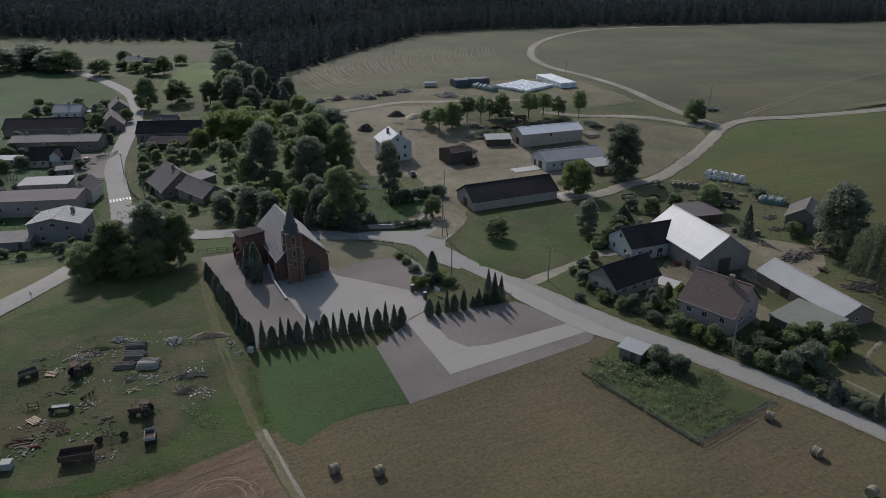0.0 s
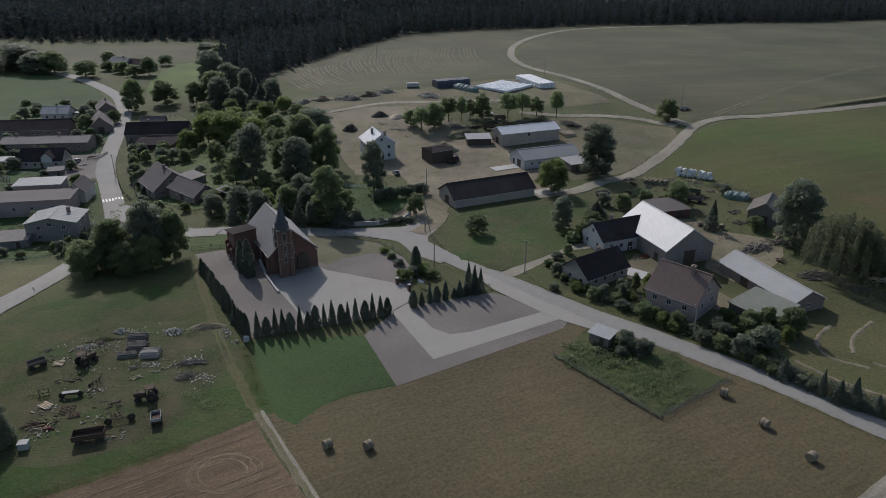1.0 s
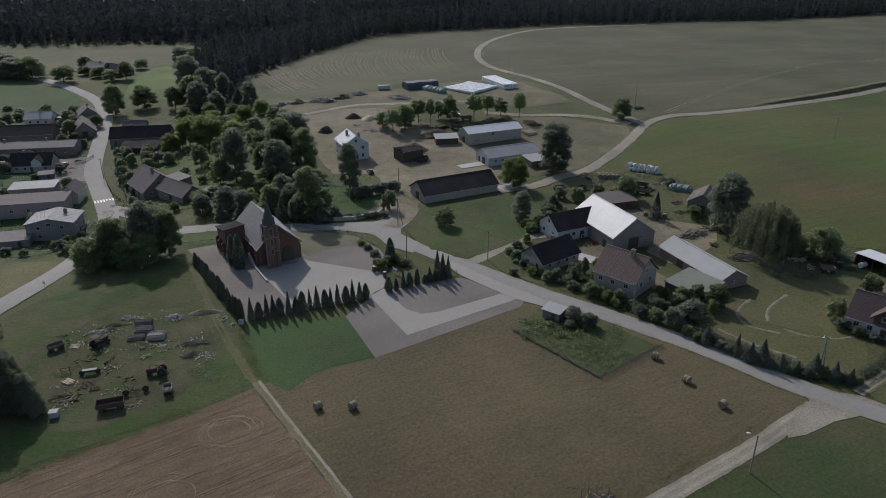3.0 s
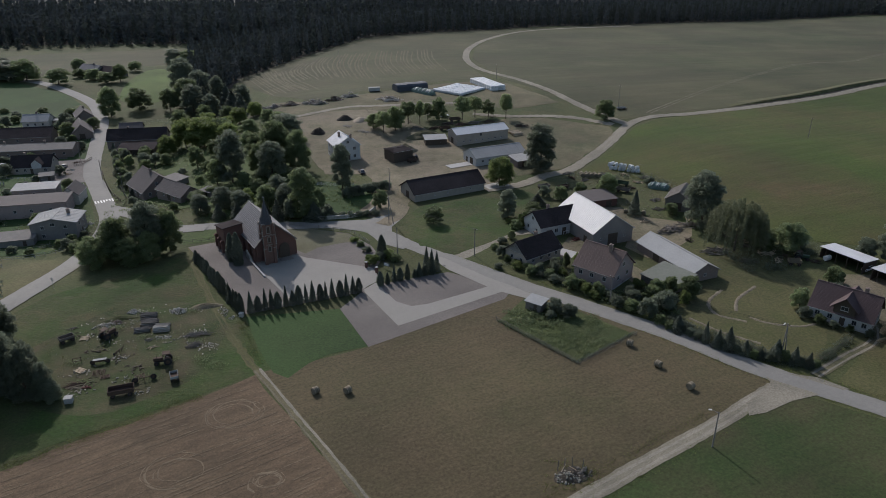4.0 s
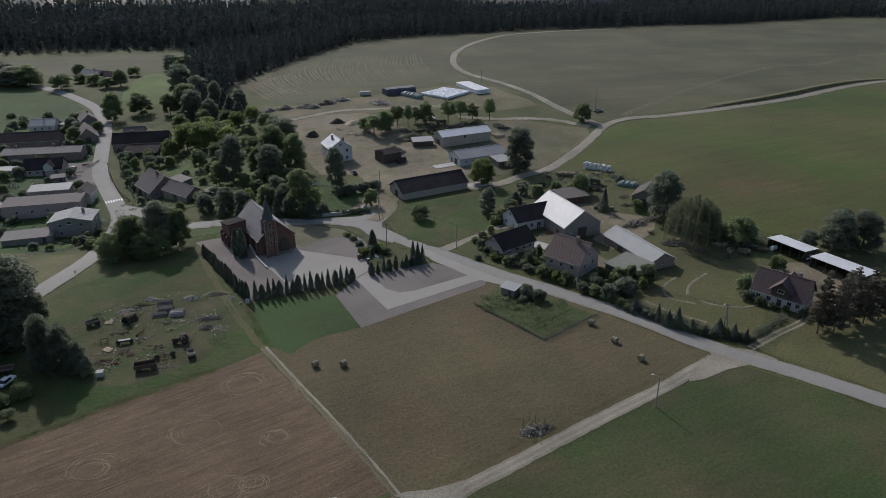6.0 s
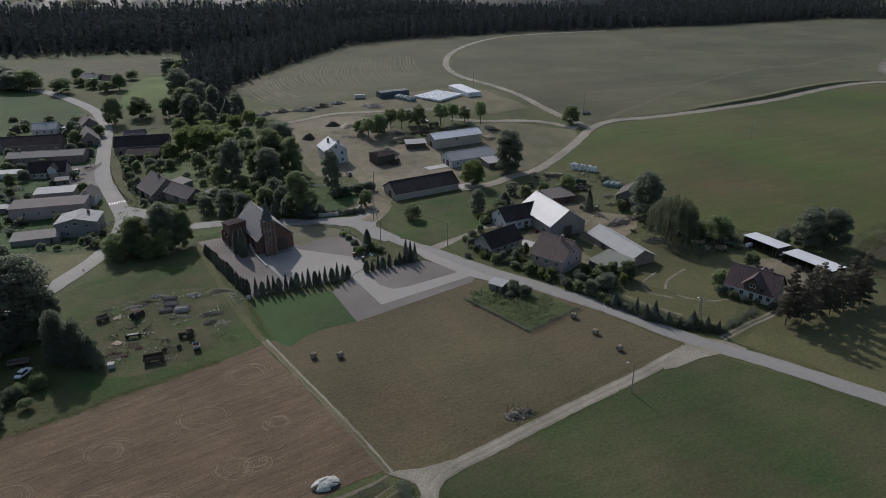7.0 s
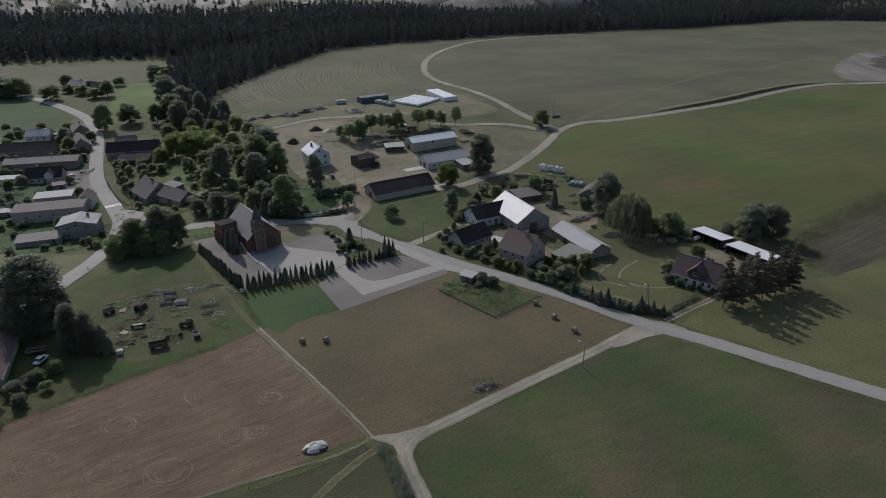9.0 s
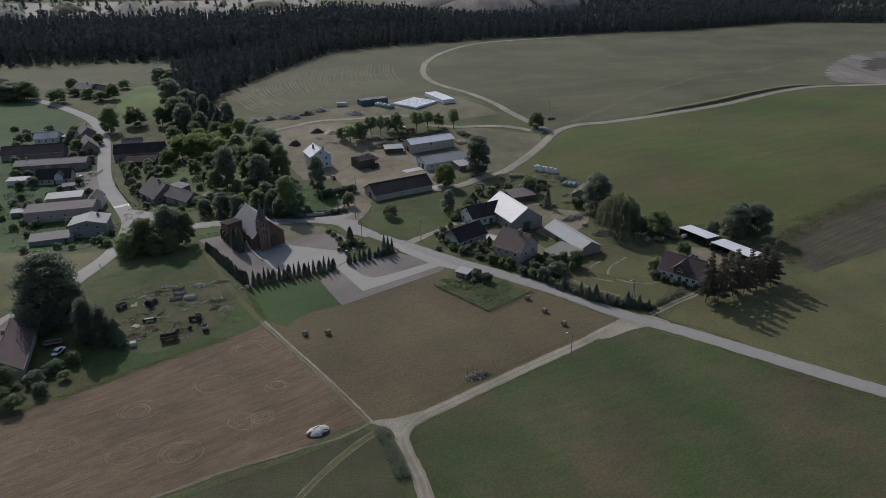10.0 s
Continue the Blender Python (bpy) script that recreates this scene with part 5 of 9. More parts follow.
# ---- trees ----
def leaves(rng, pts, nrm, size, mat, name):
    """Small three-cornered leaf sprays at points, each tilted its own way."""
    n = len(pts)
    a = rng.normal(size=(n, 3)) * 0.8 + nrm * 1.1
    a /= np.linalg.norm(a, axis=1)[:, None]
    b = np.cross(a, rng.normal(size=(n, 3)))
    b /= np.linalg.norm(b, axis=1)[:, None]
    c = np.cross(a, b)
    s = size * rng.uniform(0.6, 1.3, (n, 1))
    b, c = b * s, c * s * rng.uniform(0.5, 0.9, (n, 1))
    v = np.stack([pts - b, pts + b * 0.6 - c, pts + b * 0.6 + c], 1).reshape(-1, 3)
    me = bpy.data.meshes.new(name)
    me.vertices.add(len(v))
    me.vertices.foreach_set("co", v.astype(np.float32).ravel())
    me.loops.add(3 * n)
    me.loops.foreach_set("vertex_index", np.arange(3 * n, dtype=np.int32))
    me.polygons.add(n)
    me.polygons.foreach_set("loop_start", np.arange(0, 3 * n, 3, dtype=np.int32))
    me.materials.append(mat)
    me.update(calc_edges=True)
    return me


def blobs(rng, lumps, n):
    """Points spread over the shells of lumps (x, y, z, r), thinner inside."""
    w = np.array([l[3] ** 2 for l in lumps])
    pick = rng.choice(len(lumps), n, p=w / w.sum())
    d = rng.normal(size=(n, 3))
    d /= np.linalg.norm(d, axis=1)[:, None]
    lo = d[:, 2] < -0.3
    d[lo, 2] *= -rng.uniform(-0.6, 1, lo.sum())
    L = np.array(lumps)
    r = L[pick, 3:4] * (1 - 0.45 * rng.random((n, 1)) ** 2.2) * rng.uniform(0.9, 1.12, (n, 1))
    return L[pick, :3] + d * r * np.array((1, 1, 0.85)), d


def trunk_mesh(rng, h, r, limbs, name):
    bm = bmesh.new()
    rod(bm, (0, 0, -0.4), (rng.normal() * 0.1, rng.normal() * 0.1, h * 0.45), r, r * 0.65, 8)
    rod(bm, (0, 0, h * 0.42), (rng.normal() * 0.4, rng.normal() * 0.4, h * 0.82), r * 0.62, r * 0.15, 6)
    for i in range(limbs):
        a = 6.283 * (i + rng.random() * 0.6) / limbs
        z = h * rng.uniform(0.22, 0.5)
        L = h * rng.uniform(0.2, 0.32)
        rod(bm, (0, 0, z), (L * math.cos(a), L * math.sin(a), z + L * 0.8), r * 0.4, r * 0.08, 5)
    me = bpy.data.meshes.new(name)
    bm.to_mesh(me)
    bm.free()
    me.materials.append(M["bark"])
    return me


TREES = {}


def broad_template(key, seed, h, r, n, size, mat, low=0.08, lumps=22):
    """Leafy tree: uneven clumps on an egg-shaped crown, full nearly to the ground."""
    rng = np.random.default_rng(seed)
    ls = []
    for i in range(lumps):
        k = (i + rng.random()) / lumps
        z = low + (0.9 - low) * k
        ring = r * 0.74 * math.sin(math.pi * (0.2 + 0.72 * k)) ** 0.6 * rng.uniform(0.72, 1.0)
        a = i * 2.4 + rng.uniform(-0.5, 0.5)
        lr = r * rng.uniform(0.26, 0.44)
        ls.append((ring * math.cos(a), ring * math.sin(a), max(h * z, lr * 0.7), lr))
    ls.append((0, 0, h * 0.45, r * 0.72))
    ls.append((0, 0, h * 0.68, r * 0.58))
    ls.append((rng.normal() * 0.3, rng.normal() * 0.3, h * (1 - 0.3 * r / h), r * 0.34))
    # oversized inner leaves, added to stop the sun leaking through the crown
    m = n // 12
    p, d = blobs(rng, ls, n - m)
    q, g = blobs(rng, [(x, y, z, s * 0.62) for x, y, z, s in ls], m)
    p, d = np.vstack([p, q]), np.vstack([d, g])
    p[:, 2] = np.clip(p[:, 2], h * 0.03, h * 1.02)
    s = np.concatenate([np.full(n - m, size), np.full(m, size * 2.9)])[:, None]
    TREES[key] = (trunk_mesh(rng, h, max(0.12, h * 0.02), 6, "trunk"), leaves(rng, p, d, s, mat, "crown"), h, r)


def cone_template(key, seed, h, r, n, size, mat, belly=0.12, power=0.8, droop=0.0, base=0.03):
    """Conical or columnar evergreen with layered, uneven sprays."""
    rng = np.random.default_rng(seed)
    z = rng.random(n) ** 1.25
    prof = np.where(z < belly, 0.75 + 0.25 * z / belly, (1 - (z - belly) / (1 - belly)).clip(0, 1) ** power)
    a = rng.uniform(0, 6.283, n)
    wob = 1 + 0.12 * np.sin(a * 3 + z * 9 + seed) + (0.12 if droop else 0.05) * np.sin(z * 46 + a)
    rr = r * prof * wob * (1 - 0.5 * rng.random(n) ** 2.5)
    p = np.stack([rr * np.cos(a), rr * np.sin(a), h * (base + (1 - base) * z) - droop * rr], 1)
    d = np.stack([np.cos(a), np.sin(a), np.full(n, 0.35)], 1)
    bm = rod(bmesh.new(), (0, 0, -0.4), (0, 0, h * 0.9), max(0.06, h * 0.016), 0.02, 7)
    me = bpy.data.meshes.new("trunk")
    bm.to_mesh(me)
    bm.free()
    me.materials.append(M["bark"])
    TREES[key] = (me, leaves(rng, p, d, size, mat, "crown"), h, r)


def pine_template(key, seed, h, r, n):
    """Tall open conifer: tufts along rising limbs, bare trunk below, gaps between."""
    rng = np.random.default_rng(seed)
    ls = []
    bm = rod(bmesh.new(), (0, 0, -0.4), (0, 0, h * 0.97), 0.2, 0.04, 8)
    for i in range(44):
        z = 0.16 + 0.78 * i / 43
        a = i * 2.4 + rng.uniform(-0.5, 0.5)
        reach = r * (1.08 - z) ** 0.7 * rng.uniform(0.6, 1.08)
        tip = (reach * math.cos(a), reach * math.sin(a), h * z + reach * rng.uniform(-0.1, 0.3))
        rod(bm, (0, 0, h * z), tip, 0.05, 0.02, 4)
        for k in (0.25, 0.45, 0.65, 0.82, 1.0):
            ls.append((tip[0] * k, tip[1] * k, h * z + (tip[2] - h * z) * k, reach * rng.uniform(0.1, 0.2) + 0.22))
    ls.append((0, 0, h * 0.96, r * 0.16))
    p, d = blobs(rng, ls, n)
    me = bpy.data.meshes.new("trunk")
    bm.to_mesh(me)
    bm.free()
    me.materials.append(M["bark"])
    TREES[key] = (me, leaves(rng, p, d, 0.17, M["pineneedle"], "crown"), h, r)


def willow_template(key, seed, h, r, n):
    rng = np.random.default_rng(seed)
    m = 150
    a = rng.uniform(0, 6.283, m)
    rr = r * np.sqrt(rng.random(m))
    zt = h * (0.98 - 0.32 * (rr / r) ** 2) * rng.uniform(0.9, 1.03, m)
    ln = h * rng.uniform(0.3, 0.62, m)
    k = rng.integers(0, m, n)
    t = rng.random(n)
    out = 1 + 0.12 * t
    p = np.stack([rr[k] * np.cos(a[k]) * out, rr[k] * np.sin(a[k]) * out, np.maximum(zt[k] - ln[k] * t, 0.6)], 1) + rng.normal(size=(n, 3)) * 0.22
    d = np.stack([np.cos(a[k]), np.sin(a[k]), np.full(n, 0.2)], 1)
    TREES[key] = (trunk_mesh(rng, h, 0.35, 7, "trunk"), leaves(rng, p, d, 0.2, M["willow"], "crown"), h, r)


broad_template("big1", 1, 18, 7, 13500, 0.3, M["leaf"])
broad_template("big2", 2, 18, 7, 13500, 0.3, M["leaf"], lumps=28)
broad_template("bigdark", 3, 18, 6, 12000, 0.28, M["leafdark"], lumps=26)
broad_template("bigdark2", 9, 18, 6, 12000, 0.28, M["leafdark"], lumps=30)
broad_template("light", 4, 14, 7, 11500, 0.29, M["leaflight"])
broad_template("mid1", 5, 10, 4, 5200, 0.25, M["leaf"], 0.14)
broad_template("mid2", 6, 10, 4, 5200, 0.25, M["leaf"], 0.1, 18)
broad_template("thin", 7, 11, 3.4, 4200, 0.22, M["leaf"], 0.2, 16)
broad_template("bush1", 8, 4, 2.6, 2700, 0.19, M["leaf"], 0.05, 12)
broad_template("bush2", 11, 4, 2.6, 2700, 0.19, M["leafdark"], 0.05, 11)
broad_template("bush3", 12, 4, 2.6, 2700, 0.19, M["leaflight"], 0.05, 11)
broad_template("poplar", 13, 18, 4.7, 17000, 0.24, M["leaf"], 0.05, 30)
cone_template("thuja1", 21, 5, 0.85, 3600, 0.13, M["needle"], 0.18, 0.72, base=0.0)
cone_template("thuja2", 22, 5, 0.95, 3900, 0.13, M["needle"], 0.35, 0.5, base=0.0)
cone_template("thuja3", 23, 5, 0.85, 3600, 0.13, M["needle"], 0.1, 0.95, base=0.0)
cone_template("spiky", 27, 5, 0.85, 2600, 0.14, M["needle"], 0.06, 0.85, 0.35, base=0.03)
cone_template("spruce1", 24, 8, 2.0, 3200, 0.2, M["needle"], 0.05, 0.95, 0.25)
cone_template("spruce2", 25, 14, 3.4, 5600, 0.28, M["needle"], 0.05, 0.9, 0.3)
broad_template("orchard", 43, 11, 4, 5200, 0.2, M["leaf"], 0.4, 20)
pine_template("pine1", 31, 16, 4, 13000)
pine_template("pine2", 32, 16, 4, 12500)
willow_template("willow", 41, 16, 8, 30000)
broad_template("feather", 42, 14, 4, 15000, 0.18, M["leafdark"], 0.05, 40)
TREE_COUNT = [0]


def tree(key, x, y, h, r, label, category="tree", group="", name=""):
    tr, cr, h0, r0 = TREES[key]
    i = TREE_COUNT[0] = TREE_COUNT[0] + 1
    e = thing(name or category.replace(" ", "_"), x, y, (i * 137.5) % 360, label, category, group)
    for nm, me in (("trunk", tr), ("crown", cr)):
        o = part(nm, me, None, e)
        o.scale = (r / r0, r / r0, h / h0)
    return e


def trees(key_list, rows, label, category="tree", group="", name=""):
    for i, (x, y, h, r) in enumerate(rows):
        tree(key_list[i % len(key_list)], x, y, h, r, label, category, group, name)


trees(("big1", "big2", "bigdark", "big2", "big1", "bigdark2"), [(-79.6, 139, 9.5, 4.4), (-75, 144, 13, 5), (-67.5, 146, 16.5, 5.4), (-62.4, 148, 13, 4.2), (-71, 140, 8, 4), (-78, 149, 11, 4.4), (-66, 141.5, 9, 3.6), (-83, 144.6, 7.6, 3.4)], "leafy tree in the dense grove by the street", group="grove by the street")
tree("bigdark", -88, 93.6, 21.5, 10.2, "huge dark spreading tree over the village road")
trees(("feather", "feather", "bigdark"), [(-73.4, 79, 14.5, 3.1), (-69.2, 77.6, 12, 2.8), (-66.4, 78, 8, 2.4), (-75.4, 83, 12, 3.0), (-64.8, 77.4, 4.6, 2.0), (-70.6, 82, 10.5, 2.6)], "feathery tree at the meadow's edge", group="trees at the meadow's edge")
# extra dark trees, added for the shade under the huge tree
trees(("bigdark", "bigdark2"), [(-92.5, 89.5, 11, 4.4), (-89.5, 85.8, 9, 3.8), (-85.6, 88.5, 9, 3.6), (-83, 96.5, 10, 4.0)], "dark leafy tree added to fill the deep shade round the house", group="trees round the red-roofed house")
trees(("bush1", "bush3"), [(-74.5, 69.8, 3.4, 2.3), (-76, 72.4, 2.6, 1.8), (-77.5, 67, 3, 2.2)], "light bush beside the parked car", "bush", "bushes beside the car")
trees(("orchard", "bush2", "orchard"), [(-81.6, 51, 3.8, 2.8), (-77.6, 56.6, 3.2, 2.4), (-87, 60, 6.5, 3.4), (-85, 53, 4.6, 2.8), (-80.6, 61.4, 3.6, 2.6), (-74, 62.4, 2.4, 1.8), (-83.6, 57, 3.4, 2.4), (-78.6, 65.4, 3, 2.2)], "scrubby bush at the field's corner", "bush", "scrub at the field's corner")
trees(("bigdark", "big1", "bigdark2"), [(-238, 430, 13, 11), (-228, 429, 14, 9), (-252, 440, 15, 12), (-268, 430, 14, 11), (-290, 440, 14, 12), (-262, 452, 15, 12)], "dark tree at the wood by the road bend", group="wood by the road bend")
trees(("mid1", "big2", "mid2", "mid1"), [(-203.8, 417, 10, 7.5), (-146.4, 341, 16, 6), (-135.7, 354, 12, 7.2), (-169, 424, 11, 5), (-119, 352, 12, 5), (-200, 440, 6, 5), (-188, 432, 7, 6), (-176, 420, 7, 6), (-172, 462, 7, 5), (-212, 470, 8, 5)], "round leafy tree by the valley lane", group="trees by the valley lane")
trees(("bigdark", "bigdark2", "big1"), [(-121, 390, 21, 9), (-101, 332, 18, 7), (-112, 360, 16, 8), (-108, 376, 17, 8), (-150, 482, 12, 8), (-138, 470, 13, 8)], "dark tree at the edge of the wood", group="wood's edge")
trees(("spruce2", "bigdark", "spruce2"), [(-100, 350, 18, 5.4), (-93, 353, 18, 5), (-81, 332, 12, 6), (-75.5, 326, 10.5, 4.6), (-90.6, 327, 13.4, 5.4), (-86, 342, 15, 5), (-97, 340, 15, 5), (-78, 345, 12, 5)], "tall dark conifer among the trees", group="wood's edge")
trees(("mid2", "bush2", "mid1", "bigdark"), [(-151, 297, 8, 4), (-154, 311, 7, 4), (-145, 313, 6.5, 3.4), (-162, 322, 7, 4), (-167, 340, 5, 3), (-137, 277, 4, 2.4), (-105, 263, 5, 2.6), (-101, 249, 6, 3), (-97, 238, 6, 3), (-131, 240, 4, 2.4), (-121, 222, 4, 2.4), (-148, 282, 5, 3), (-185, 305, 6, 3.4), (-190, 320, 6, 3.4), (-164, 252, 5, 3), (-140, 205, 5, 3), (-116, 186, 4, 2.4), (-96, 160, 4, 2.2)], "dark leafy tree between the village houses", group="village trees")
trees(("light", "light", "mid1"), [(-90.4, 273, 13, 6.6), (-81.5, 270, 13, 7.6), (-76, 278, 10, 6.6), (-95, 262, 9, 4.5), (-70, 268, 9, 5), (-86, 290, 8, 5), (-72, 302, 8, 4.6), (-88, 306, 8, 5)], "light yellow-green leafy tree", group="orchard trees")
trees(("bigdark2", "big2", "big1", "bigdark"), [(-57, 209, 19, 5.8), (-43, 226, 18, 6.6), (-34.3, 219, 16, 4.9), (-43, 211, 14, 6.2), (-43.7, 261, 11.5, 7.2), (-49, 217, 11.5, 4.2), (-54, 243, 9, 4.4)], "tall dark leafy tree in the old garden", group="old garden trees")
trees(("mid1", "mid2"), [(-76.4, 236, 9, 3.7), (-62.3, 208, 10, 3.9), (-68, 222, 6, 3.5), (-64, 240, 7, 4), (-72, 250, 7, 4), (-58, 250, 8, 4), (-66, 192, 4, 3)], "small leafy tree in the old garden", group="old garden trees")
tree("poplar", -27.3, 170.5, 16.5, 4.8, "tall silvery leafy tree behind the church")
tree("bigdark", -16.8, 197, 16.5, 4.1, "dense dark tree before the white house")
tree("mid1", -3.4, 176.5, 6.4, 2.8, "small round tree by the farm lane")
trees(("spruce1", "bush2", "spruce1"), [(-35.3, 168.6, 7, 2.4), (-31.7, 168.4, 7, 2.3), (-24, 168, 6, 3.6), (-39, 169.5, 6, 2.2), (-44, 170, 6, 2.4), (-48, 171, 5, 2.6), (-54, 172, 5, 2.4), (-20, 169, 4.5, 2.4)], "evergreen in the row behind the church road", group="evergreens behind the church road")
trees(("bigdark", "mid2", "bigdark2"), [(-33, 176, 9.5, 4), (-40, 178, 8.5, 4), (-47.5, 176, 7.5, 3.5), (-54, 180, 8, 3.8), (-24, 176.5, 8, 3.6), (-61, 178, 7, 3.4), (-37, 184, 10, 4)], "dark leafy tree behind the church road", group="trees behind the church road")
tree("bush3", -46.8, 181, 6, 3.2, "light green round tree behind the church")
trees(("bush2",), [(-1.5 - 1.9 * i, 194.4 - 0.95 * i, 3.7, 2.1) for i in range(8)], "clipped dark hedge bush by the lane", "hedge", "hedge by the lane")
trees(("bush2",), [(-18 + 2.6 * i, 169.2 + 0.25 * i, 1.8, 1.6) for i in range(6)], "low dark hedge along the garden wall", "hedge", "hedge along the garden wall")
tree("mid1", 12.9, 162, 5.6, 3.3, "small round tree alone in the paddock")
tree("bigdark", 36.3, 165.5, 9.4, 3.2, "dark tree at the paddock's corner")
tree("light", 38.4, 196, 10.6, 5.3, "round leafy tree by the dirt road")
tree("bigdark2", 56.5, 213, 17.6, 6.6, "big dark spreading tree beside the sheds")
trees(("mid2", "orchard", "orchard", "thin", "orchard", "orchard", "mid1", "orchard", "thin"), [(23.2, 283.5, 10.4, 4), (34, 283, 11, 4.6), (40.4, 287, 10, 4.4), (46.7, 286.5, 8.6, 3.6), (54.6, 283.5, 11.8, 3.8), (8.7, 278.5, 10.4, 4.2), (-7, 272, 7, 3.6), (4, 276, 8, 3.6), (18, 284, 8, 3.2), (2.7, 269, 11, 4.8), (-2.5, 265.5, 10, 3.9), (14, 278, 11, 2.5)], "slender farm orchard tree", group="farm orchard")
tree("mid2", 100.3, 278, 9.6, 4.9, "lone round tree at the track junction")
tree("bigdark", 93.5, 152.5, 17.6, 6.4, "tall dark tree behind the long barn")
tree("willow", 95.4, 134.5, 15.6, 7.8, "drooping willow behind the barn")
trees(("mid1", "spruce1", "mid1", "bush1"), [(109.9, 132, 8.6, 4.4), (76.6, 164, 8.6, 2.2), (73.4, 183.2, 8, 3.7), (57, 181, 4.6, 3), (103, 134, 6, 3.4), (48, 176, 4, 3), (45, 168, 4, 3)], "leafy tree by the farmyard", group="farmyard trees")
trees(("bigdark", "bigdark2"), [(134.7, 123.5, 13.5, 5.3), (144, 124, 12.6, 5.2), (139, 128, 12, 4.5), (128, 126, 6, 3)], "dense dark round tree behind the sheds", group="trees behind the sheds")
trees(("pine1", "pine2"), [(103, 79.5, 17, 3.6), (106.3, 78.4, 15.5, 3.4), (109.5, 81.2, 16, 3.5), (113, 82.2, 14, 3.3), (114.6, 85.5, 14.5, 3.7), (117, 83, 13, 3.4), (120, 86.8, 13.4, 3.6), (125, 88.2, 14.6, 3.8), (130, 90.4, 14.4, 3.5), (122, 84.6, 11.5, 3.2), (105, 82.4, 13, 3.4), (128, 87, 12, 3.2)], "tall dark conifer crowded beside the house", "pine tree", "pines beside the house")
tree("bush1", 111.6, 113.8, 4.2, 2.9, "bush in the bare yard", "bush")
trees(("spruce1",), [(67.1, 88.4, 5.2, 1.1), (68.9, 86.2, 4.5, 1.4), (70.7, 85.1, 5.7, 1.7), (73.4, 82.9, 3.8, 1.3), (79.2, 81.2, 4.6, 1.8), (81.9, 78.9, 4.2, 1.4), (84.2, 77.4, 3.6, 1.1), (63, 93.4, 4.2, 1.8), (76, 81.5, 2.6, 1.2)], "young spruce in the roadside row", "spruce", "roadside spruces")
trees(("bush2", "bush1", "bush2"), [(53, 106, 2.6, 2.2), (55.8, 103.4, 3, 2.2), (58.6, 100.8, 4.6, 2.6), (63, 102.5, 5.4, 2.8), (60.3, 97, 2.4, 1.6), (65, 91.4, 2, 1.5), (77.5, 80.6, 2, 1.5), (86, 77.8, 1.4, 1.2), (57.5, 107.5, 3.4, 2.2), (66, 105, 3.4, 2.2), (61.5, 94.6, 2, 1.4), (66.2, 89.6, 2.2, 1.3), (72, 83.8, 2, 1.2), (74.8, 81.8, 1.8, 1.2), (83, 78.4, 1.8, 1.2), (69.8, 85.6, 2.4, 1.3), (80.4, 80, 2.6, 1.4), (64, 93.6, 2.6, 1.5)], "overgrown shrub along the road", "shrub", "roadside shrubs")
trees(("bush1", "bush3", "bush2"), [(44.5, 115.8, 3.6, 2.2), (47.5, 113.2, 2.6, 1.8), (41, 119.5, 2.2, 1.8), (36, 124.5, 2.6, 2), (33, 128, 2, 1.6), (30.3, 136.8, 3, 2), (37.6, 156.2, 2.8, 2.4), (40, 158, 3.4, 2.6), (42, 124, 4, 1.2), (46, 128, 4.4, 1.2), (49, 110.5, 2, 1.8), (28, 128.6, 1.6, 1.4), (63, 109, 3.4, 2.4)], "garden shrub by the houses", "shrub", "garden shrubs")
trees(("bush2", "bush1"), [(94.6, 97.6, 2.6, 2), (96.6, 94.6, 2.2, 1.7), (98.6, 92.4, 1.8, 1.2), (101, 90.2, 1.8, 1.1), (104, 87.6, 2, 1.3), (96, 102, 5, 2.6), (107, 106, 4, 2.4)], "dark shrub before the dormer house", "shrub", "shrubs before the dormer house")
trees(("bush2",), [(37.6, 104.0, 3.6, 2.4), (40.2, 101.8, 3.2, 2.4), (36.2, 101.6, 1.8, 1.5)], "dark round shrub beside the garden hut", "shrub", "shrubs beside the hut")
trees(("bush3", "bush2", "bush1"), [(-5.6, 134, 2.6, 2.2), (-3.4, 136.5, 2.4, 2), (0.8, 135.6, 2, 2), (-1.2, 138, 2.2, 2.2), (-7, 142, 1.6, 1.6), (-9, 146.5, 1.4, 1.5), (-11, 150, 1.3, 1.5)], "shrub in the bed at the church gate", "shrub", "shrubs at the church gate")
tree("thuja2", -2.9, 139, 6.3, 1.3, "columnar evergreen at the church gate", "thuja")
trees(("thuja2",), [(-41.2, 136.2, 9.4, 1.5), (-43.4, 138.8, 8.2, 1.4)], "tall columnar yew beside the church", "yew", "yews beside the church")

# clipped evergreens round the churchyard
rs = random.Random(5)
KIND = {"S": ("spiky", 5.0, 0.8), "R": ("thuja2", 4.3, 0.95), "N": ("spiky", 4.7, 0.6), "M": ("thuja1", 4.2, 0.8)}
ROW = "SRSSRSMRNSRNSRSSR"
for i, k in enumerate(ROW):
    t = i / (len(ROW) - 1)
    key, hh, r = KIND[k]
    tree(key, -33.4 + 25 * t + rs.uniform(-0.2, 0.2), 109.3 + 8.5 * t + rs.uniform(-0.2, 0.2), hh * rs.uniform(0.9, 1.12), r * rs.uniform(0.92, 1.1), "spiky evergreen in the churchyard row" if k in "SN" else "rounded evergreen in the churchyard row", "thuja", "churchyard evergreens")
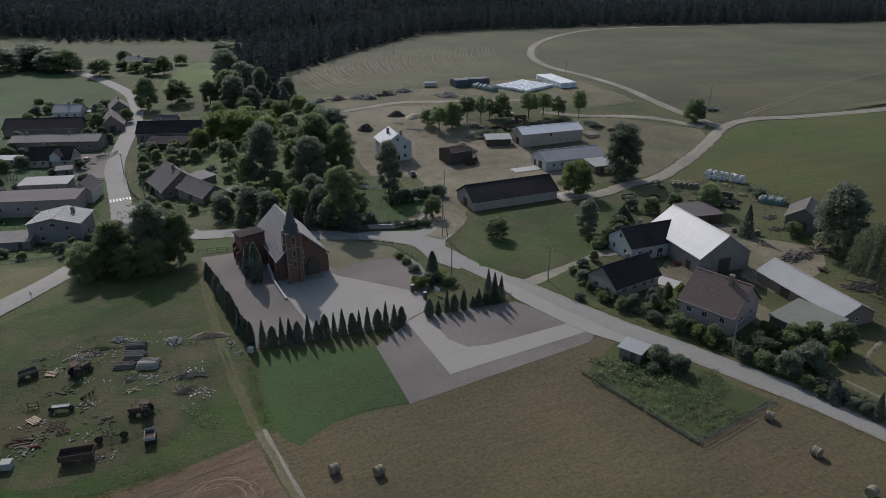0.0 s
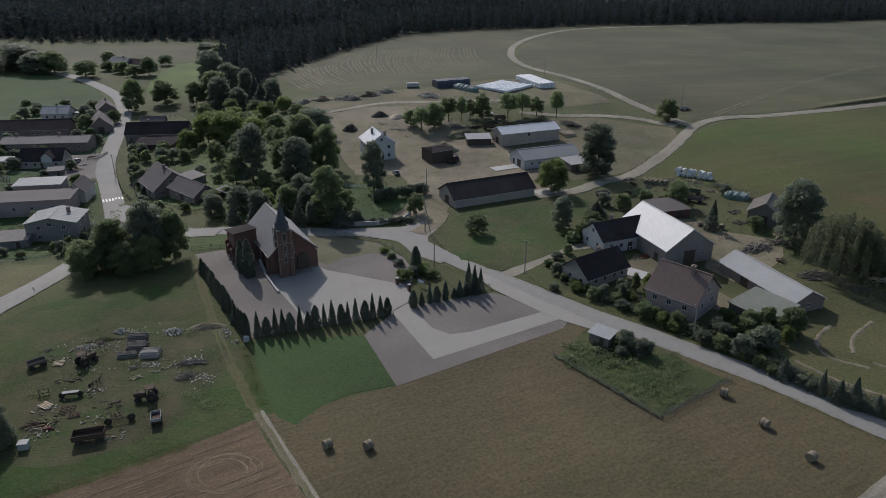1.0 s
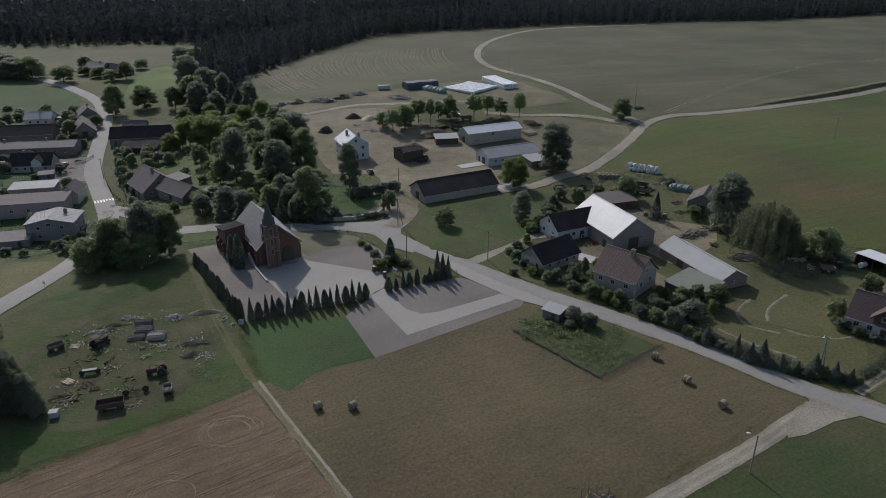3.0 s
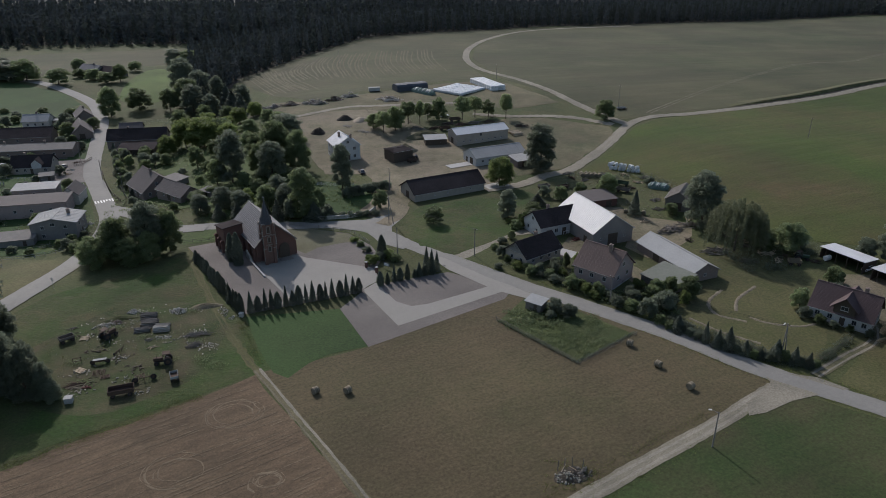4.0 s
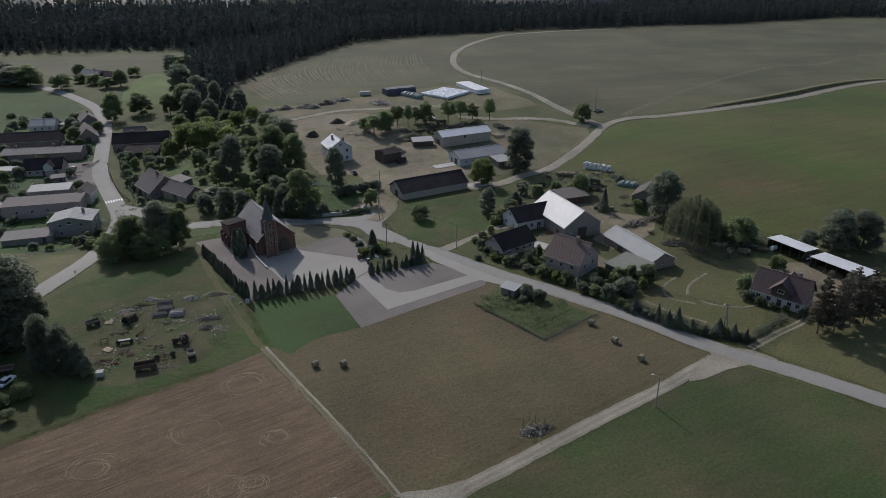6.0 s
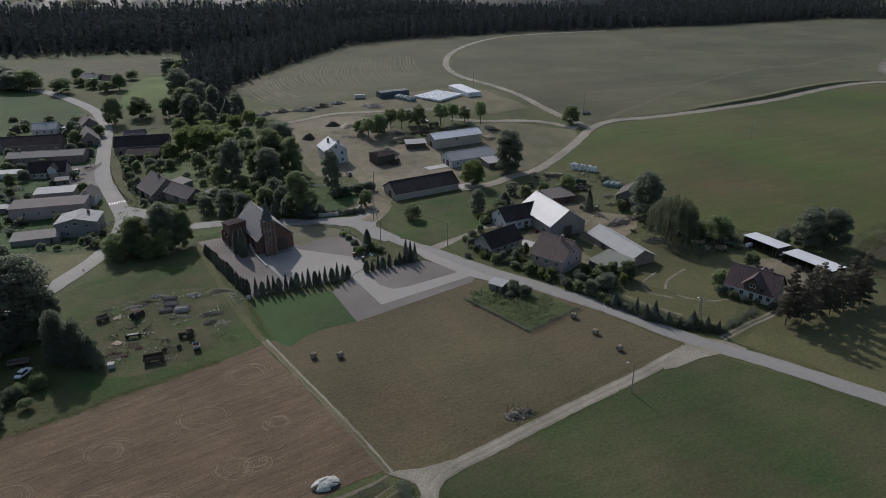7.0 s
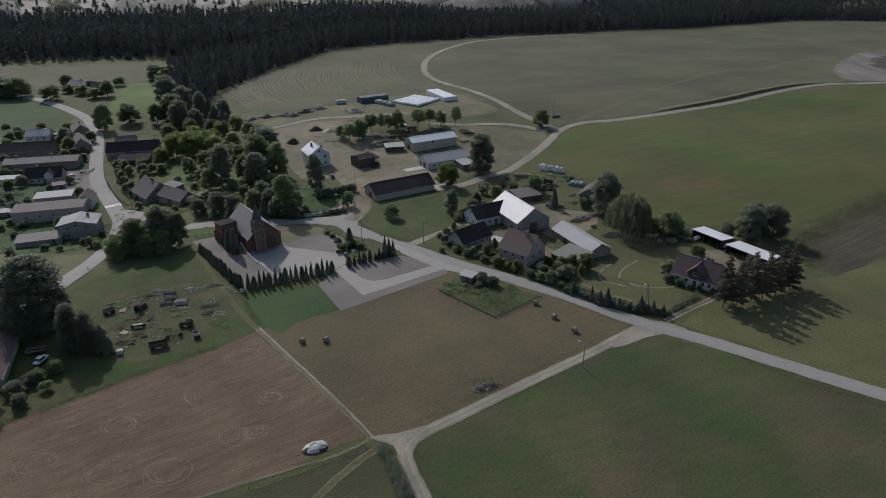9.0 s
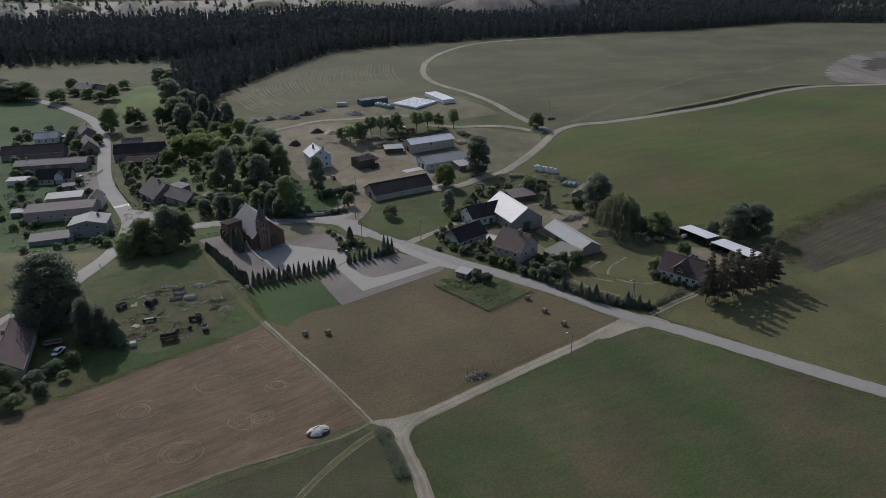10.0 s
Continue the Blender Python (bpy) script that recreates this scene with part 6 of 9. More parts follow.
for i in range(17):
    t = i / 16
    tree(("thuja1", "spiky", "thuja2", "spiky")[rs.randrange(4)], -53.6 + 18 * t + rs.uniform(-0.25, 0.25), 140.2 - 31.2 * t + rs.uniform(-0.25, 0.25), rs.uniform(2.8, 4.4) + 1.3 * t, rs.uniform(0.75, 1.0), "clipped evergreen in the churchyard row", "thuja", "churchyard evergreens")
trees(("thuja2", "thuja1", "thuja3", "thuja2"), [(-3.2, 121, 4.0, 0.95), (-1.4, 121.8, 3.2, 0.65), (0.3, 122.9, 4.9, 0.65), (1.8, 123.5, 3.7, 0.95), (3.7, 124.1, 4.3, 0.7), (5.6, 125.2, 2.4, 0.7), (6.8, 125.6, 4.0, 1.0), (8.2, 126.1, 2.6, 0.8), (10.4, 126.8, 2.8, 0.9)], "clipped evergreen by the car park", "thuja", "car park evergreens")
trees(("spruce1", "thuja3"), [(8.8, 127.4, 7.6, 1.3), (10.2, 128, 6.4, 1.1), (11.6, 128.6, 5.6, 1.0)], "tall dark evergreen by the car park", "thuja", "car park evergreens")


# ---- forest ----
def forest(name, poly, spacing, hmin, hmax, r, seed, mats, label, quads=70, size=1.0, floor=False):
    if floor:
        field(name + "_floor", poly, M["litter"], 0.2, "dark needle litter under the trees", "forest floor", ragged=1.4, cell=22.0)
    rng = np.random.default_rng(seed)
    poly = np.array(poly, float)
    lo, hi = poly.min(0), poly.max(0)
    gx, gy = np.meshgrid(np.arange(lo[0], hi[0], spacing), np.arange(lo[1], hi[1], spacing))
    p = np.stack([gx.ravel(), gy.ravel()], 1) + rng.uniform(-0.45, 0.45, (gx.size, 2)) * spacing
    inside = np.zeros(len(p), bool)
    n = len(poly)
    for i in range(n):
        a, b = poly[i], poly[(i + 1) % n]
        c = (a[1] > p[:, 1]) != (b[1] > p[:, 1])
        xs = a[0] + (p[:, 1] - a[1]) * (b[0] - a[0]) / (b[1] - a[1] + 1e-9)
        inside ^= c & (p[:, 0] < xs)
    p = p[inside]
    m = len(p)
    h = rng.uniform(hmin * 0.92, hmax * 1.1, m) * (1 + 0.12 * np.sin(p[:, 0] * 0.05) * np.cos(p[:, 1] * 0.06))
    rad = r * rng.uniform(0.75, 1.25, m)
    z0 = height(p[:, 0], p[:, 1])
    z = rng.random((m, quads)) ** 1.15
    prof = np.where(z < 0.18, 0.55 + 2.4 * z, (1 - (z - 0.18) / 0.82).clip(0, 1) ** 0.95)
    a = rng.uniform(0, 6.283, (m, quads))
    # large hidden leaves near each stem, added to block light and even the dark
    core = np.zeros((m, quads), bool)
    core[:, :max(6, quads // 8)] = True
    rr = rad[:, None] * prof * np.where(core, rng.uniform(0.1, 0.5, (m, quads)), rng.uniform(0.6, 1.1, (m, quads)))
    big = size * np.where(core, 1.9, 1.0)
    pts = np.stack([p[:, 0:1] + rr * np.cos(a), p[:, 1:2] + rr * np.sin(a), z0[:, None] + h[:, None] * (0.06 + 0.96 * z)], -1)
    nrm = np.stack([np.cos(a), np.sin(a), np.full_like(a, 0.4)], -1)
    k = len(mats)
    for j in range(k):
        sel = np.arange(m) % k == j
        me = leaves(rng, pts[sel].reshape(-1, 3), nrm[sel].reshape(-1, 3), big[sel].reshape(-1, 1), mats[j], name)
        o = tagged(new(name, me), label, "forest", kind="stuff")
    bm_v, bm_f = [], []
    for i in range(m):
        b = len(bm_v)
        for q in range(4):
            t = q * 1.5708
            bm_v.append((p[i, 0] + 0.2 * math.cos(t), p[i, 1] + 0.2 * math.sin(t), z0[i] - 0.3))
        bm_v.append((p[i, 0], p[i, 1], z0[i] + h[i] * 0.8))
        bm_f += [(b, b + 1, b + 4), (b + 1, b + 2, b + 4), (b + 2, b + 3, b + 4), (b + 3, b, b + 4)]
    o = tagged(new(name + "_trunks", mesh_from(name, bm_v, bm_f, M["bark"])), "bare trunks of the forest", "forest", kind="stuff")
    return m


forest("pine_wood", [(-101, 345), (-93, 432), (-58, 496), (-14, 568), (40, 597), (75, 607), (160, 634), (222, 639), (290, 656), (354, 661), (465, 697), (600, 760), (600, 860), (300, 720), (160, 690), (20, 680), (-90, 620), (-150, 520), (-130, 440), (-112, 380)], 5.2, 12, 16, 2.5, 3, [M["forest"], M["forestgreen"]], "dense young pine wood behind the fields", 84, 0.78, True)
forest("east_wood", [(470, 702), (482, 724), (552, 712), (640, 686), (760, 692), (760, 780), (600, 762)], 5.6, 12, 16, 2.6, 13, [M["forest"], M["forestgreen"]], "dark pine wood at the far field's end", 70, 0.85, True)
forest("far_forest", [(-420, 604), (-317, 600), (-220, 604), (-150, 600), (-90, 625), (20, 685), (110, 700), (60, 800), (-40, 860), (-330, 850), (-700, 820), (-700, 600)], 7.0, 17, 23, 3.4, 4, [M["forest"], M["forestgreen"], M["forest"]], "tall dark mixed forest across the valley", 64, 1.3, True)
forest("east_forest", [(290, 780), (330, 735), (420, 790), (620, 880), (900, 900), (900, 1300), (250, 1300), (300, 900)], 15.0, 15, 20, 6.0, 6, [M["forest"]], "dark forest on the far ridge", 60, 1.8)
forest("ridge_forest", [(110, 705), (290, 745), (270, 775), (130, 800), (70, 850), (70, 790)], 6.5, 12, 16, 3.2, 7, [M["forest"]], "dark trees before the sandy slope", 84, 0.85, True)
forest("quarry_forest", [(-900, 1320), (900, 1320), (900, 1700), (-900, 1700)], 22.0, 18, 24, 9, 8, [M["forest"]], "distant forest beyond the quarry", 40, 3.4)
forest("valley_bushes", [(-310, 572), (-250, 578), (-200, 584), (-170, 590), (-170, 596), (-260, 594), (-330, 590)], 9.0, 6, 10, 3.5, 9, [M["forestgreen"]], "bushes along the valley field", 50, 0.9)


# ---- loose things ----
def bale(x, y, ang, mat="straw", z=None, group="hay bales in the field", label="round straw bale lying on the mown field", r=0.72, L=1.3):
    e = thing("round_bale", x, y, ang, label, "bale", group, z=z)
    bm = bmesh.new()
    rod(bm, (-L / 2, 0, r), (L / 2, 0, r), r, r, 18)
    es = [ed for ed in bm.edges if abs(ed.verts[0].co.x - ed.verts[1].co.x) < 0.01]
    bmesh.ops.bevel(bm, geom=es, offset=0.09, segments=2, affect="EDGES")
    part("roll", bm, M[mat], e)
    bm = bmesh.new()
    for s in (-1, 1):
        rod(bm, (s * L * 0.28 - 0.03, 0, r), (s * L * 0.28 + 0.03, 0, r), r + 0.012, r + 0.012, 18)
    part("twine", bm, M["timber"], e)
    return e


for x, y, a in ((-15.4, 75.9, 35), (-9.2, 75.6, 42), (50.4, 88.4, 150), (53.6, 80, 125), (57.1, 72, 35)):
    bale(x, y, a)


def wheel(parent, x, y, r, w):
    t = part("wheel", rod(bmesh.new(), (x, y - w / 2, r), (x, y + w / 2, r), r, r, 16), M["black"], parent)
    part("rim", rod(bmesh.new(), (x, y - w / 2 - 0.02, r), (x, y + w / 2 + 0.02, r), r * 0.55, r * 0.55, 12), M["rust"], t)


def wagon(x, y, ang, L, W, H, mat, label, z=None):
    e = thing("farm_wagon", x, y, ang, label, "wagon")
    part("bed", box((0, 0, 0.85), (L, W, 0.12)), M["rust"], e)
    for s in (-1, 1):
        bm = box((0, s * (W / 2 - 0.03), 0.9 + H / 2), (L, 0.06, H))
        for k in range(5):
            bx(bm, (-L / 2 + (k + 0.5) * L / 5, s * W / 2, 0.9 + H / 2), (0.07, 0.06, H))
        part("side_board", bm, M[mat], e)
        part("end_board", box((s * (L / 2 - 0.03), 0, 0.9 + H / 2), (0.06, W - 0.1, H * 0.95)), M[mat], e)
        for q in (-1, 1):
            wheel(e, q * L * 0.33, s * W * 0.42, 0.42, 0.26)
    part("drawbar", rod(bmesh.new(), (L / 2, 0, 0.6), (L / 2 + 1.4, 0, 0.45), 0.05), M["rust"], e)
    return e


def tractor(x, y, ang, mat, label):
    e = thing("tractor", x, y, ang, label, "tractor")
    part("hood", box((1.1, 0, 1.15), (1.9, 0.8, 0.75), bevel=0.12), M[mat], e)
    part("chassis", box((0.3, 0, 0.75), (3.2, 0.5, 0.4)), M["black"], e)
    cab = bmesh.new()
    bx(cab, (-0.6, 0, 2.42), (1.5, 1.45, 0.1), bevel=0.04)
    for sx in (-1, 1):
        for sy in (-1, 1):
            rod(cab, (-0.6 + sx * 0.65, sy * 0.62, 1.1), (-0.6 + sx * 0.6, sy * 0.62, 2.4), 0.05, seg=6)
    part("cab", cab, M["rust"], e)
    part("seat", box((-0.7, 0, 1.35), (0.5, 0.5, 0.4), bevel=0.06), M["black"], e)
    part("exhaust", rod(bmesh.new(), (1.3, 0.2, 1.5), (1.3, 0.2, 2.3), 0.05), M["rust"], e)
    for s in (-1, 1):
        wheel(e, -0.8, s * 0.8, 0.78, 0.42)
        wheel(e, 1.5, s * 0.7, 0.45, 0.28)
        part("mudguard", box((-0.8, s * 0.8, 1.62), (1.2, 0.46, 0.08), bevel=0.03), M[mat], e)
    return e


def car(x, y, ang, mat, label):
    e = thing("car", x, y, ang, label, "car")
    bm = box((0, 0, 0.62), (4.2, 1.7, 0.62), bevel=0.16)
    part("body", bm, M[mat], e)
    bm = box((-0.2, 0, 1.15), (2.3, 1.5, 0.6), bevel=0.05)
    for v in bm.verts:
        if v.co.z > 1.2:
            v.co.x = -0.2 + (v.co.x + 0.2) * 0.68
            v.co.y *= 0.86
    part("cabin", bm, M["glass"], e)
    part("roof", box((-0.2, 0, 1.46), (1.5, 1.3, 0.06), bevel=0.02), M[mat], e)
    for s in (-1, 1):
        for q in (-1, 1):
            wheel(e, q * 1.3, s * 0.76, 0.31, 0.2)
        part("headlight", box((2.08, s * 0.6, 0.68), (0.1, 0.3, 0.16)), M["foil"], e)
        part("tail_light", box((-2.08, s * 0.62, 0.72), (0.1, 0.25, 0.16)), M["redpaint"], e)
    return e


LOGS = {}


def log_mesh(r, L):
    key = (round(r, 2), round(L, 1))
    if key not in LOGS:
        me = bpy.data.meshes.new("log")
        bm = rod(bmesh.new(), (-L / 2, 0, 0), (L / 2, 0, 0), r, r * 0.85, 7)
        bm.to_mesh(me)
        bm.free()
        me.materials.append(M["log"])
        LOGS[key] = me
    return LOGS[key]


def log_pile(x, y, ang, L, width, rows, r, label, messy=4.0, mat=None, name="log_pile", piece="log"):
    e = thing(name, x, y, ang, label, name.replace("_", " "))
    rr = random.Random(int(abs(x * 31 + y)))
    for row in range(rows):
        k = max(1, int(width / (2.5 * r)) - row)
        for i in range(k):
            o = part(piece, log_mesh(r, L), None, e)
            if mat:
                o.data = mat_variant(o.data, mat)
            o.matrix_local = pose(rr.uniform(-0.25, 0.25), (i - (k - 1) / 2) * 2.5 * r, r * (1 + 1.75 * row), rr.uniform(-2, 2), rr.uniform(-2, 2), rr.uniform(-messy, messy))
    return e


VARIANT = {}


def mat_variant(me, mat):
    key = (me.name, mat)
    if key not in VARIANT:
        c = me.copy()
        c.materials.clear()
        c.materials.append(M[mat])
        VARIANT[key] = c
    return VARIANT[key]


ROCKS = []
rk = random.Random(3)
for _i in range(6):
    bm = bmesh.new()
    bmesh.ops.create_icosphere(bm, subdivisions=1, radius=1.0)
    for v in bm.verts:
        v.co *= rk.uniform(0.7, 1.2)
        v.co.z *= 0.7
    me = bpy.data.meshes.new("stone")
    bm.to_mesh(me)
    bm.free()
    me.materials.append(M["stone"])
    ROCKS.append(me)


def heap(name, x, y, rx, ry, n, size, label, mat=None, category="", tall=0.6, piece="stone", ang=0.0):
    """A loose heap of stones or lumps, each its own piece."""
    e = thing(name, x, y, ang, label, category or name.replace("_", " "))
    rr = random.Random(int(abs(x * 17 + y * 5)))
    for i in range(n):
        a, q = rr.uniform(0, 6.283), rr.random() ** 0.7
        s = size * rr.uniform(0.45, 1.25)
        me = ROCKS[rr.randrange(6)]
        o = part(piece, mat_variant(me, mat) if mat else me, None, e)
        o.matrix_local = Matrix.LocRotScale((rx * q * math.cos(a), ry * q * math.sin(a), tall * (1 - q) * rr.uniform(0.4, 1.0) + s * 0.25), Euler((rr.uniform(0, 6), rr.uniform(0, 6), rr.uniform(0, 6))), (s, s * rr.uniform(0.6, 1), s))
    return e


def brush(name, x, y, rx, ry, n, L, label, mat="log", category="", tall=0.8, r=0.06, piece="branch", ang=0.0):
    """A tangle of poles, boards or branches."""
    e = thing(name, x, y, ang, label, category or name.replace("_", " "))
    rr = random.Random(int(abs(x * 13 + y * 3)))
    for i in range(n):
        a, q = rr.uniform(0, 6.283), rr.random() ** 0.6
        me = log_mesh(r, L)
        o = part(piece, mat_variant(me, mat) if mat != "log" else me, None, e)
        s = rr.uniform(0.5, 1.1)
        o.matrix_local = Matrix.LocRotScale((rx * q * math.cos(a), ry * q * math.sin(a), 0.1 + tall * (1 - q) * rr.random()), Euler((0, rr.uniform(-0.25, 0.25), rr.gauss(0, 0.7))), (s, 1, 1))
    return e


def mound(name, x, y, rx, ry, h, mat, label, ang=0.0, rough=0.25, seed=1, power=1.3):
    n, k = 28, 8
    rr = random.Random(seed)
    verts, faces = [(0, 0, h)], []
    for j in range(1, k + 1):
        q = j / k
        for i in range(n):
            a = 6.283 * i / n
            w = 1 + 0.1 * math.sin(3 * a + seed)
            z = h * max(0.0, math.cos(q * 1.5707)) ** power * (1 + rr.uniform(-rough, rough)) - (0.3 if j == k else 0)
            verts.append((rx * q * w * math.cos(a), ry * q * w * math.sin(a), z))
    faces += [(0, 1 + i, 1 + (i + 1) % n) for i in range(n)]
    for j in range(k - 1):
        faces += [(1 + j * n + i, 1 + (j + 1) * n + i, 1 + (j + 1) * n + (i + 1) % n, 1 + j * n + (i + 1) % n) for i in range(n)]
    o = new(name, mesh_from(name, verts, faces, M[mat], True))
    o.matrix_world = pose(x, y, gz(x, y), 0, 0, ang)
    return tagged(o, label, name.replace("_", " "))


def utility_pole(x, y, h, label, arms=1, ang=0.0, aframe=False, lamp=False):
    e = thing("utility_pole", x, y, ang, label, "pole", "utility poles")
    part("shaft", rod(bmesh.new(), (0, 0, -0.4), (0, 0, h), 0.14, 0.1, 10), M["pole"], e)
    if aframe:
        part("brace", rod(bmesh.new(), (1.6, 0, -0.4), (0.1, 0, h * 0.86), 0.12, 0.1, 8), M["pole"], e)
        part("cross_tie", rod(bmesh.new(), (0, 0, h * 0.4), (0.95, 0, h * 0.4), 0.06, seg=6), M["pole"], e)
    for k in range(arms):
        z = h - 0.3 - 0.6 * k
        arm = part("crossarm", box((0, 0, z), (0.1, 1.5, 0.1)), M["darkwood"], e)
        for q in (-0.65, 0, 0.65):
            part("insulator", rod(bmesh.new(), (0, q, z + 0.05), (0, q, z + 0.25), 0.05, 0.03, 7), M["white"], arm)
    if lamp:
        part("lamp_arm", rod(bmesh.new(), (0, 0, h - 0.2), (-1.2, 0, h + 0.3), 0.035, seg=6), M["metalold"], e)
        head = part("lamp_head", box((-1.45, 0, h + 0.3), (0.6, 0.26, 0.14), bevel=0.04), M["white"], e)
    return e


def wires(a, b, za, zb, label="thin overhead wires sagging between poles"):
    e = thing("overhead_wire", 0, 0, 0, label, "wire", "overhead wires", z=0)
    A, B = Vector((a[0], a[1], gz(*a) + za)), Vector((b[0], b[1], gz(*b) + zb))
    d = (B - A).normalized()
    side = Vector((-d.y, d.x, 0))
    for q in (-0.6, 0, 0.6):
        bm = bmesh.new()
        prev = None
        for i in range(13):
            t = i / 12
            p = A.lerp(B, t) + side * q - Vector((0, 0, 4 * 0.9 * t * (1 - t)))
            ring = [bm.verts.new(p + side * 0.016 * math.cos(k * 2.094) + Vector((0, 0, 0.016 * math.sin(k * 2.094)))) for k in range(3)]
            if prev:
                for k in range(3):
                    bm.faces.new((prev[k], prev[(k + 1) % 3], ring[(k + 1) % 3], ring[k]))
            prev = ring
        part("strand", bm, M["black"], e)


POLES = [(22.6, 137.4, 8.2), (-0.8, 163, 8.8), (1.4, 139.5, 8.0), (81.3, 82.8, 7.4), (-0.4, 193, 8.5)]
utility_pole(22.6, 137.4, 8.2, "weathered wooden pole beside the lane", 1, 40)
utility_pole(-0.8, 163, 8.8, "braced wooden pole at the junction", 2, -20, True)
utility_pole(1.4, 139.5, 8.0, "slim pole by the churchyard gate", 0)
utility_pole(81.3, 82.8, 7.4, "braced concrete pole in the garden corner", 1, 30, True, True)
utility_pole(-0.4, 193, 8.5, "wooden pole beside the farm lane", 1, 10)
utility_pole(112, 295.6, 11, "tall pole beside the lone tree", 1)
utility_pole(62.9, 370.5, 8.5, "wooden pole on the hill track", 1)
utility_pole(174, 235, 8.5, "lone pole in the green field", 1)
utility_pole(-32, 440, 8.5, "lone pole in the hay field", 1)
utility_pole(54.1, 55.2, 7.3, "slim street lamp beside the dirt road", 0, -15, False, True)
utility_pole(-158, 372, 8.5, "braced wooden pole at the road bend", 1, 30, True)
utility_pole(-222, 432, 8.5, "wooden pole beside the village road", 1, 30, True)
utility_pole(-112, 232, 8.0, "wooden pole on the village street", 1, 60)
utility_pole(-132, 262, 8.0, "wooden pole on the village street", 1, 60)
utility_pole(-98, 214, 8.0, "wooden pole on the village street", 1, 60)
wires((22.6, 137.4), (-0.8, 163), 7.9, 8.4)
wires((-0.8, 163), (-0.4, 193), 8.4, 8.2)
wires((22.6, 137.4), (52, 108), 7.9, 6.5)
utility_pole(52, 108, 7.0, "wooden pole by the tiled house", 1, 40)
wires((52, 108), (81.3, 82.8), 6.5, 7.1)
wires((-112, 232), (-98, 214), 7.7, 7.7)
wires((-112, 232), (-132, 262), 7.7, 7.7)

# road sign by the village road
e = thing("road_sign", -85, 126.2, -30, "round road sign on a thin post", "sign")
part("post", rod(bmesh.new(), (0, 0, -0.2), (0, 0, 2.6), 0.035), M["metalold"], e)
part("disc", rod(bmesh.new(), (0, -0.02, 2.5), (0, 0.02, 2.5), 0.38, seg=20), M["white"], e)
part("disc_rim", rod(bmesh.new(), (0, -0.015, 2.5), (0, 0.015, 2.5), 0.43, seg=20), M["redpaint"], e)

# zebra crossing
e = thing("zebra_crossing", -102.3, 206.3, 118, "white zebra stripes on the village street", "crossing", kind="structure", z=gz(-102.3, 206.3) + 0.29)
for i in range(7):
    o = part("stripe", box((0, (i - 3) * 0.95, 0), (2.8, 0.5, 0.02)), M["white"], e)

# scrap meadow
def litter(name, spots, n, mat, label, seed, long=0.6):
    """Small boards and scraps strewn flat over the grass round a few spots."""
    rr = random.Random(seed)
    verts, faces = [], []
    for x, y, r in spots:
        for _ in range(n):
            px, py = x + rr.gauss(0, r), y + rr.gauss(0, r * 0.7)
            L, w, t = rr.uniform(0.08, long), rr.uniform(0.04, 0.12), rr.uniform(0.05, 0.18)
            m = Matrix.LocRotScale((px, py, gz(px, py) + 0.06 + t / 2), Euler((rr.uniform(-0.3, 0.3), rr.uniform(-0.3, 0.3), rr.uniform(0, 6.28))), None)
            b = len(verts)
            verts += [tuple(m @ Vector((sx * L, sy * w, sz * t))) for sz in (-0.5, 0.5) for sx, sy in ((-1, -1), (1, -1), (1, 1), (-1, 1))]
            faces += [(b + 4, b + 5, b + 6, b + 7), (b, b + 1, b + 5, b + 4), (b + 1, b + 2, b + 6, b + 5), (b + 2, b + 3, b + 7, b + 6), (b + 3, b, b + 4, b + 7)]
    return tagged(new(name, mesh_from(name, verts, faces, M[mat])), label, "scrap", kind="stuff")


litter("board_litter", [(-64.7, 106.4, 2.2), (-58.6, 106.4, 1.5), (-46, 97.5, 2), (-63.4, 86.4, 1.4), (-53.6, 83.4, 1.2), (-49.2, 78.6, 0.9), (-61.2, 80, 1.2), (-61.8, 98, 1.6), (-51, 99.4, 1.6), (-56.8, 91, 1.2)], 15, "weatherboard", "broken pale boards and scraps lying in the grass", 31, 0.4)
litter("stone_litter", [(-65.4, 105.6, 2.0), (-52.2, 111.6, 1.8), (-44, 101, 1.6), (-40.5, 94.2, 1.3), (-57.4, 111, 1.4), (-66.6, 100.6, 1.2)], 20, "stone", "pale stones and mortar lumps in the grass", 32, 0.17)
litter("iron_litter", [(-69, 100.6, 1.4), (-57.6, 90.6, 1.5), (-62.8, 95, 1.5), (-53, 87, 1.4), (-50.6, 103, 1.8), (-60, 83.4, 1.6)], 16, "darkwood", "dark scraps of iron and wood in the grass", 33, 0.5)
tractor(-47.3, 88.8, 190, "rust", "old rusty tractor standing in the meadow")
tractor(-62.5, 100, 60, "rust", "stripped old tractor in the scrap meadow")
wagon(-52.3, 78.2, 15, 4.6, 2.0, 0.8, "rust", "rusty dark tipper wagon in the meadow")
wagon(-43.6, 82.6, -72, 2.4, 1.5, 0.55, "metalold", "small cart with pale rim")
wagon(-70.8, 99, 40, 3.0, 1.6, 0.5, "planks", "broken wooden cart in the grass")
e = thing("crate", -61.4, 76.5, 10, "pale metal crate on the grass", "crate")
part("box", box((0, 0, 0.55), (1.4, 1.2, 1.1), bevel=0.05), M["metalold"], e)
part("lid", box((0, 0, 1.14), (1.5, 1.3, 0.08)), M["concrete"], e)
log_pile(-55.2, 105.2, 8, 3.4, 3.4, 4, 0.15, "stack of dark grey poles in the meadow", 5, "planks")
log_pile(-56.4, 108.6, 10, 3.4, 2.8, 4, 0.15, "stack of dark weathered poles", 5, "planks")
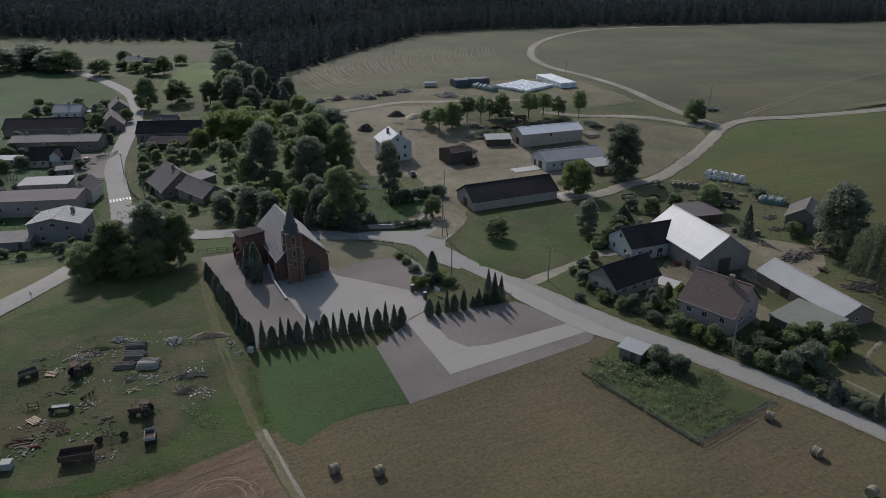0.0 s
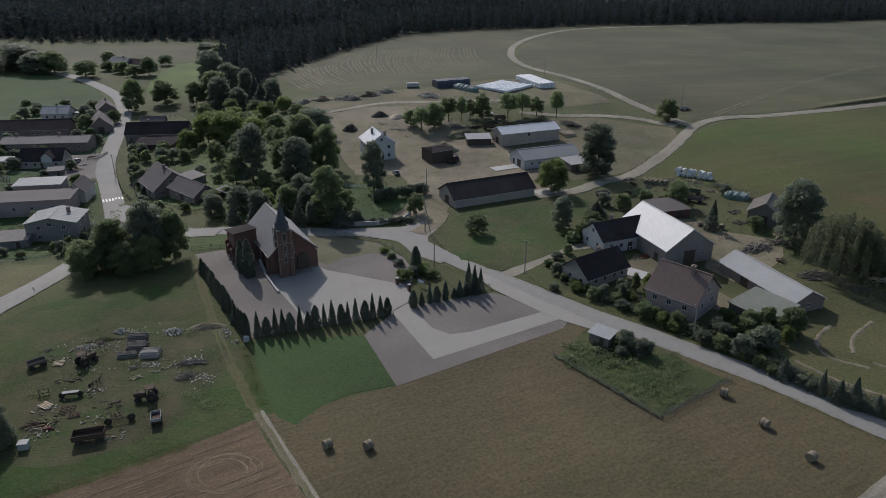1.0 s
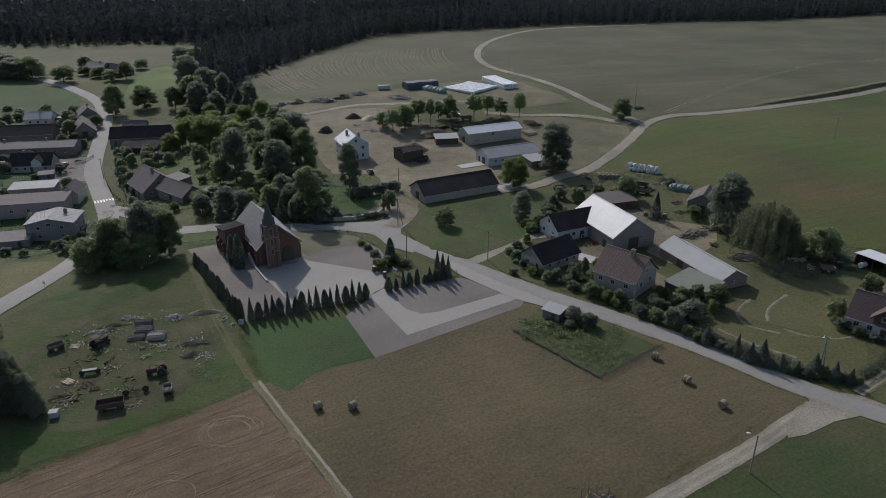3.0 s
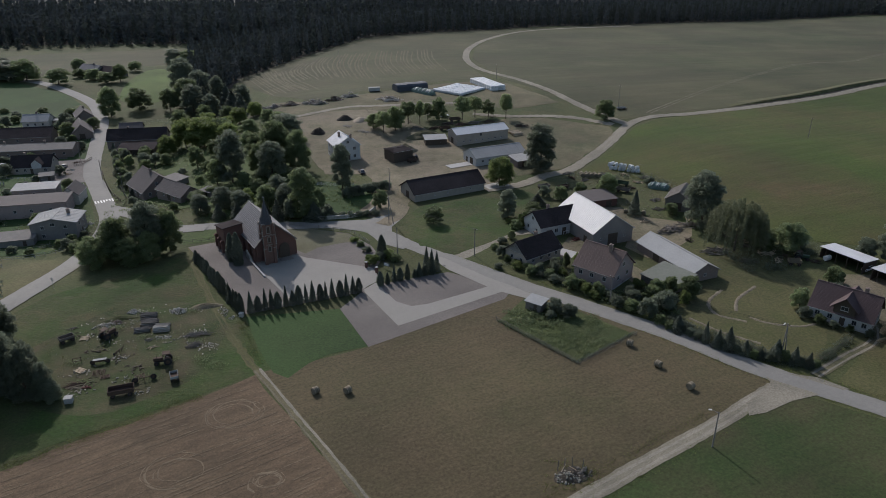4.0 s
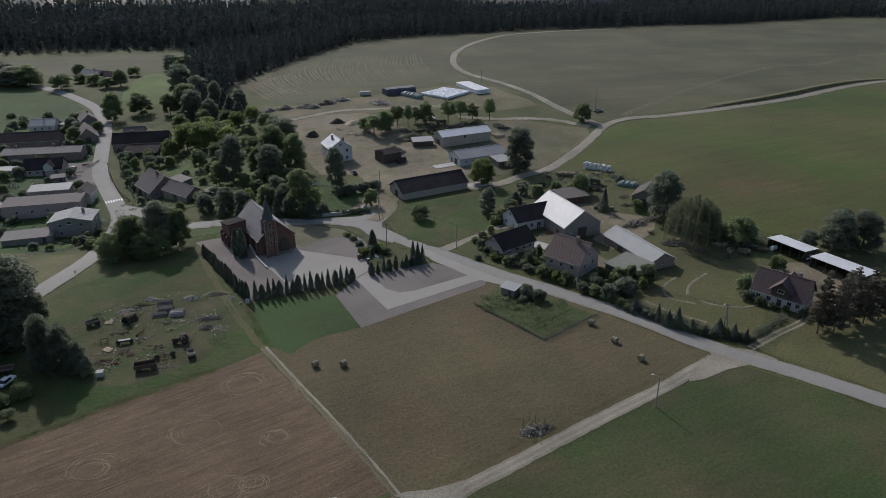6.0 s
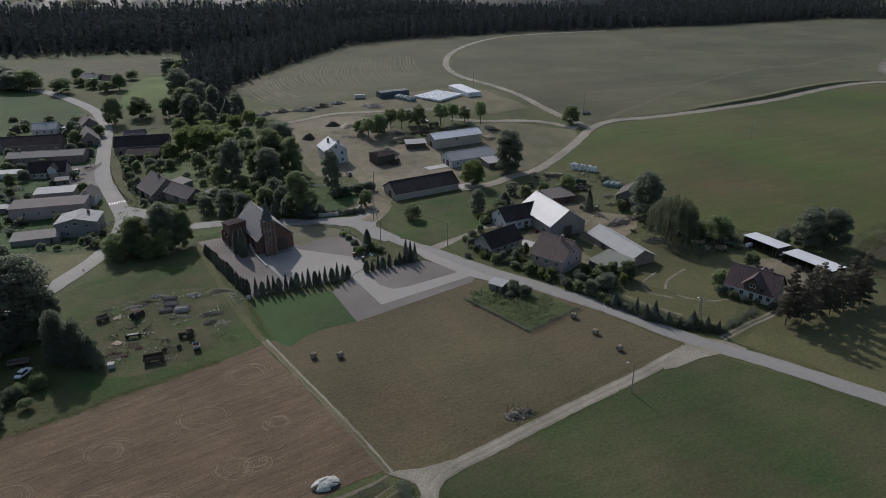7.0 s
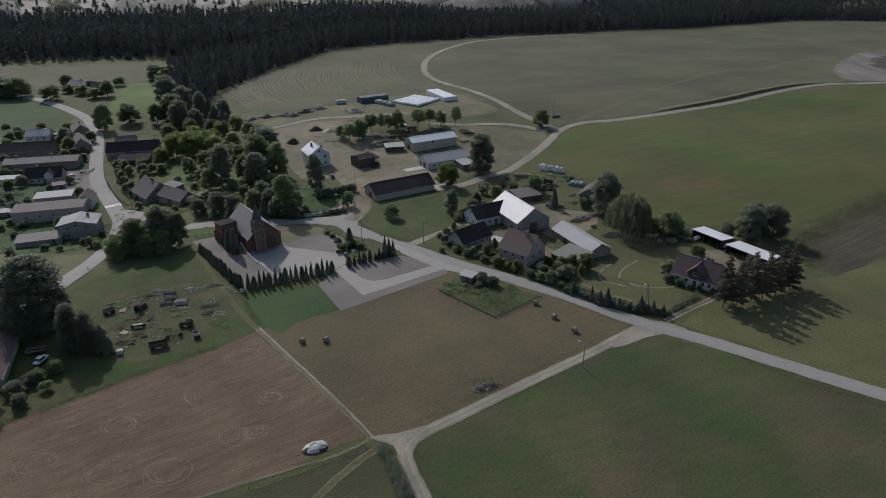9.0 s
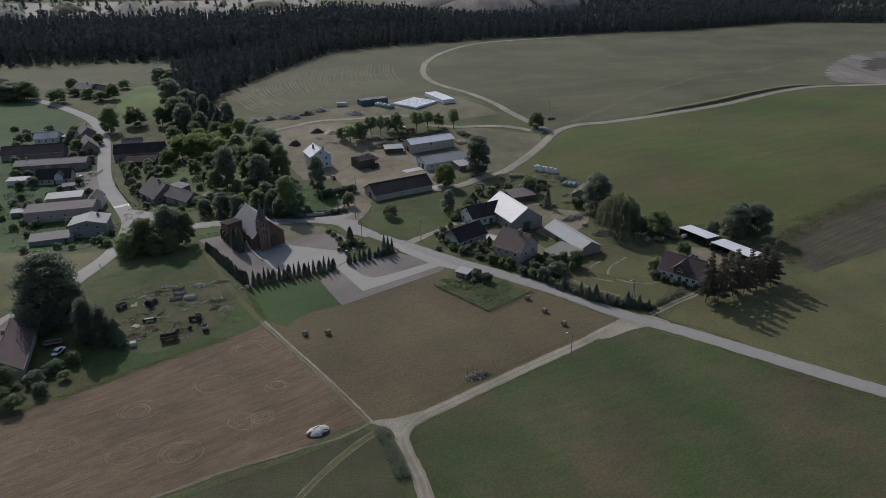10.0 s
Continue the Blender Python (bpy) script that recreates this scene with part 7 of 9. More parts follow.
log_pile(-55.9, 102.4, 8, 3.2, 2.4, 3, 0.14, "low stack of weathered poles", 6, "planks")
log_pile(-51.8, 102.8, 6, 3.2, 3.4, 4, 0.16, "stack of pale peeled logs", 4)
brush("pole_bundle", -43.6, 99.7, 2.6, 0.6, 40, 3.6, "long low pile of brown poles", "planks", "poles", 0.7, 0.07, "pole", 8)
brush("brushwood", -43.0, 95.3, 1.5, 0.9, 60, 1.8, "tangled heap of grey brushwood", "planks", "brushwood", 1.1, 0.05, "branch", 30)
heap("rubble_heap", -50.2, 110.8, 2.0, 1.4, 130, 0.22, "heap of pale broken stones", tall=1.1)
heap("rubble_heap", -60.6, 111.2, 1.6, 1.0, 100, 0.2, "heap of grey stones", tall=1.0, ang=10)
heap("rubble_heap", -64.6, 105.2, 3.0, 1.6, 120, 0.17, "spread of broken pale rubble", tall=0.5, ang=20)
heap("rubble_heap", -62.8, 106.4, 1.4, 0.9, 50, 0.2, "small heap of dull rubble", "brickdark", tall=0.6)
heap("stone_spread", -39.6, 95.0, 1.8, 1.4, 40, 0.15, "pale spread of small stones", tall=0.15)
heap("stone_spread", -50.4, 99.2, 2.0, 0.8, 26, 0.2, "scattered stones beside the log stacks", tall=0.15)
heap("stone_spread", -39.8, 110, 1.2, 2.8, 70, 0.16, "stones along the churchyard corner", tall=0.4, ang=28)
heap("stone_spread", -36.8, 107, 1.2, 1.0, 32, 0.16, "pale stones below the evergreen row", tall=0.4)
heap("stone_spread", -46, 112, 3.4, 2.0, 36, 0.13, "loose stones on bare earth", tall=0.1)
mound("earth_bank", -44.5, 113.0, 4.2, 1.6, 0.7, "dirt", "low bare bank of dug earth", 8, 0.3, 15)
mound("earth_bank", -62.5, 108.4, 4.6, 1.2, 0.45, "scrapmeadow", "low grassy spoil bank", 12, 0.3, 16)


def seed_drill(x, y, ang, label):
    """A long hopper on two wheels with a row of tines and tubes."""
    e = thing("seed_drill", x, y, ang, label, "farm machine")
    bm = bmesh.new()
    rows = [[bm.verts.new((s * 1.25, q, z)) for q, z in ((-0.22, 0.55), (0.22, 0.55), (0.34, 1.0), (-0.34, 1.0))] for s in (-1, 1)]
    bm.faces.new(rows[0])
    bm.faces.new(rows[1][::-1])
    for k in range(4):
        bm.faces.new((rows[0][k], rows[1][k], rows[1][(k + 1) % 4], rows[0][(k + 1) % 4]))
    part("hopper", bm, M["rust"], e)
    part("lid", box((0, 0, 1.03), (2.56, 0.74, 0.05)), M["metalold"], e, "pale dented lid")
    for k in range(9):
        part("tine", rod(bmesh.new(), (-1.1 + 0.275 * k, 0.0, 0.6), (-1.1 + 0.275 * k, 0.3, 0.05), 0.03, seg=5), M["rust"], e)
    for s in (-1, 1):
        wheel(e, s * 1.42, 0.0, 0.5, 0.14)
    part("drawbar", rod(bmesh.new(), (0, -0.2, 0.5), (0, -1.5, 0.3), 0.05), M["rust"], e)
    return e


def harrow(x, y, ang, w, d, label, mat="rust", tilt=0.0, lift=0.12):
    """A flat lattice of bars with short spikes; tilted ones lean on their edge."""
    e = thing("harrow", x, y, ang, label, "farm machine", tilt=tilt)
    for k in range(5):
        part("cross_bar", box((0, (k / 4 - 0.5) * d, lift + 0.06), (w, 0.09, 0.09)), M[mat], e)
    for k in range(4):
        bar = part("long_bar", box(((k / 3 - 0.5) * w * 0.92, 0, lift + 0.14), (0.09, d * 1.05, 0.08)), M[mat], e)
        for q in range(3):
            part("spike", rod(bmesh.new(), ((k / 3 - 0.5) * w * 0.92, (q - 1) * d * 0.4, lift + 0.1), ((k / 3 - 0.5) * w * 0.92, (q - 1) * d * 0.4, 0.0), 0.03, 0.015, 5), M[mat], bar)
    return e


def hay_rake(x, y, ang, label):
    e = thing("hay_rake", x, y, ang, label, "farm machine")
    part("beam", rod(bmesh.new(), (-1.6, 0, 0.8), (1.6, 0, 0.8), 0.07, seg=7), M["rust"], e)
    for k in range(12):
        a = -1.5 + 0.27 * k
        bm = rod(bmesh.new(), (a, 0, 0.8), (a, 0.55, 0.75), 0.025, seg=4)
        rod(bm, (a, 0.55, 0.75), (a, 0.75, 0.05), 0.025, seg=4)
        part("tine", bm, M["rust"], e)
    for s in (-1, 1):
        wheel(e, s * 1.7, 0.0, 0.6, 0.08)
    part("seat_post", rod(bmesh.new(), (0, -0.1, 0.8), (0, -0.5, 1.25), 0.04, seg=5), M["rust"], e)
    part("seat", box((0, -0.55, 1.28), (0.42, 0.36, 0.05), bevel=0.015), M["rust"], e)
    part("drawbar", rod(bmesh.new(), (0, 0, 0.7), (0, -1.8, 0.4), 0.05, seg=6), M["rust"], e)
    return e


def plough(x, y, ang, label):
    e = thing("plough", x, y, ang, label, "farm machine")
    part("beam", box((0, 0, 0.75), (2.3, 0.12, 0.14)), M["rust"], e)
    for k in range(3):
        bm = box((-0.7 + 0.7 * k, 0.05, 0.42), (0.12, 0.1, 0.6), ry=20)
        bx(bm, (-0.6 + 0.7 * k, 0.2, 0.2), (0.55, 0.06, 0.36), rz=28, rx=-22)
        part("share", bm, M["rust"], e)
    part("hitch", rod(bmesh.new(), (1.15, 0, 0.75), (1.3, 0, 1.3), 0.05, seg=6), M["rust"], e)
    wheel(e, -1.2, 0.25, 0.3, 0.1)
    return e


def iron_frame(x, y, ang, w, h, label):
    e = thing("iron_frame", x, y, ang, label, "scrap")
    for s in (-1, 1):
        part("upright", box((s * w / 2, 0, h / 2), (0.1, 0.1, h + 0.2)), M["rust"], e)
        part("foot", box((s * w / 2, 0.25, 0.06), (0.1, 0.9, 0.12)), M["rust"], e)
    for z in (0.35 * h, 0.95 * h):
        part("crossbar", box((0, 0, z), (w, 0.09, 0.1)), M["rust"], e)
    return e


def pallet(x, y, ang, label, n=5):
    e = thing("board_pallet", x, y, ang, label, "boards")
    for k in range(3):
        part("bearer", box(((k - 1) * 0.8, 0, 0.1), (0.1, 1.4, 0.2)), M["planks"], e)
    for k in range(n):
        part("board", box((0, (k / (n - 1) - 0.5) * 1.25, 0.22 + 0.012 * k), (1.9, 0.2, 0.05), rz=(k % 3 - 1) * 3), M["timber"], e)
    return e


iron_frame(-65.2, 90.2, 20, 1.5, 1.2, "dark upright iron frame in the grass")
plough(-57.9, 93.6, 65, "rusty plough standing in the grass")
seed_drill(-60.4, 89.6, 12, "low rusty seed drill with a pale lid")
harrow(-59.4, 86.0, 15, 2.4, 1.7, "old harrow lattice lying in the grass")
harrow(-57.6, 84.4, 20, 1.8, 1.2, "second rusty harrow in the grass")
pallet(-63.4, 87.0, -28, "tilted pallet of pale boards")
brush("scrap_iron", -62.4, 81.9, 1.7, 0.8, 26, 2.2, "pile of rusty bars and boards", "rust", "scrap", 0.7, 0.07, "bar", 8)
brush("timber_scrap", -61.2, 81.4, 1.6, 0.7, 12, 2.4, "pale boards thrown on rusty scrap", "timber", "scrap", 0.7, 0.07, "board", 12)
heap("scrap_lump", -59.9, 80.9, 0.9, 0.5, 14, 0.3, "red rusty lumps beside the bars", "redpaint", "scrap", 0.4, "lump")
hay_rake(-49.4, 82.6, 22, "rusty hay rake with many tines")
harrow(-50.8, 84.2, 25, 1.8, 1.2, "rusty tine frame behind the wagon")
brush("timber_scrap", -51.6, 95.2, 1.1, 0.5, 9, 2.0, "crossed pale timbers in the grass", "timber", "scrap", 0.4, 0.07, "board", 20)
brush("timber_scrap", -53.4, 98.0, 0.8, 0.6, 10, 1.3, "small heap of dark wood", "planks", "scrap", 0.7, 0.06, "board", 40)
pallet(-67.4, 99.8, 10, "small pale crate of boards", 4)
brush("timber_scrap", -71.8, 104.4, 1.3, 0.4, 8, 1.8, "few grey boards in the grass", "planks", "scrap", 0.3, 0.06, "board", 10)

# vegetable plot
def clumps(name, pts, mat, size, n, spread, h, label, category, seed=1):
    rng = np.random.default_rng(seed)
    p = np.repeat(np.array(pts, float), n, 0)
    p[:, :2] += rng.normal(size=(len(p), 2)) * spread
    z = height(p[:, 0], p[:, 1]) + rng.random(len(p)) ** 1.5 * h + 0.03
    q = np.column_stack([p[:, 0], p[:, 1], z])
    me = leaves(rng, q, np.tile((0, 0, 1.0), (len(q), 1)), size, mat, name)
    return tagged(new(name, me), label, category, kind="stuff")


field("vegetable_plot", [(23.6, 101), (32.5, 112), (44, 103.4), (53, 93.2), (37.4, 82.6)], M["weeds"], 0.05, "weedy fenced vegetable plot", "garden plot", ragged=0.3)
rp = random.Random(8)
rows_pts = []
for k in range(9):
    for i in range(16):
        t = i / 15
        rows_pts.append((28.5 + 1.7 * k * 0.72 + 8.2 * t, 95.5 - 1.7 * k * 0.72 + 7 * t * 0.75 - 1))
clumps("vegetable_rows", [q for q in rows_pts if rp.random() < 0.72], M["leaf"], 0.17, 18, 0.4, 0.55, "rows of leafy vegetables", "vegetables", 2)
clumps("low_vegetables", [(37 + 11 * a - 1.5 * b, 87.5 + 8.5 * a + 6.5 * b) for a, b in ((rp.random(), rp.random()) for _ in range(150))], M["leaf"], 0.15, 18, 0.4, 0.35, "low leafy vegetables and weeds in the plot", "vegetables", 45)
clumps("garden_weeds", [(25 + rp.random() * 13, 97 + rp.random() * 9) for _ in range(110)], M["leaf"], 0.24, 16, 0.45, 0.8, "dark green garden weeds", "weeds", 3)
clumps("plot_edge_weeds", [(37.4 + (53 - 37.4) * t, 82.6 + (93.2 - 82.6) * t) for t in np.linspace(0, 1, 46)] + [(23.6 + (37.4 - 23.6) * t, 101 - (101 - 82.6) * t) for t in np.linspace(0, 1, 50)], M["leafdark"], 0.16, 16, 0.22, 0.6, "dark weeds along the plot's fence", "weeds", 4)

# rough tufts over the meadow, verges and field edges
def scatter_in(n, x0, x1, y0, y1, seed, keep=lambda x, y: True):
    r = random.Random(seed)
    out = []
    while len(out) < n:
        x, y = r.uniform(x0, x1), r.uniform(y0, y1)
        if keep(x, y) and noise.noise((x * 0.07, y * 0.07, seed)) > -0.15 * r.random() - 0.05:
            out.append((x, y))
    return out


STREET = spline([(-157, 352), (-147, 329), (-136.5, 295), (-127.5, 265), (-119, 240), (-109.7, 221), (-101.5, 204.4), (-94, 188), (-90, 169), (-88.4, 146)], 3.0)


def off_street(x, y):
    return min((x - q[0]) ** 2 + (y - q[1]) ** 2 for q in STREET) > 30 and not (-150 < x < -110 and 226 < y < 262)


def along(pts, n, off, seed):
    r = random.Random(seed)
    line = spline(pts, 2.0)
    out = []
    for _ in range(n):
        i = r.randrange(len(line) - 1)
        d = line[i + 1] - line[i]
        d /= np.linalg.norm(d)
        s = r.choice(off) + r.gauss(0, 0.35)
        q = line[i] + d * r.random() * 2 + np.array((-d[1], d[0])) * s
        out.append((q[0], q[1]))
    return out


clumps("meadow_weeds", scatter_in(420, -78, -38, 74, 114, 2), M["scrapweed"], 0.11, 10, 0.45, 0.22, "brown dock and nettle patches", "weeds", 6)
clumps("nettles", [(x + q * 0.7, y + r * 0.6) for x, y in ((-62, 104), (-58, 111), (-51, 83.5), (-47, 90), (-54, 100), (-61, 83), (-43, 97), (-47, 111), (-66, 90), (-38.5, 88), (-40, 90), (-36.5, 86.5)) for q in (-2, -1, 0, 1, 2) for r in (-1, 0, 1)], M["leaf"], 0.13, 12, 0.4, 0.5, "dark nettles round the scrap", "weeds", 16)
clumps("roadside_grass", along([(2.6, 147.4), (22.5, 127), (42.7, 111), (60.5, 93.8), (77, 75), (95, 60), (111, 41), (160, 4)], 1600, (-3.3, 3.4), 3), M["blade"], 0.1, 8, 0.4, 0.08, "grassy verge along the road", "grass", 7)
clumps("track_grass", along([(65, 66), (36.5, 50), (21, 41.4), (12, 36.3), (8.4, 31), (8.3, 22), (12, 5)], 500, (-2.4, 2.4), 4) + along([(-37, 77), (-54, 66), (-68, 57), (-83, 48)], 600, (-0.3, 0.8), 6) + along([(-36, 108), (-33, 100), (-28, 86)], 160, (-0.3, 0.4), 7), M["blade"], 0.09, 8, 0.45, 0.07, "grass tufts along the tracks", "grass", 8)
clumps("roadside_thicket", along([(63, 98.3), (66.8, 92.6), (71.2, 88), (74.4, 85), (77.7, 82), (81, 79.4), (85, 78)], 210, (-0.5, 0.2, 0.8), 21) + along([(36, 125.6), (42, 120), (47, 115), (53, 109)], 90, (-0.6, 0.6), 22) + along([(88, 79.4), (95, 84), (100, 88)], 40, (-0.3, 0.4), 23), M["leafdark"], 0.17, 44, 0.42, 1.5, "tangled dark growth along the road", "undergrowth", 19)
clumps("field_weeds", along([(144, 107), (153, 125), (190, 146), (228, 166)], 200, (-1.5, 1.5, 3, -3), 8), M["leaf"], 0.16, 18, 0.8, 0.5, "weedy rim of the ploughed field", "weeds", 9)
clumps("garden_undergrowth", scatter_in(420, -98, -22, 170, 300, 9, lambda x, y: x < -42 or y < 205) + scatter_in(160, 44, 66, 96, 112, 10, lambda x, y: x + y > 160), M["leaf"], 0.4, 9, 0.7, 0.9, "overgrown garden undergrowth", "undergrowth", 10)
clumps("village_gardens", scatter_in(420, -175, -98, 160, 330, 11, off_street), M["leafdark"], 0.4, 10, 0.8, 1.1, "hedges and garden plants between the village houses", "garden plants", 11)
clumps("farm_weeds", scatter_in(260, -20, 62, 258, 330, 12) + scatter_in(160, 62, 100, 160, 212, 13), M["pineneedle"], 0.25, 8, 0.5, 0.5, "dry weeds round the farm heaps", "weeds", 12)
clumps("field_rim_weeds", along([(146, 101), (149, 110), (156, 122), (190, 142), (232, 164)], 420, (-3, -1.5, 0, 1.5, 3), 41), M["blade"], 0.17, 22, 1.2, 0.3, "green weeds spreading into the ploughed field", "weeds", 42)
clumps("yard_nettles", scatter_in(150, 92, 120, 121, 137, 43), M["leafdark"], 0.17, 26, 0.6, 1.1, "dark nettles and scrub behind the house yard", "scrub", 44)
clumps("bank_bushes", along([(3.4, 32), (5, 27.4), (6.2, 23), (7.2, 19), (8.2, 16)], 90, (-0.6, 0, 0.5), 14), M["leafdark"], 0.13, 110, 0.45, 1.5, "scrubby bushes on the track's bank", "scrub", 13)

# rubble and tarpaulin beside the front road
mound("earth_mound", 28.2, 50.0, 3.4, 2.2, 0.6, "soil", "low heap of earth and rubble beside the track", 15, 0.5, 23)
heap("rubble_heap", 27.6, 49.6, 2.6, 1.6, 90, 0.24, "pale earthy rubble strewn over the mound", "weatherboard", tall=0.9)
heap("rubble_heap", 30.2, 50.6, 1.8, 1.2, 40, 0.26, "dark lumps of rubble and roots", "planks", tall=0.8, piece="lump")
for x, y, a, b in ((26.2, 51.4, 0.4, 1.9), (28.8, 52.0, -0.3, 2.0), (30.4, 51.6, 0.6, 1.6), (27.4, 51.9, 1.2, 1.5)):
    e = thing("leaning_post", x, y, 40 * a, "grey post leaning in the rubble", "post", "posts in the rubble")
    part("shaft", rod(bmesh.new(), (0, 0, -0.1), (0.5 * a, 0.2, b), 0.09, 0.07, 7), M["planks"], e)
brush("rubble_posts", 28, 51, 1.2, 1.0, 8, 2.2, "broken posts and boards on the rubble", "timber", "posts", 1.2, 0.07, "board")
clumps("rubble_weeds", [(28.4 + rp.gauss(0, 2.6), 50 + rp.gauss(0, 1.8)) for _ in range(80)], M["blade"], 0.11, 12, 0.35, 0.3, "dry weeds round the rubble", "weeds", 14)
mound("manure_mound", -10.2, 33.4, 2.8, 2.0, 0.95, "soil", "flat dark mound under a white foil sheet", 20, 0.12, 4, 0.6)


def foil_sheet(x, y, rx, ry, h, ang):
    """A crumpled sheet of foil pulled over a flat mound, its rim torn and folded."""
    n, k = 56, 16
    verts, faces = [(0, 0, h)], []
    for j in range(1, k + 1):
        q = j / k
        for i in range(n):
            a = 6.283185 * i / n
            c, s = math.cos(a), math.sin(a)
            reach = 0.93 + 0.16 * noise.noise((c * 2.2, s * 2.2, 1.0)) + (0.07 * noise.noise((c * 9, s * 9, 3.0)) if j > k - 3 else 0)
            px, py = rx * q * reach * c, ry * q * reach * s
            fold = 0.16 * abs(noise.noise((px * 0.7 + 4, py * 2.6, 5.0))) + 0.06 * noise.noise((px * 3.5, py * 3.5, 8.0))
            z = h * max(0.0, math.cos(min(1.0, q * 0.97) * 1.5707)) ** 0.55 + 0.05 + fold * (0.4 + 0.6 * q)
            verts.append((px, py, z))
    faces += [(0, 1 + i, 1 + (i + 1) % n) for i in range(n)]
    for j in range(k - 1):
        faces += [(1 + j * n + i, 1 + (j + 1) * n + i, 1 + (j + 1) * n + (i + 1) % n, 1 + j * n + (i + 1) % n) for i in range(n)]
    o = new("foil_sheet", mesh_from("foil_sheet", verts, faces, M["whitefoil"], True))
    o.matrix_world = pose(x, y, gz(x, y), 0, 0, ang)
    solid = o.modifiers.new("thickness", "SOLIDIFY")
    solid.thickness = 0.02
    return tagged(o, "crumpled white foil sheet pulled over a dark mound", "tarpaulin")


foil_sheet(-10.2, 33.45, 2.8, 1.95, 1.0, 20)
for k, (dx, dy, dz, a) in enumerate(((-1.2, -0.75, 0.75, 20), (0.2, -0.95, 0.7, 50), (1.2, -0.3, 0.8, 5), (-0.4, 0.2, 1.12, 35))):
    e = thing("old_board", -10.2 + dx, 33.4 + dy, a, "dark board weighing down the foil", "board", "boards on the foil", z=gz(-10.2, 33.4) + dz)
    part("board", box((0, 0, 0.05), (1.7, 0.16, 0.08), bevel=0.015), M["darkwood"], e)


# ---- fences ----
def fence(pts, gap, rails, h, mat, label, closed=False, thick=0.09):
    e = thing("fence", 0, 0, 0, label, "fence", z=0)
    line = []
    for a, b in zip(pts[:-1], pts[1:]):
        a, b = np.array(a, float), np.array(b, float)
        k = max(1, int(np.linalg.norm(b - a) / gap))
        line += [a + (b - a) * j / k for j in range(k)]
    line.append(np.array(pts[-1], float))
    me = bpy.data.meshes.new("post")
    bm = box((0, 0, h / 2 - 0.2), (thick, thick, h + 0.4))
    bm.to_mesh(me)
    bm.free()
    me.materials.append(M[mat])
    for q in line:
        o = part("post", me, None, e)
        o.matrix_local = pose(q[0], q[1], gz(*q), 0, 0, 0)
    for a, b in zip(line[:-1], line[1:]):
        for k in range(rails):
            z = h * (k + 0.75) / rails
            part("rail", rod(bmesh.new(), (a[0], a[1], gz(*a) + z), (b[0], b[1], gz(*b) + z), 0.045, seg=5), M[mat], e)
    return e


fence([(-33, 164.8), (-22, 160.4), (-13, 156.8), (-9, 152), (-6.5, 147.5)], 2.4, 3, 1.15, "pole", "weathered rail fence round the churchyard")
fence([(-34.6, 107.9), (-7.2, 117.2)], 2.2, 2, 1.0, "planks", "low rail fence below the evergreen row")
fence([(-2.4, 123.4), (13.8, 129.4)], 2.0, 3, 1.2, "planks", "wooden rail fence beside the car park")
fence([(-39, 16.6), (-27.5, 21.3), (-22.6, 23.5), (-17.9, 25.2), (-13.6, 26.9), (-8.7, 29), (-4.2, 30.5), (0.1, 32.1)], 4.6, 1, 1.1, "planks", "rough post fence along the track")
fence([(-113.6, 151.4), (-105.6, 153.4), (-98.6, 157.9), (-95.6, 160.4)], 2.4, 2, 1.2, "concrete", "pale garden fence by the village street")
fence([(-60, 153.4), (-48, 154.4), (-40, 161)], 2.4, 2, 1.0, "planks", "weathered rail fence behind the church")
fence([(38, 82), (53.4, 92.6)], 2.6, 2, 1.0, "planks", "thin wire fence round the vegetable plot", thick=0.06)
fence([(23.4, 101.4), (37.6, 82.2)], 2.6, 2, 1.0, "planks", "thin wire fence round the vegetable plot", thick=0.06)
fence([(-104, 226), (-95, 208), (-91, 202)], 2.2, 2, 1.1, "planks", "wooden fence along the street")
fence([(88, 79.5), (100, 87.5)], 2.2, 2, 0.9, "planks", "garden fence along the driveway")


def low_wall(pts, h, t, mat, label):
    e = thing("garden_wall", 0, 0, 0, label, "wall", z=0)
    for a, b in zip(pts[:-1], pts[1:]):
        L = math.dist(a, b)
        c = ((a[0] + b[0]) / 2, (a[1] + b[1]) / 2)
        bm = box((0, 0, h / 2 - 0.2), (L, t, h + 0.4), bevel=0.04)
        o = part("wall_section", bm, M[mat], e)
        o.matrix_local = pose(c[0], c[1], gz(*c), 0, 0, math.degrees(math.atan2(b[1] - a[1], b[0] - a[0])))
        o = part("wall_cap", box((0, 0, h + 0.04), (L + 0.05, t + 0.12, 0.1)), M["concrete"], e)
        o.matrix_local = pose(c[0], c[1], gz(*c), 0, 0, math.degrees(math.atan2(b[1] - a[1], b[0] - a[0])))


low_wall([(-23, 167.6), (-14, 168.4), (-7, 171.6), (-5, 176)], 1.1, 0.35, "stone", "low stone garden wall at the junction")
low_wall([(-38.2, 137.8), (-33, 127.8)], 0.4, 0.4, "concrete", "low kerb wall beside the church")
e = thing("ramp_wall", -38.9, 139.6, -63, "pale wedge-shaped ramp wall beside the church", "wall")
bm = bmesh.new()
side = [[bm.verts.new((x, s * 0.25, z)) for x, z in ((-2.2, -0.3), (2.0, -0.3), (2.0, 0.45), (-2.2, 2.0))] for s in (-1, 1)]
bm.faces.new(side[0])
bm.faces.new(side[1][::-1])
for i in range(4):
    bm.faces.new((side[0][i], side[1][i], side[1][(i + 1) % 4], side[0][(i + 1) % 4]))
part("wall_section", bm, M["concrete"], e)
low_wall([(-35.6, 107.5), (-34.7, 107.3)], 0.9, 0.8, "concrete", "white gate pier at the yard's corner")
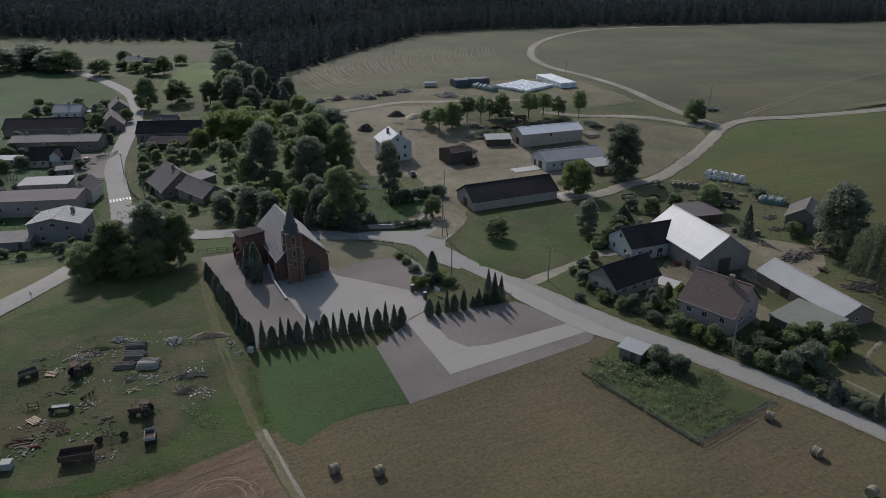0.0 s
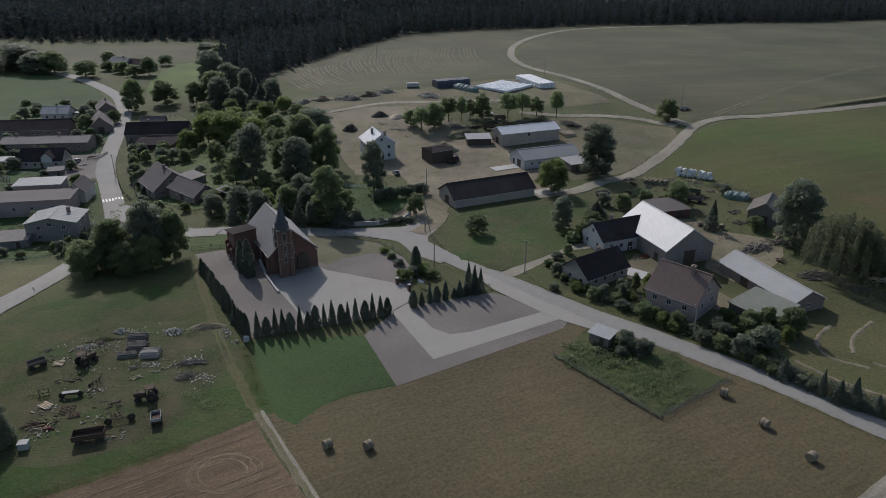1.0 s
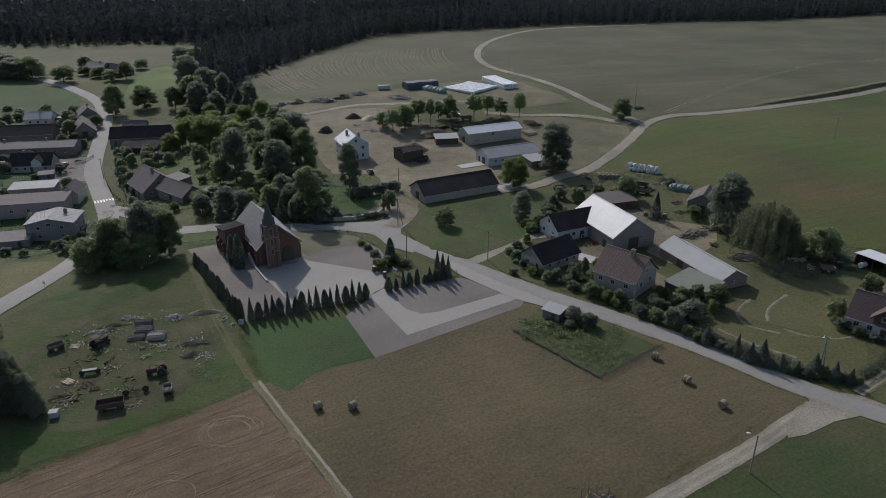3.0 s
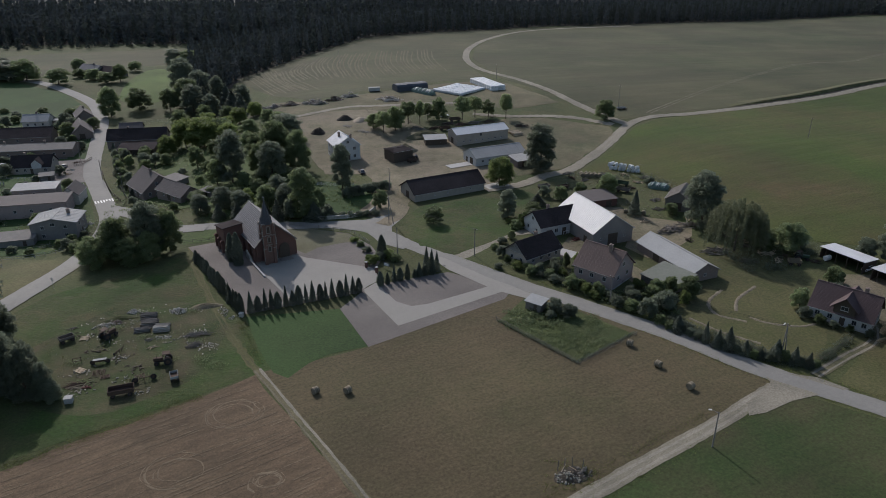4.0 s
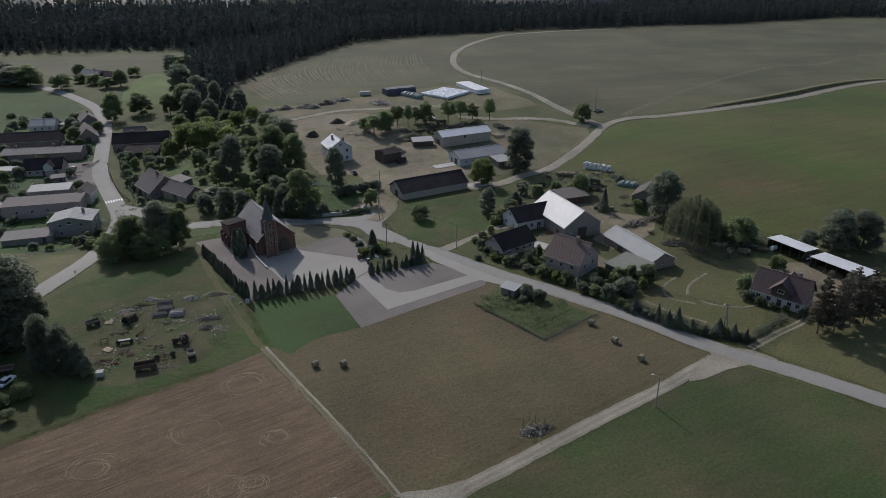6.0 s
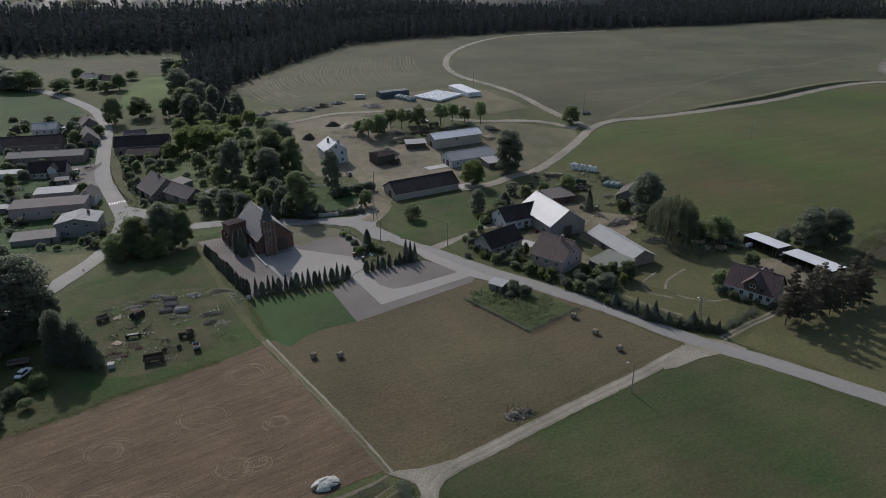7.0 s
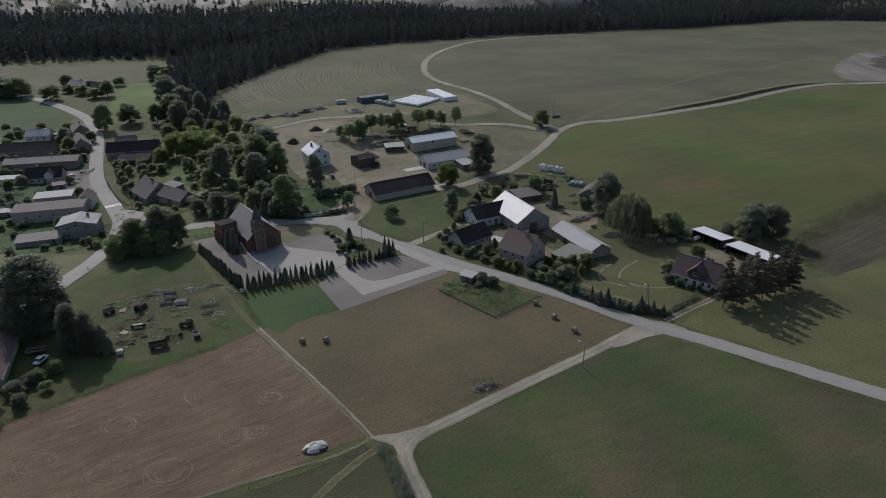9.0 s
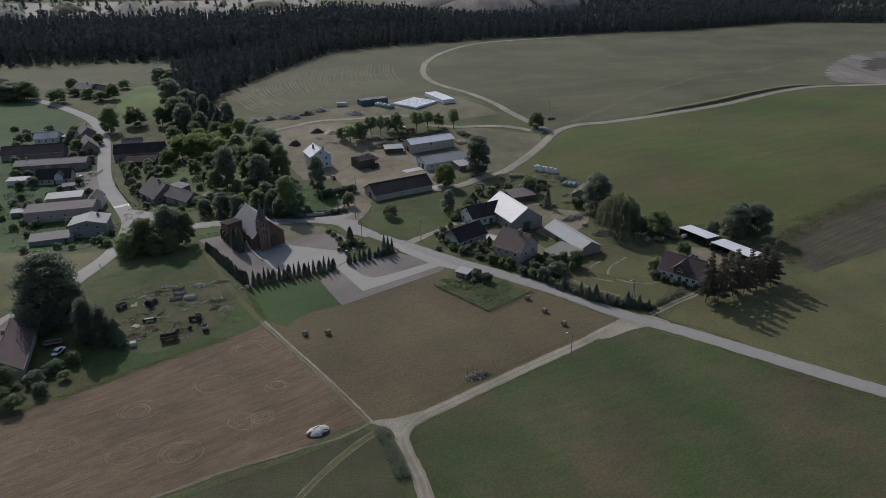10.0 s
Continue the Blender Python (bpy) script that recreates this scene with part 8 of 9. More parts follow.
for x, y in ((-4.2, 128.4), (-7.0, 131.8)):
    e = thing("gate_post", x, y, -50, "square brick gate post with cap", "gate post", "gate posts")
    part("shaft", box((0, 0, 0.7), (0.6, 0.6, 1.8)), M["brick"], e)
    part("cap", box((0, 0, 1.66), (0.75, 0.75, 0.14), bevel=0.04), M["concrete"], e)
e = thing("notice_board", -1.6, 130.6, -40, "small blue notice board by the gate", "notice board")
for s in (-1, 1):
    part("post", rod(bmesh.new(), (s * 0.9, 0, -0.2), (s * 0.9, 0, 1.9), 0.05), M["metalold"], e)
part("panel", box((0, 0, 1.3), (1.9, 0.08, 1.0)), M["bluepaint"], e)
part("sheet", box((0, -0.06, 1.3), (1.5, 0.02, 0.7)), M["white"], e)

# ---- farm heaps and stores ----
def draped_stack(x, y, L, W, H, ang, label, seed):
    """A long stack under a creased tarpaulin, with pale worn folds over its back."""
    e = thing("tarpaulin_stack", x, y, ang, label, "stack")
    rr = random.Random(seed)
    bm = bmesh.new()
    n, k = int(L / 0.6), 10
    rows = []
    for i in range(n + 1):
        u = i / n
        end = 0.72 + 0.28 * min(1, 6 * min(u, 1 - u))
        dent = rr.uniform(0.86, 1.08)
        rows.append([bm.verts.new((L * (u - 0.5), -W / 2 * math.cos(math.pi * j / k) * end * rr.uniform(0.95, 1.05), H * math.sin(math.pi * j / k) ** 0.6 * end * dent * rr.uniform(0.94, 1.06) - 0.1)) for j in range(k + 1)])
    for a, b in zip(rows[:-1], rows[1:]):
        for j in range(k):
            bm.faces.new((a[j], b[j], b[j + 1], a[j + 1]))
    bm.faces.new(rows[0][::-1])
    bm.faces.new(rows[-1])
    cover = part("cover", bm, M["greentarp"], e)
    for i in range(max(4, int(L / 1.6))):
        bm = bmesh.new()
        u0 = rr.uniform(-0.46, 0.4) * L
        pts = []
        for j in range(1, 8):
            t = math.pi * (j / 9)
            pts.append(Vector((u0 + 0.12 * j * rr.uniform(0.6, 1.4), -W / 2 * math.cos(t) * 1.03, H * math.sin(t) ** 0.6 * 1.06)))
        w = rr.uniform(0.15, 0.45)
        for a, b in zip(pts[:-1], pts[1:]):
            v = [bm.verts.new(q) for q in (a, a + Vector((w, 0, 0)), b + Vector((w, 0, 0)), b)]
            bm.faces.new(v)
        bmesh.ops.solidify(bm, geom=bm.faces[:], thickness=0.05)
        part("fold", bm, M["foil"], cover, "pale worn fold")
    return e


e = thing("tarpaulin_stack", 11.8, 342.5, 23, "long stack under a dark tarpaulin", "stack")
bm = bmesh.new()
ring_pts = [(-3.5, -0.3), (-3.4, 2.6), (-2.6, 3.5), (0, 3.8), (2.6, 3.5), (3.4, 2.6), (3.5, -0.3)]
rt = random.Random(61)
last = None
for i in range(19):
    sag = 1 + rt.uniform(-0.05, 0.03)
    ring = [bm.verts.new((-9 + i, q * (1 + rt.uniform(-0.02, 0.02)), z * (sag if z > 0 else 1))) for q, z in ring_pts]
    if last:
        for k in range(6):
            bm.faces.new((last[k], ring[k], ring[k + 1], last[k + 1]))
    else:
        bm.faces.new(ring[::-1])
    last = ring
bm.faces.new(last)
part("cover", bm, M["tarp"], e)
draped_stack(18.4, 333.5, 15.0, 5.0, 2.6, -48, "long stack under a torn green and white tarpaulin", 6)
mound("sand_heap", -13, 284.5, 4.6, 3.4, 1.6, "sandheap", "pale sand heap in the farmyard", 30, 0.08, 2)
mound("soil_mound", -20.4, 287, 4.2, 3.0, 1.9, "soil", "dark earth heap in the farmyard", 0, 0.25, 3)
mound("soil_mound", -31, 267.5, 3.6, 2.8, 2.2, "soil", "dark brushwood and earth heap", 0, 0.35, 5)
mound("earth_bank", 15, 260, 9.0, 4.0, 2.4, "drygrass", "grassy earth bank beside the shed", 25, 0.25, 7)
e = thing("foil_bale_field", 38, 338.5, 47, "white foil-wrapped bales laid in close rows", "bales")
bme = bpy.data.meshes.new("wrapped_bale")
bm = box((0, 0, 0.7), (2.36, 2.12, 1.4), bevel=0.28)
bm.to_mesh(bme)
bm.free()
bme.materials.append(M["foil"])
rb = random.Random(4)
for i in range(9):
    for j in range(9):
        o = part("wrapped_bale", bme, None, e)
        o.matrix_local = pose((i - 4) * 2.4, (j - 4) * 2.15, rb.uniform(-0.1, 0.1), 0, 0, rb.uniform(-5, 5))
e = thing("foil_bale_stack", 54.6, 349, 110, "stacked white foil-wrapped bales", "bales")
for i in range(11):
    for j in range(4):
        for k in range(2):
            o = part("wrapped_bale", bme, None, e)
            o.matrix_local = pose((i - 5) * 2.4, (j - 1.5) * 2.15, k * 1.35 + rb.uniform(-0.05, 0.05), 0, 0, rb.uniform(-5, 5))
for (x, y, a, n, lab) in ((-66, 325, 10, 18, "scrap timber beside the trees"), (-58, 321.5, 5, 26, "long heap of scrap and branches"), (-49.5, 320.5, -5, 22, "heap of scrap branches"), (-39, 320, 10, 26, "heap of dark scrap"), (-34.5, 317, 0, 20, "heap of branches and junk"), (-27.5, 322.5, 15, 22, "heap of scrap boards"), (-20, 328, 10, 20, "heap of boards and pipes")):
    brush("scrap_heap", x, y, 4.4, 2.0, n + 26, 3.0, lab, ("planks", "darkwood", "log")[n % 3], "scrap heap", 2.8, 0.17, "board", a)
    heap("scrap_lumps", x + 1, y - 0.6, 3.8, 1.8, 40, 0.6, "dark lumps among the scrap", "brickdark" if n % 4 else "planks", "scrap heap", 1.3, "lump")
brush("pipe_pile", 0.6, 319, 5.6, 2.6, 70, 6.0, "pile of long grey pipes and poles", "log", "pipes", 2.4, 0.18, "pipe", -25)
e = thing("white_container", -7.4, 339, 8, "pale box trailer beside the tarpaulin stack", "container")
part("box", box((0, 0, 1.3), (6.0, 2.4, 2.0), bevel=0.06), M["concrete"], e)
part("chassis", box((0, 0, 0.4), (5.6, 2.0, 0.5)), M["black"], e)
brush("plank_stack", 17.5, 304.5, 3.2, 0.9, 26, 5.0, "stack of sawn planks in the grass", "timber", "planks", 1.0, 0.1, "plank", -30)
brush("branch_heap", -12, 268, 3.4, 1.4, 26, 2.6, "pale heap of branches beside the house", "log", "branches", 1.0, 0.09, "branch", -35)
brush("branch_heap", -18.5, 276, 2.6, 1.4, 20, 2.2, "stacked firewood and branches", "log", "branches", 1.0, 0.1, "branch", -35)
car(26.2, 288, 15, "carwhite", "white car parked under the orchard trees")
wagon(8.6, 226.8, 30, 3.6, 1.9, 0.8, "rust", "rusty wagon beside the dark stack")
tractor(10.0, 230.5, 80, "bluepaint", "blue tractor beside the dark stack")
log_pile(55.5, 261, 20, 5.0, 6.0, 3, 0.2, "stack of pale boards behind the shed", 8, "timber", "board_stack", "board")
e = thing("concrete_apron", 28.5, 222.5, 25, "pale concrete feed slab", "slab", kind="structure", z=gz(28.5, 222.5))
part("slab", box((0, 0, 0.1), (4.5, 14, 0.3), rz=90), M["concrete"], e)
e = thing("concrete_pad", 37.5, 196.4, 24, "pale concrete pad by the barn", "slab", kind="structure", z=gz(37.5, 196.4))
part("slab", box((0, 0, 0.08), (9, 5, 0.3)), M["concrete"], e)

# round bales and stores by the field road
rb = random.Random(9)
for i in range(9):
    bale(70.6 + (i % 5) * 1.55 + rb.uniform(-0.1, 0.1), 204.4 + (i // 5) * 1.7 - (i % 5) * 0.35, 80, "straw", group="stored round bales", label="weathered round straw bale in the store", r=0.75)
for i in range(14):
    x, y = 83.4 + (i % 7) * 1.3 + rb.uniform(-0.5, 0.5) * (i > 6), 211.4 - (i % 7) * 1.2 + rb.uniform(-0.7, 0.7) * (i < 7)
    bale(x, y, rb.uniform(0, 90), "foil", z=gz(x, y) + (0 if i < 7 else 1.35), group="foil-wrapped bales", label="white foil-wrapped bale in a stack")
bale(84, 214.6, 40, "foil", group="foil-wrapped bales", label="white foil-wrapped bale in a stack")
bale(85.4, 216, 40, "foil", group="foil-wrapped bales", label="white foil-wrapped bale in a stack")
draped_stack(93.0, 187, 7.0, 4.0, 2.0, -35, "stack under a green and white tarpaulin beside the barn", 8)
wagon(53.6, 192.2, 20, 4.0, 2.0, 0.6, "planks", "grey hay wagon beside the track")
wagon(60.2, 191.4, 35, 4.4, 2.0, 0.4, "rust", "flat wagon in the tree's shade")
wagon(81.8, 192.4, -30, 4.2, 2.0, 0.7, "greenpaint", "green hay wagon by the field's edge")
wagon(80, 186, -35, 4.6, 2.0, 0.6, "planks", "grey wagon behind the brick shed")
wagon(112.5, 292.5, 5, 4.4, 2.2, 0.4, "metalold", "flat pale trailer beside the lone tree")
for x, y, n, lab in ((66, 208.5, 20, "junk heap at the road's edge"), (78, 206, 16, "scrap heap beside the bales"), (91.8, 198, 18, "scrap by the field's edge"), (88, 176, 16, "woodpile by the field barn")):
    brush("scrap_heap", x, y, 2.4, 1.2, n, 2.2, lab, "planks", "scrap heap", 1.0, 0.1, "board", 20)
brush("timber_heap", 83.5, 150.5, 4.6, 2.6, 70, 4.2, "heap of grey timber behind the long barn", "planks", "timber heap", 1.5, 0.12, "beam", 30)
brush("timber_heap", 90.5, 153.5, 3.6, 2.0, 44, 3.6, "heap of boards and beams", "planks", "timber heap", 1.2, 0.1, "beam", -10)
brush("timber_heap", 90.2, 134.6, 4.0, 2.4, 60, 3.2, "heap of pale scrap timber by the barn", "planks", "timber heap", 1.2, 0.1, "beam", 10)
brush("timber_heap", 103.5, 132, 2.6, 1.4, 22, 2.6, "scrap heap under the bushes", "timber", "timber heap", 0.9, 0.1, "beam", 0)
tractor(110.6, 127.2, -20, "greenpaint", "old tractor among farm machines")
wagon(107.2, 124.4, -15, 3.2, 1.8, 0.7, "straw", "pale small trailer among machines")
brush("farm_machine", 113.4, 125.2, 1.8, 1.2, 18, 2.0, "rusty farm machine with many bars", "rust", "machine", 1.3, 0.08, "bar", 10)
brush("farm_machine", 107, 129, 1.8, 1.2, 16, 2.0, "rusty tedder parked by the bushes", "rust", "machine", 1.1, 0.08, "bar", 40)
car(124.6, 119.6, 30, "carwhite", "white pickup parked between the sheds")
e = thing("water_tank", 117.3, 126, 20, "white plastic water tank", "tank")
part("tank", rod(bmesh.new(), (-0.9, 0, 0.8), (0.9, 0, 0.8), 0.7, seg=16), M["white"], e)
part("cradle", box((0, 0, 0.15), (1.6, 1.1, 0.4)), M["rust"], e)
car(-133.6, 250, 100, "cardark", "dark car parked before the village house")
car(-80.1, 75.2, 75, "carwhite", "white car parked under the trees")
wagon(-83.0, 79.6, 15, 4.4, 2.0, 0.4, "planks", "flat grey trailer beside the parked car")
brush("machine_parts", 53.6, 146.2, 1.8, 1.0, 16, 1.8, "red farm machine parts in the yard", "redpaint", "machine", 1.0, 0.1, "bar", 30)
e = thing("garden_table", 51.4, 151.4, 20, "white table before the farmhouse", "table")
part("tabletop", box((0, 0, 0.95), (1.9, 1.2, 0.1)), M["white"], e)
for sx in (-1, 1):
    for sy in (-1, 1):
        part("leg", box((sx * 0.8, sy * 0.5, 0.45), (0.09, 0.09, 0.94)), M["white"], e)
e = thing("concrete_terrace", 48.6, 136.8, -40, "pale concrete terrace between the houses", "terrace", kind="structure", z=gz(48.6, 136.8))
part("slab", box((0, 0, 0.06), (5, 4.4, 0.3)), M["concrete"], e)
for k in range(3):
    bale(74.5 + 2.6 * k, 166.5 - 1.1 * k, 30 * k, "straw", group="yard bales", label="grey old bale in the farmyard")

# mowing lines: arcs that fan out from the wood's edge
ARC = [(-97, 443, -77, 392, -62, 352), (-86, 444, -73, 401, -55, 352), (-75, 438, -65, 394, -48, 352), (-61, 458, -63, 425, -50, 380), (-48, 478, -50, 437, -40, 384), (-35, 481, -36, 432, -28, 378), (-22, 481, -24, 425, -17, 372), (-7, 486, -8, 433, -1, 384), (8, 490, 6, 440, 12, 392), (22, 494, 21, 446, 26, 398)]
ra = random.Random(12)
for i, (ax, ay, bx_, by, cx, cy) in enumerate(ARC):
    for k in range(5):
        s = k * 2.5 + (0, 0.5, 0, -0.4, 0.3)[k]
        t0, t1 = ra.uniform(0, 0.2), ra.uniform(0.75, 1.0)
        pts = [(ax + s + (bx_ - ax) * t0, ay + (by - ay) * t0), (bx_ + s, by), (bx_ + s + (cx - bx_) * t1, by + (cy - by) * t1)]
        ribbon("swath_line", pts, 1.0, M["swath"], 0.08, "pale curved line of cut straw", "swath", ragged=0.3, step=5, crown=0.05)


def windrow(pts):
    line = spline(pts, 0.5)
    e = thing("windrow", 0, 0, 0, "thin row of raked hay", "hay", "raked hay rows", "stuff", z=0)
    rr = random.Random(int(abs(pts[0][0] * 10)))
    v, f = [], []
    for i, q in enumerate(line):
        d = line[min(i + 1, len(line) - 1)] - line[max(i - 1, 0)]
        d /= np.linalg.norm(d)
        nrm = np.array((-d[1], d[0]))
        w, h = rr.uniform(0.3, 0.55), rr.uniform(0.06, 0.16)
        for s, z in ((-w, 0.0), (-w * 0.4, h), (w * 0.4, h * 0.9), (w, 0.0)):
            p = q + nrm * (s + rr.uniform(-0.08, 0.08))
            v.append((p[0], p[1], gz(*p) + z + 0.03))
        if i:
            b = (i - 1) * 4
            f += [(b + j + 1, b + j + 5, b + j + 4, b + j) for j in range(3)]
    part("hay_row", mesh_from("hay_row", v, f, M["straw"]), None, e)


windrow([(81.6, 112.2), (75.8, 106.3), (75.1, 100.3), (80.5, 96.4)])
windrow([(91, 113.4), (83.5, 107.2), (80.3, 101.4)])
windrow([(82.1, 98.3), (85, 95.5), (91, 93.5), (95.8, 94.3)])
windrow([(68, 99), (73, 92), (79, 87)])

# village hedges, sheds and garden trees
trees(("bush2", "bush1", "bush2", "mid1"), [q for q in [(-107, 214, 3, 2), (-112, 224, 3.4, 2.2), (-118, 232, 3, 2), (-122, 250, 3.4, 2.4), (-128, 256, 3, 2), (-140, 256, 3.6, 2.6), (-152, 240, 5, 3.4), (-156, 236, 4.5, 3), (-148, 236, 3, 2.4), (-160, 256, 3.4, 2.6), (-136, 228, 3, 2.2), (-128, 220, 2.6, 2), (-140, 216, 2.6, 2.2), (-150, 222, 3, 2.4), (-130, 186, 3, 2.4), (-98, 168, 3, 1.8), (-96, 172, 2.4, 1.6), (-100, 164, 2.6, 1.8), (-112, 160, 2.4, 1.8), (-106, 158, 2.2, 1.5), (-122, 156, 3, 2.2), (-190, 330, 4, 3), (-164, 318, 3.4, 2.4), (-168, 345, 4, 3), (-152, 318, 4, 2.6), (-146, 290, 3.6, 2.2), (-140, 280, 3, 2), (-186, 352, 3, 3), (-196, 344, 3, 3), (-206, 352, 2.6, 3)] if off_street(q[0], q[1])], "garden bush between the village houses", "bush", "village garden bushes")
trees(("bush1", "mid2", "bush2"), [q for q in [(-112, 250, 5, 2.4), (-108, 240, 5.5, 2.4), (-104, 232, 5, 2.2), (-100, 226, 4.6, 2.2), (-96, 220, 3.6, 2), (-114, 262, 4.4, 2.4), (-97, 250, 5, 3), (-104, 258, 5, 3), (-92, 248, 5, 3), (-80, 228, 3, 2.2), (-70, 214, 3, 2.2), (-62, 196, 3.4, 2.4), (-58, 186, 3, 2.2), (-72, 186, 3, 2), (-82, 192, 3, 2), (-90, 200, 3, 1.8), (-52, 190, 4, 3), (-46, 196, 4.5, 3), (-38, 186, 4, 3), (-40, 200, 5, 3.2), (-30, 190, 4.4, 2.8), (-26, 182, 3.6, 2.4), (-52, 204, 5, 3)] if off_street(q[0], q[1])], "leafy bush beside the street gardens", "bush", "street garden bushes")
trees(("big1", "mid1", "big2", "light"), [(-62, 272, 8, 4.6), (-50, 278, 8, 4.6), (-56, 290, 7, 4.2), (-76, 292, 7, 4.6), (-104, 316, 9, 4.6), (-92, 318, 10, 4.6), (-80, 314, 8, 4.6), (-66, 312, 7, 4.2)], "leafy tree in the dense village wood", "tree", "village wood")
fence([(-152, 236), (-140, 234), (-128, 228)], 2.2, 2, 1.1, "concrete", "pale garden fence in the village")
fence([(-160, 228), (-146, 226)], 2.0, 3, 1.0, "darkwood", "dark picket fence by the lawn")
field("village_lawn", [(-164, 238), (-150, 236), (-148, 226), (-160, 224)], M["lawn"], 0.13, "small green village lawn", "lawn")

# sandy mounds of the far quarry
for x, y, rx, ry, h, s in ((190, 885, 90, 60, 22, 51), (270, 900, 80, 60, 26, 52), (130, 960, 70, 60, 20, 53)):
    mound("quarry_hill", x, y, rx, ry, h, "quarryearth", "worn quarry slope of bare earth beyond the woods", 10, 0.1, s, 0.8)
ribbon("quarry_road", [(150, 1150), (190, 1010), (225, 905), (262, 820), (285, 790)], 5.0, M["track"], 24.0, "pale track over the quarry slope", ragged=0.5)
rq = random.Random(21)
for i in range(16):
    x, y = rq.uniform(-620, -120), rq.uniform(960, 1180)
    mound("quarry_mound", x, y, rq.uniform(30, 70), rq.uniform(20, 40), rq.uniform(8, 18), "sand" if i % 3 else "drygrass", "pale mound in the distant sand quarry", rq.uniform(0, 180), 0.12, i)
forest("quarry_trees", [(-640, 930), (-120, 930), (-60, 1000), (-60, 1240), (-640, 1240)], 42.0, 9, 15, 5, 31, [M["forest"], M["leafdark"]], "scattered trees in the quarry", 40, 2.0)
for x, y, a, n in ((60, 165, 20, 30), (86, 168, -20, 30), (100, 140, 10, 26), (78, 158, 40, 20), (96, 128, 0, 24)):
    brush("yard_clutter", x, y, 2.2, 1.4, n, 1.8, "loose boards and tools in the yard", ("planks", "rust", "timber")[n % 3], "clutter", 0.8, 0.08, "board", a)

# junk along the field's edge behind the barns
rj = random.Random(41)
for i, (x, y) in enumerate(((70, 200), (75, 196), (80, 199), (86, 203), (90, 205), (84, 188), (72, 190), (88, 194), (95, 189), (66, 203), (100, 137), (104, 127), (111, 130), (98, 145), (86, 143), (92, 158))):
    m = ("planks", "rust", "darkwood", "timber")[i % 4]
    brush("junk_heap", x, y, rj.uniform(1.2, 2.2), rj.uniform(0.8, 1.4), 16, 1.8, ("grey boards thrown together", "rusty iron bars in a heap", "dark rotten timbers in a heap", "pale sawn offcuts in a heap")[i % 4], m, "junk heap", 1.0, 0.1, "bar", rj.uniform(0, 180))
clumps("edge_weeds", along([(66, 206), (78, 200), (90, 200), (97, 184), (96, 160), (104, 146), (118, 138)], 240, (-1.5, 0, 1.5, 3), 24), M["leafdark"], 0.2, 22, 0.6, 0.9, "rank weeds along the field's edge", "weeds", 25)
trees(("bush1", "bush2", "mid1"), [(76, 187, 3.4, 2.2), (91, 191, 3, 2.2), (99, 177, 4, 2.6), (103, 141, 4.4, 2.8), (114, 134, 4, 2.8), (88, 163, 4, 2.4), (65, 186, 4, 2.6), (52, 184, 4, 2.4), (106, 137, 5, 3)], "scrubby tree at the field's edge", "tree", "scrub at the field's edge")
trees(("mid2", "bush1"), [(71.5, 108.5, 6, 3), (68, 111.5, 4.4, 2.4), (64.5, 111.5, 4, 2.2)], "leafy tree before the low shed", "tree", "trees before the low shed")

fence([(-26.1, 201.6), (-19.6, 200.4), (-13.1, 200.6)], 1.6, 3, 1.1, "white", "white slatted garden fence below the house")
car(-10.6, 214.5, 110, "cardark", "dark car parked beside the white house")
heap("debris", -57, 95, 15, 12, 80, 0.09, "pale scraps and chips strewn over the meadow", "concrete", "debris", 0.0, "chip", 25)
heap("debris", -52, 104, 10, 8, 60, 0.09, "bits of wood strewn round the log stacks", "timber", "debris", 0.0, "chip", 10)

# planting round the houses by the road
rg = random.Random(71)
GARDEN = [(47, 116.5), (44.8, 118.2), (50, 112), (52.5, 109.6), (46.4, 121.5), (44, 124.6), (40.5, 122.6), (38.2, 125), (35.4, 127.6), (33.2, 130.6), (31, 133.2), (42.6, 127), (48.4, 124.4), (49.6, 130), (44.4, 130.6), (57.5, 110.4), (60, 108.2), (62.8, 106.2), (58.2, 104.4), (61.8, 103.4), (66.5, 108.4), (69.4, 105.6), (28.8, 141.6), (31.6, 145.2), (34.8, 148.6), (36.6, 160.6), (41.6, 162.4), (44.6, 164.8), (63, 112.6), (61, 114.6)]
for i, (x, y) in enumerate(GARDEN):
    tree(("bush1", "bush3", "bush1", "bush2")[i % 4], x, y, rg.uniform(1.4, 3.8), rg.uniform(1.1, 2.1), "dense garden shrub between the houses", "shrub", "shrubs round the houses")
clumps("house_undergrowth", along([(30, 132), (36, 126.4), (42, 121), (48, 115.6), (54, 109.6), (60, 104), (64, 99)], 260, (-1.2, -0.3, 0.6, 1.5), 72) + along([(44, 128), (48, 123), (50, 118)], 60, (-0.8, 0, 0.8), 73), M["leafdark"], 0.15, 26, 0.5, 0.7, "tangled garden plants along the road", "undergrowth", 74)
clumps("flower_bed", along([(50.5, 111.4), (54, 108.6), (57, 106)], 46, (-0.3, 0.4), 75) + along([(42, 121.4), (45, 118.8)], 24, (-0.3, 0.3), 76), M["leaflight"], 0.12, 18, 0.3, 0.5, "pale leafy flower bed before the house", "flower bed", 77)

# fences, hedges and clutter of the village street
fence([(-157.5, 223.6), (-151.7, 226.1), (-146.8, 227.4)], 0.9, 1, 1.6, "concrete", "row of pale fence posts round the allotment", thick=0.22)
fence([(-130.4, 251.6), (-127.4, 254), (-126.6, 260.6)], 0.7, 2, 1.4, "rust", "red-brown picket fence before the front yard", thick=0.12)
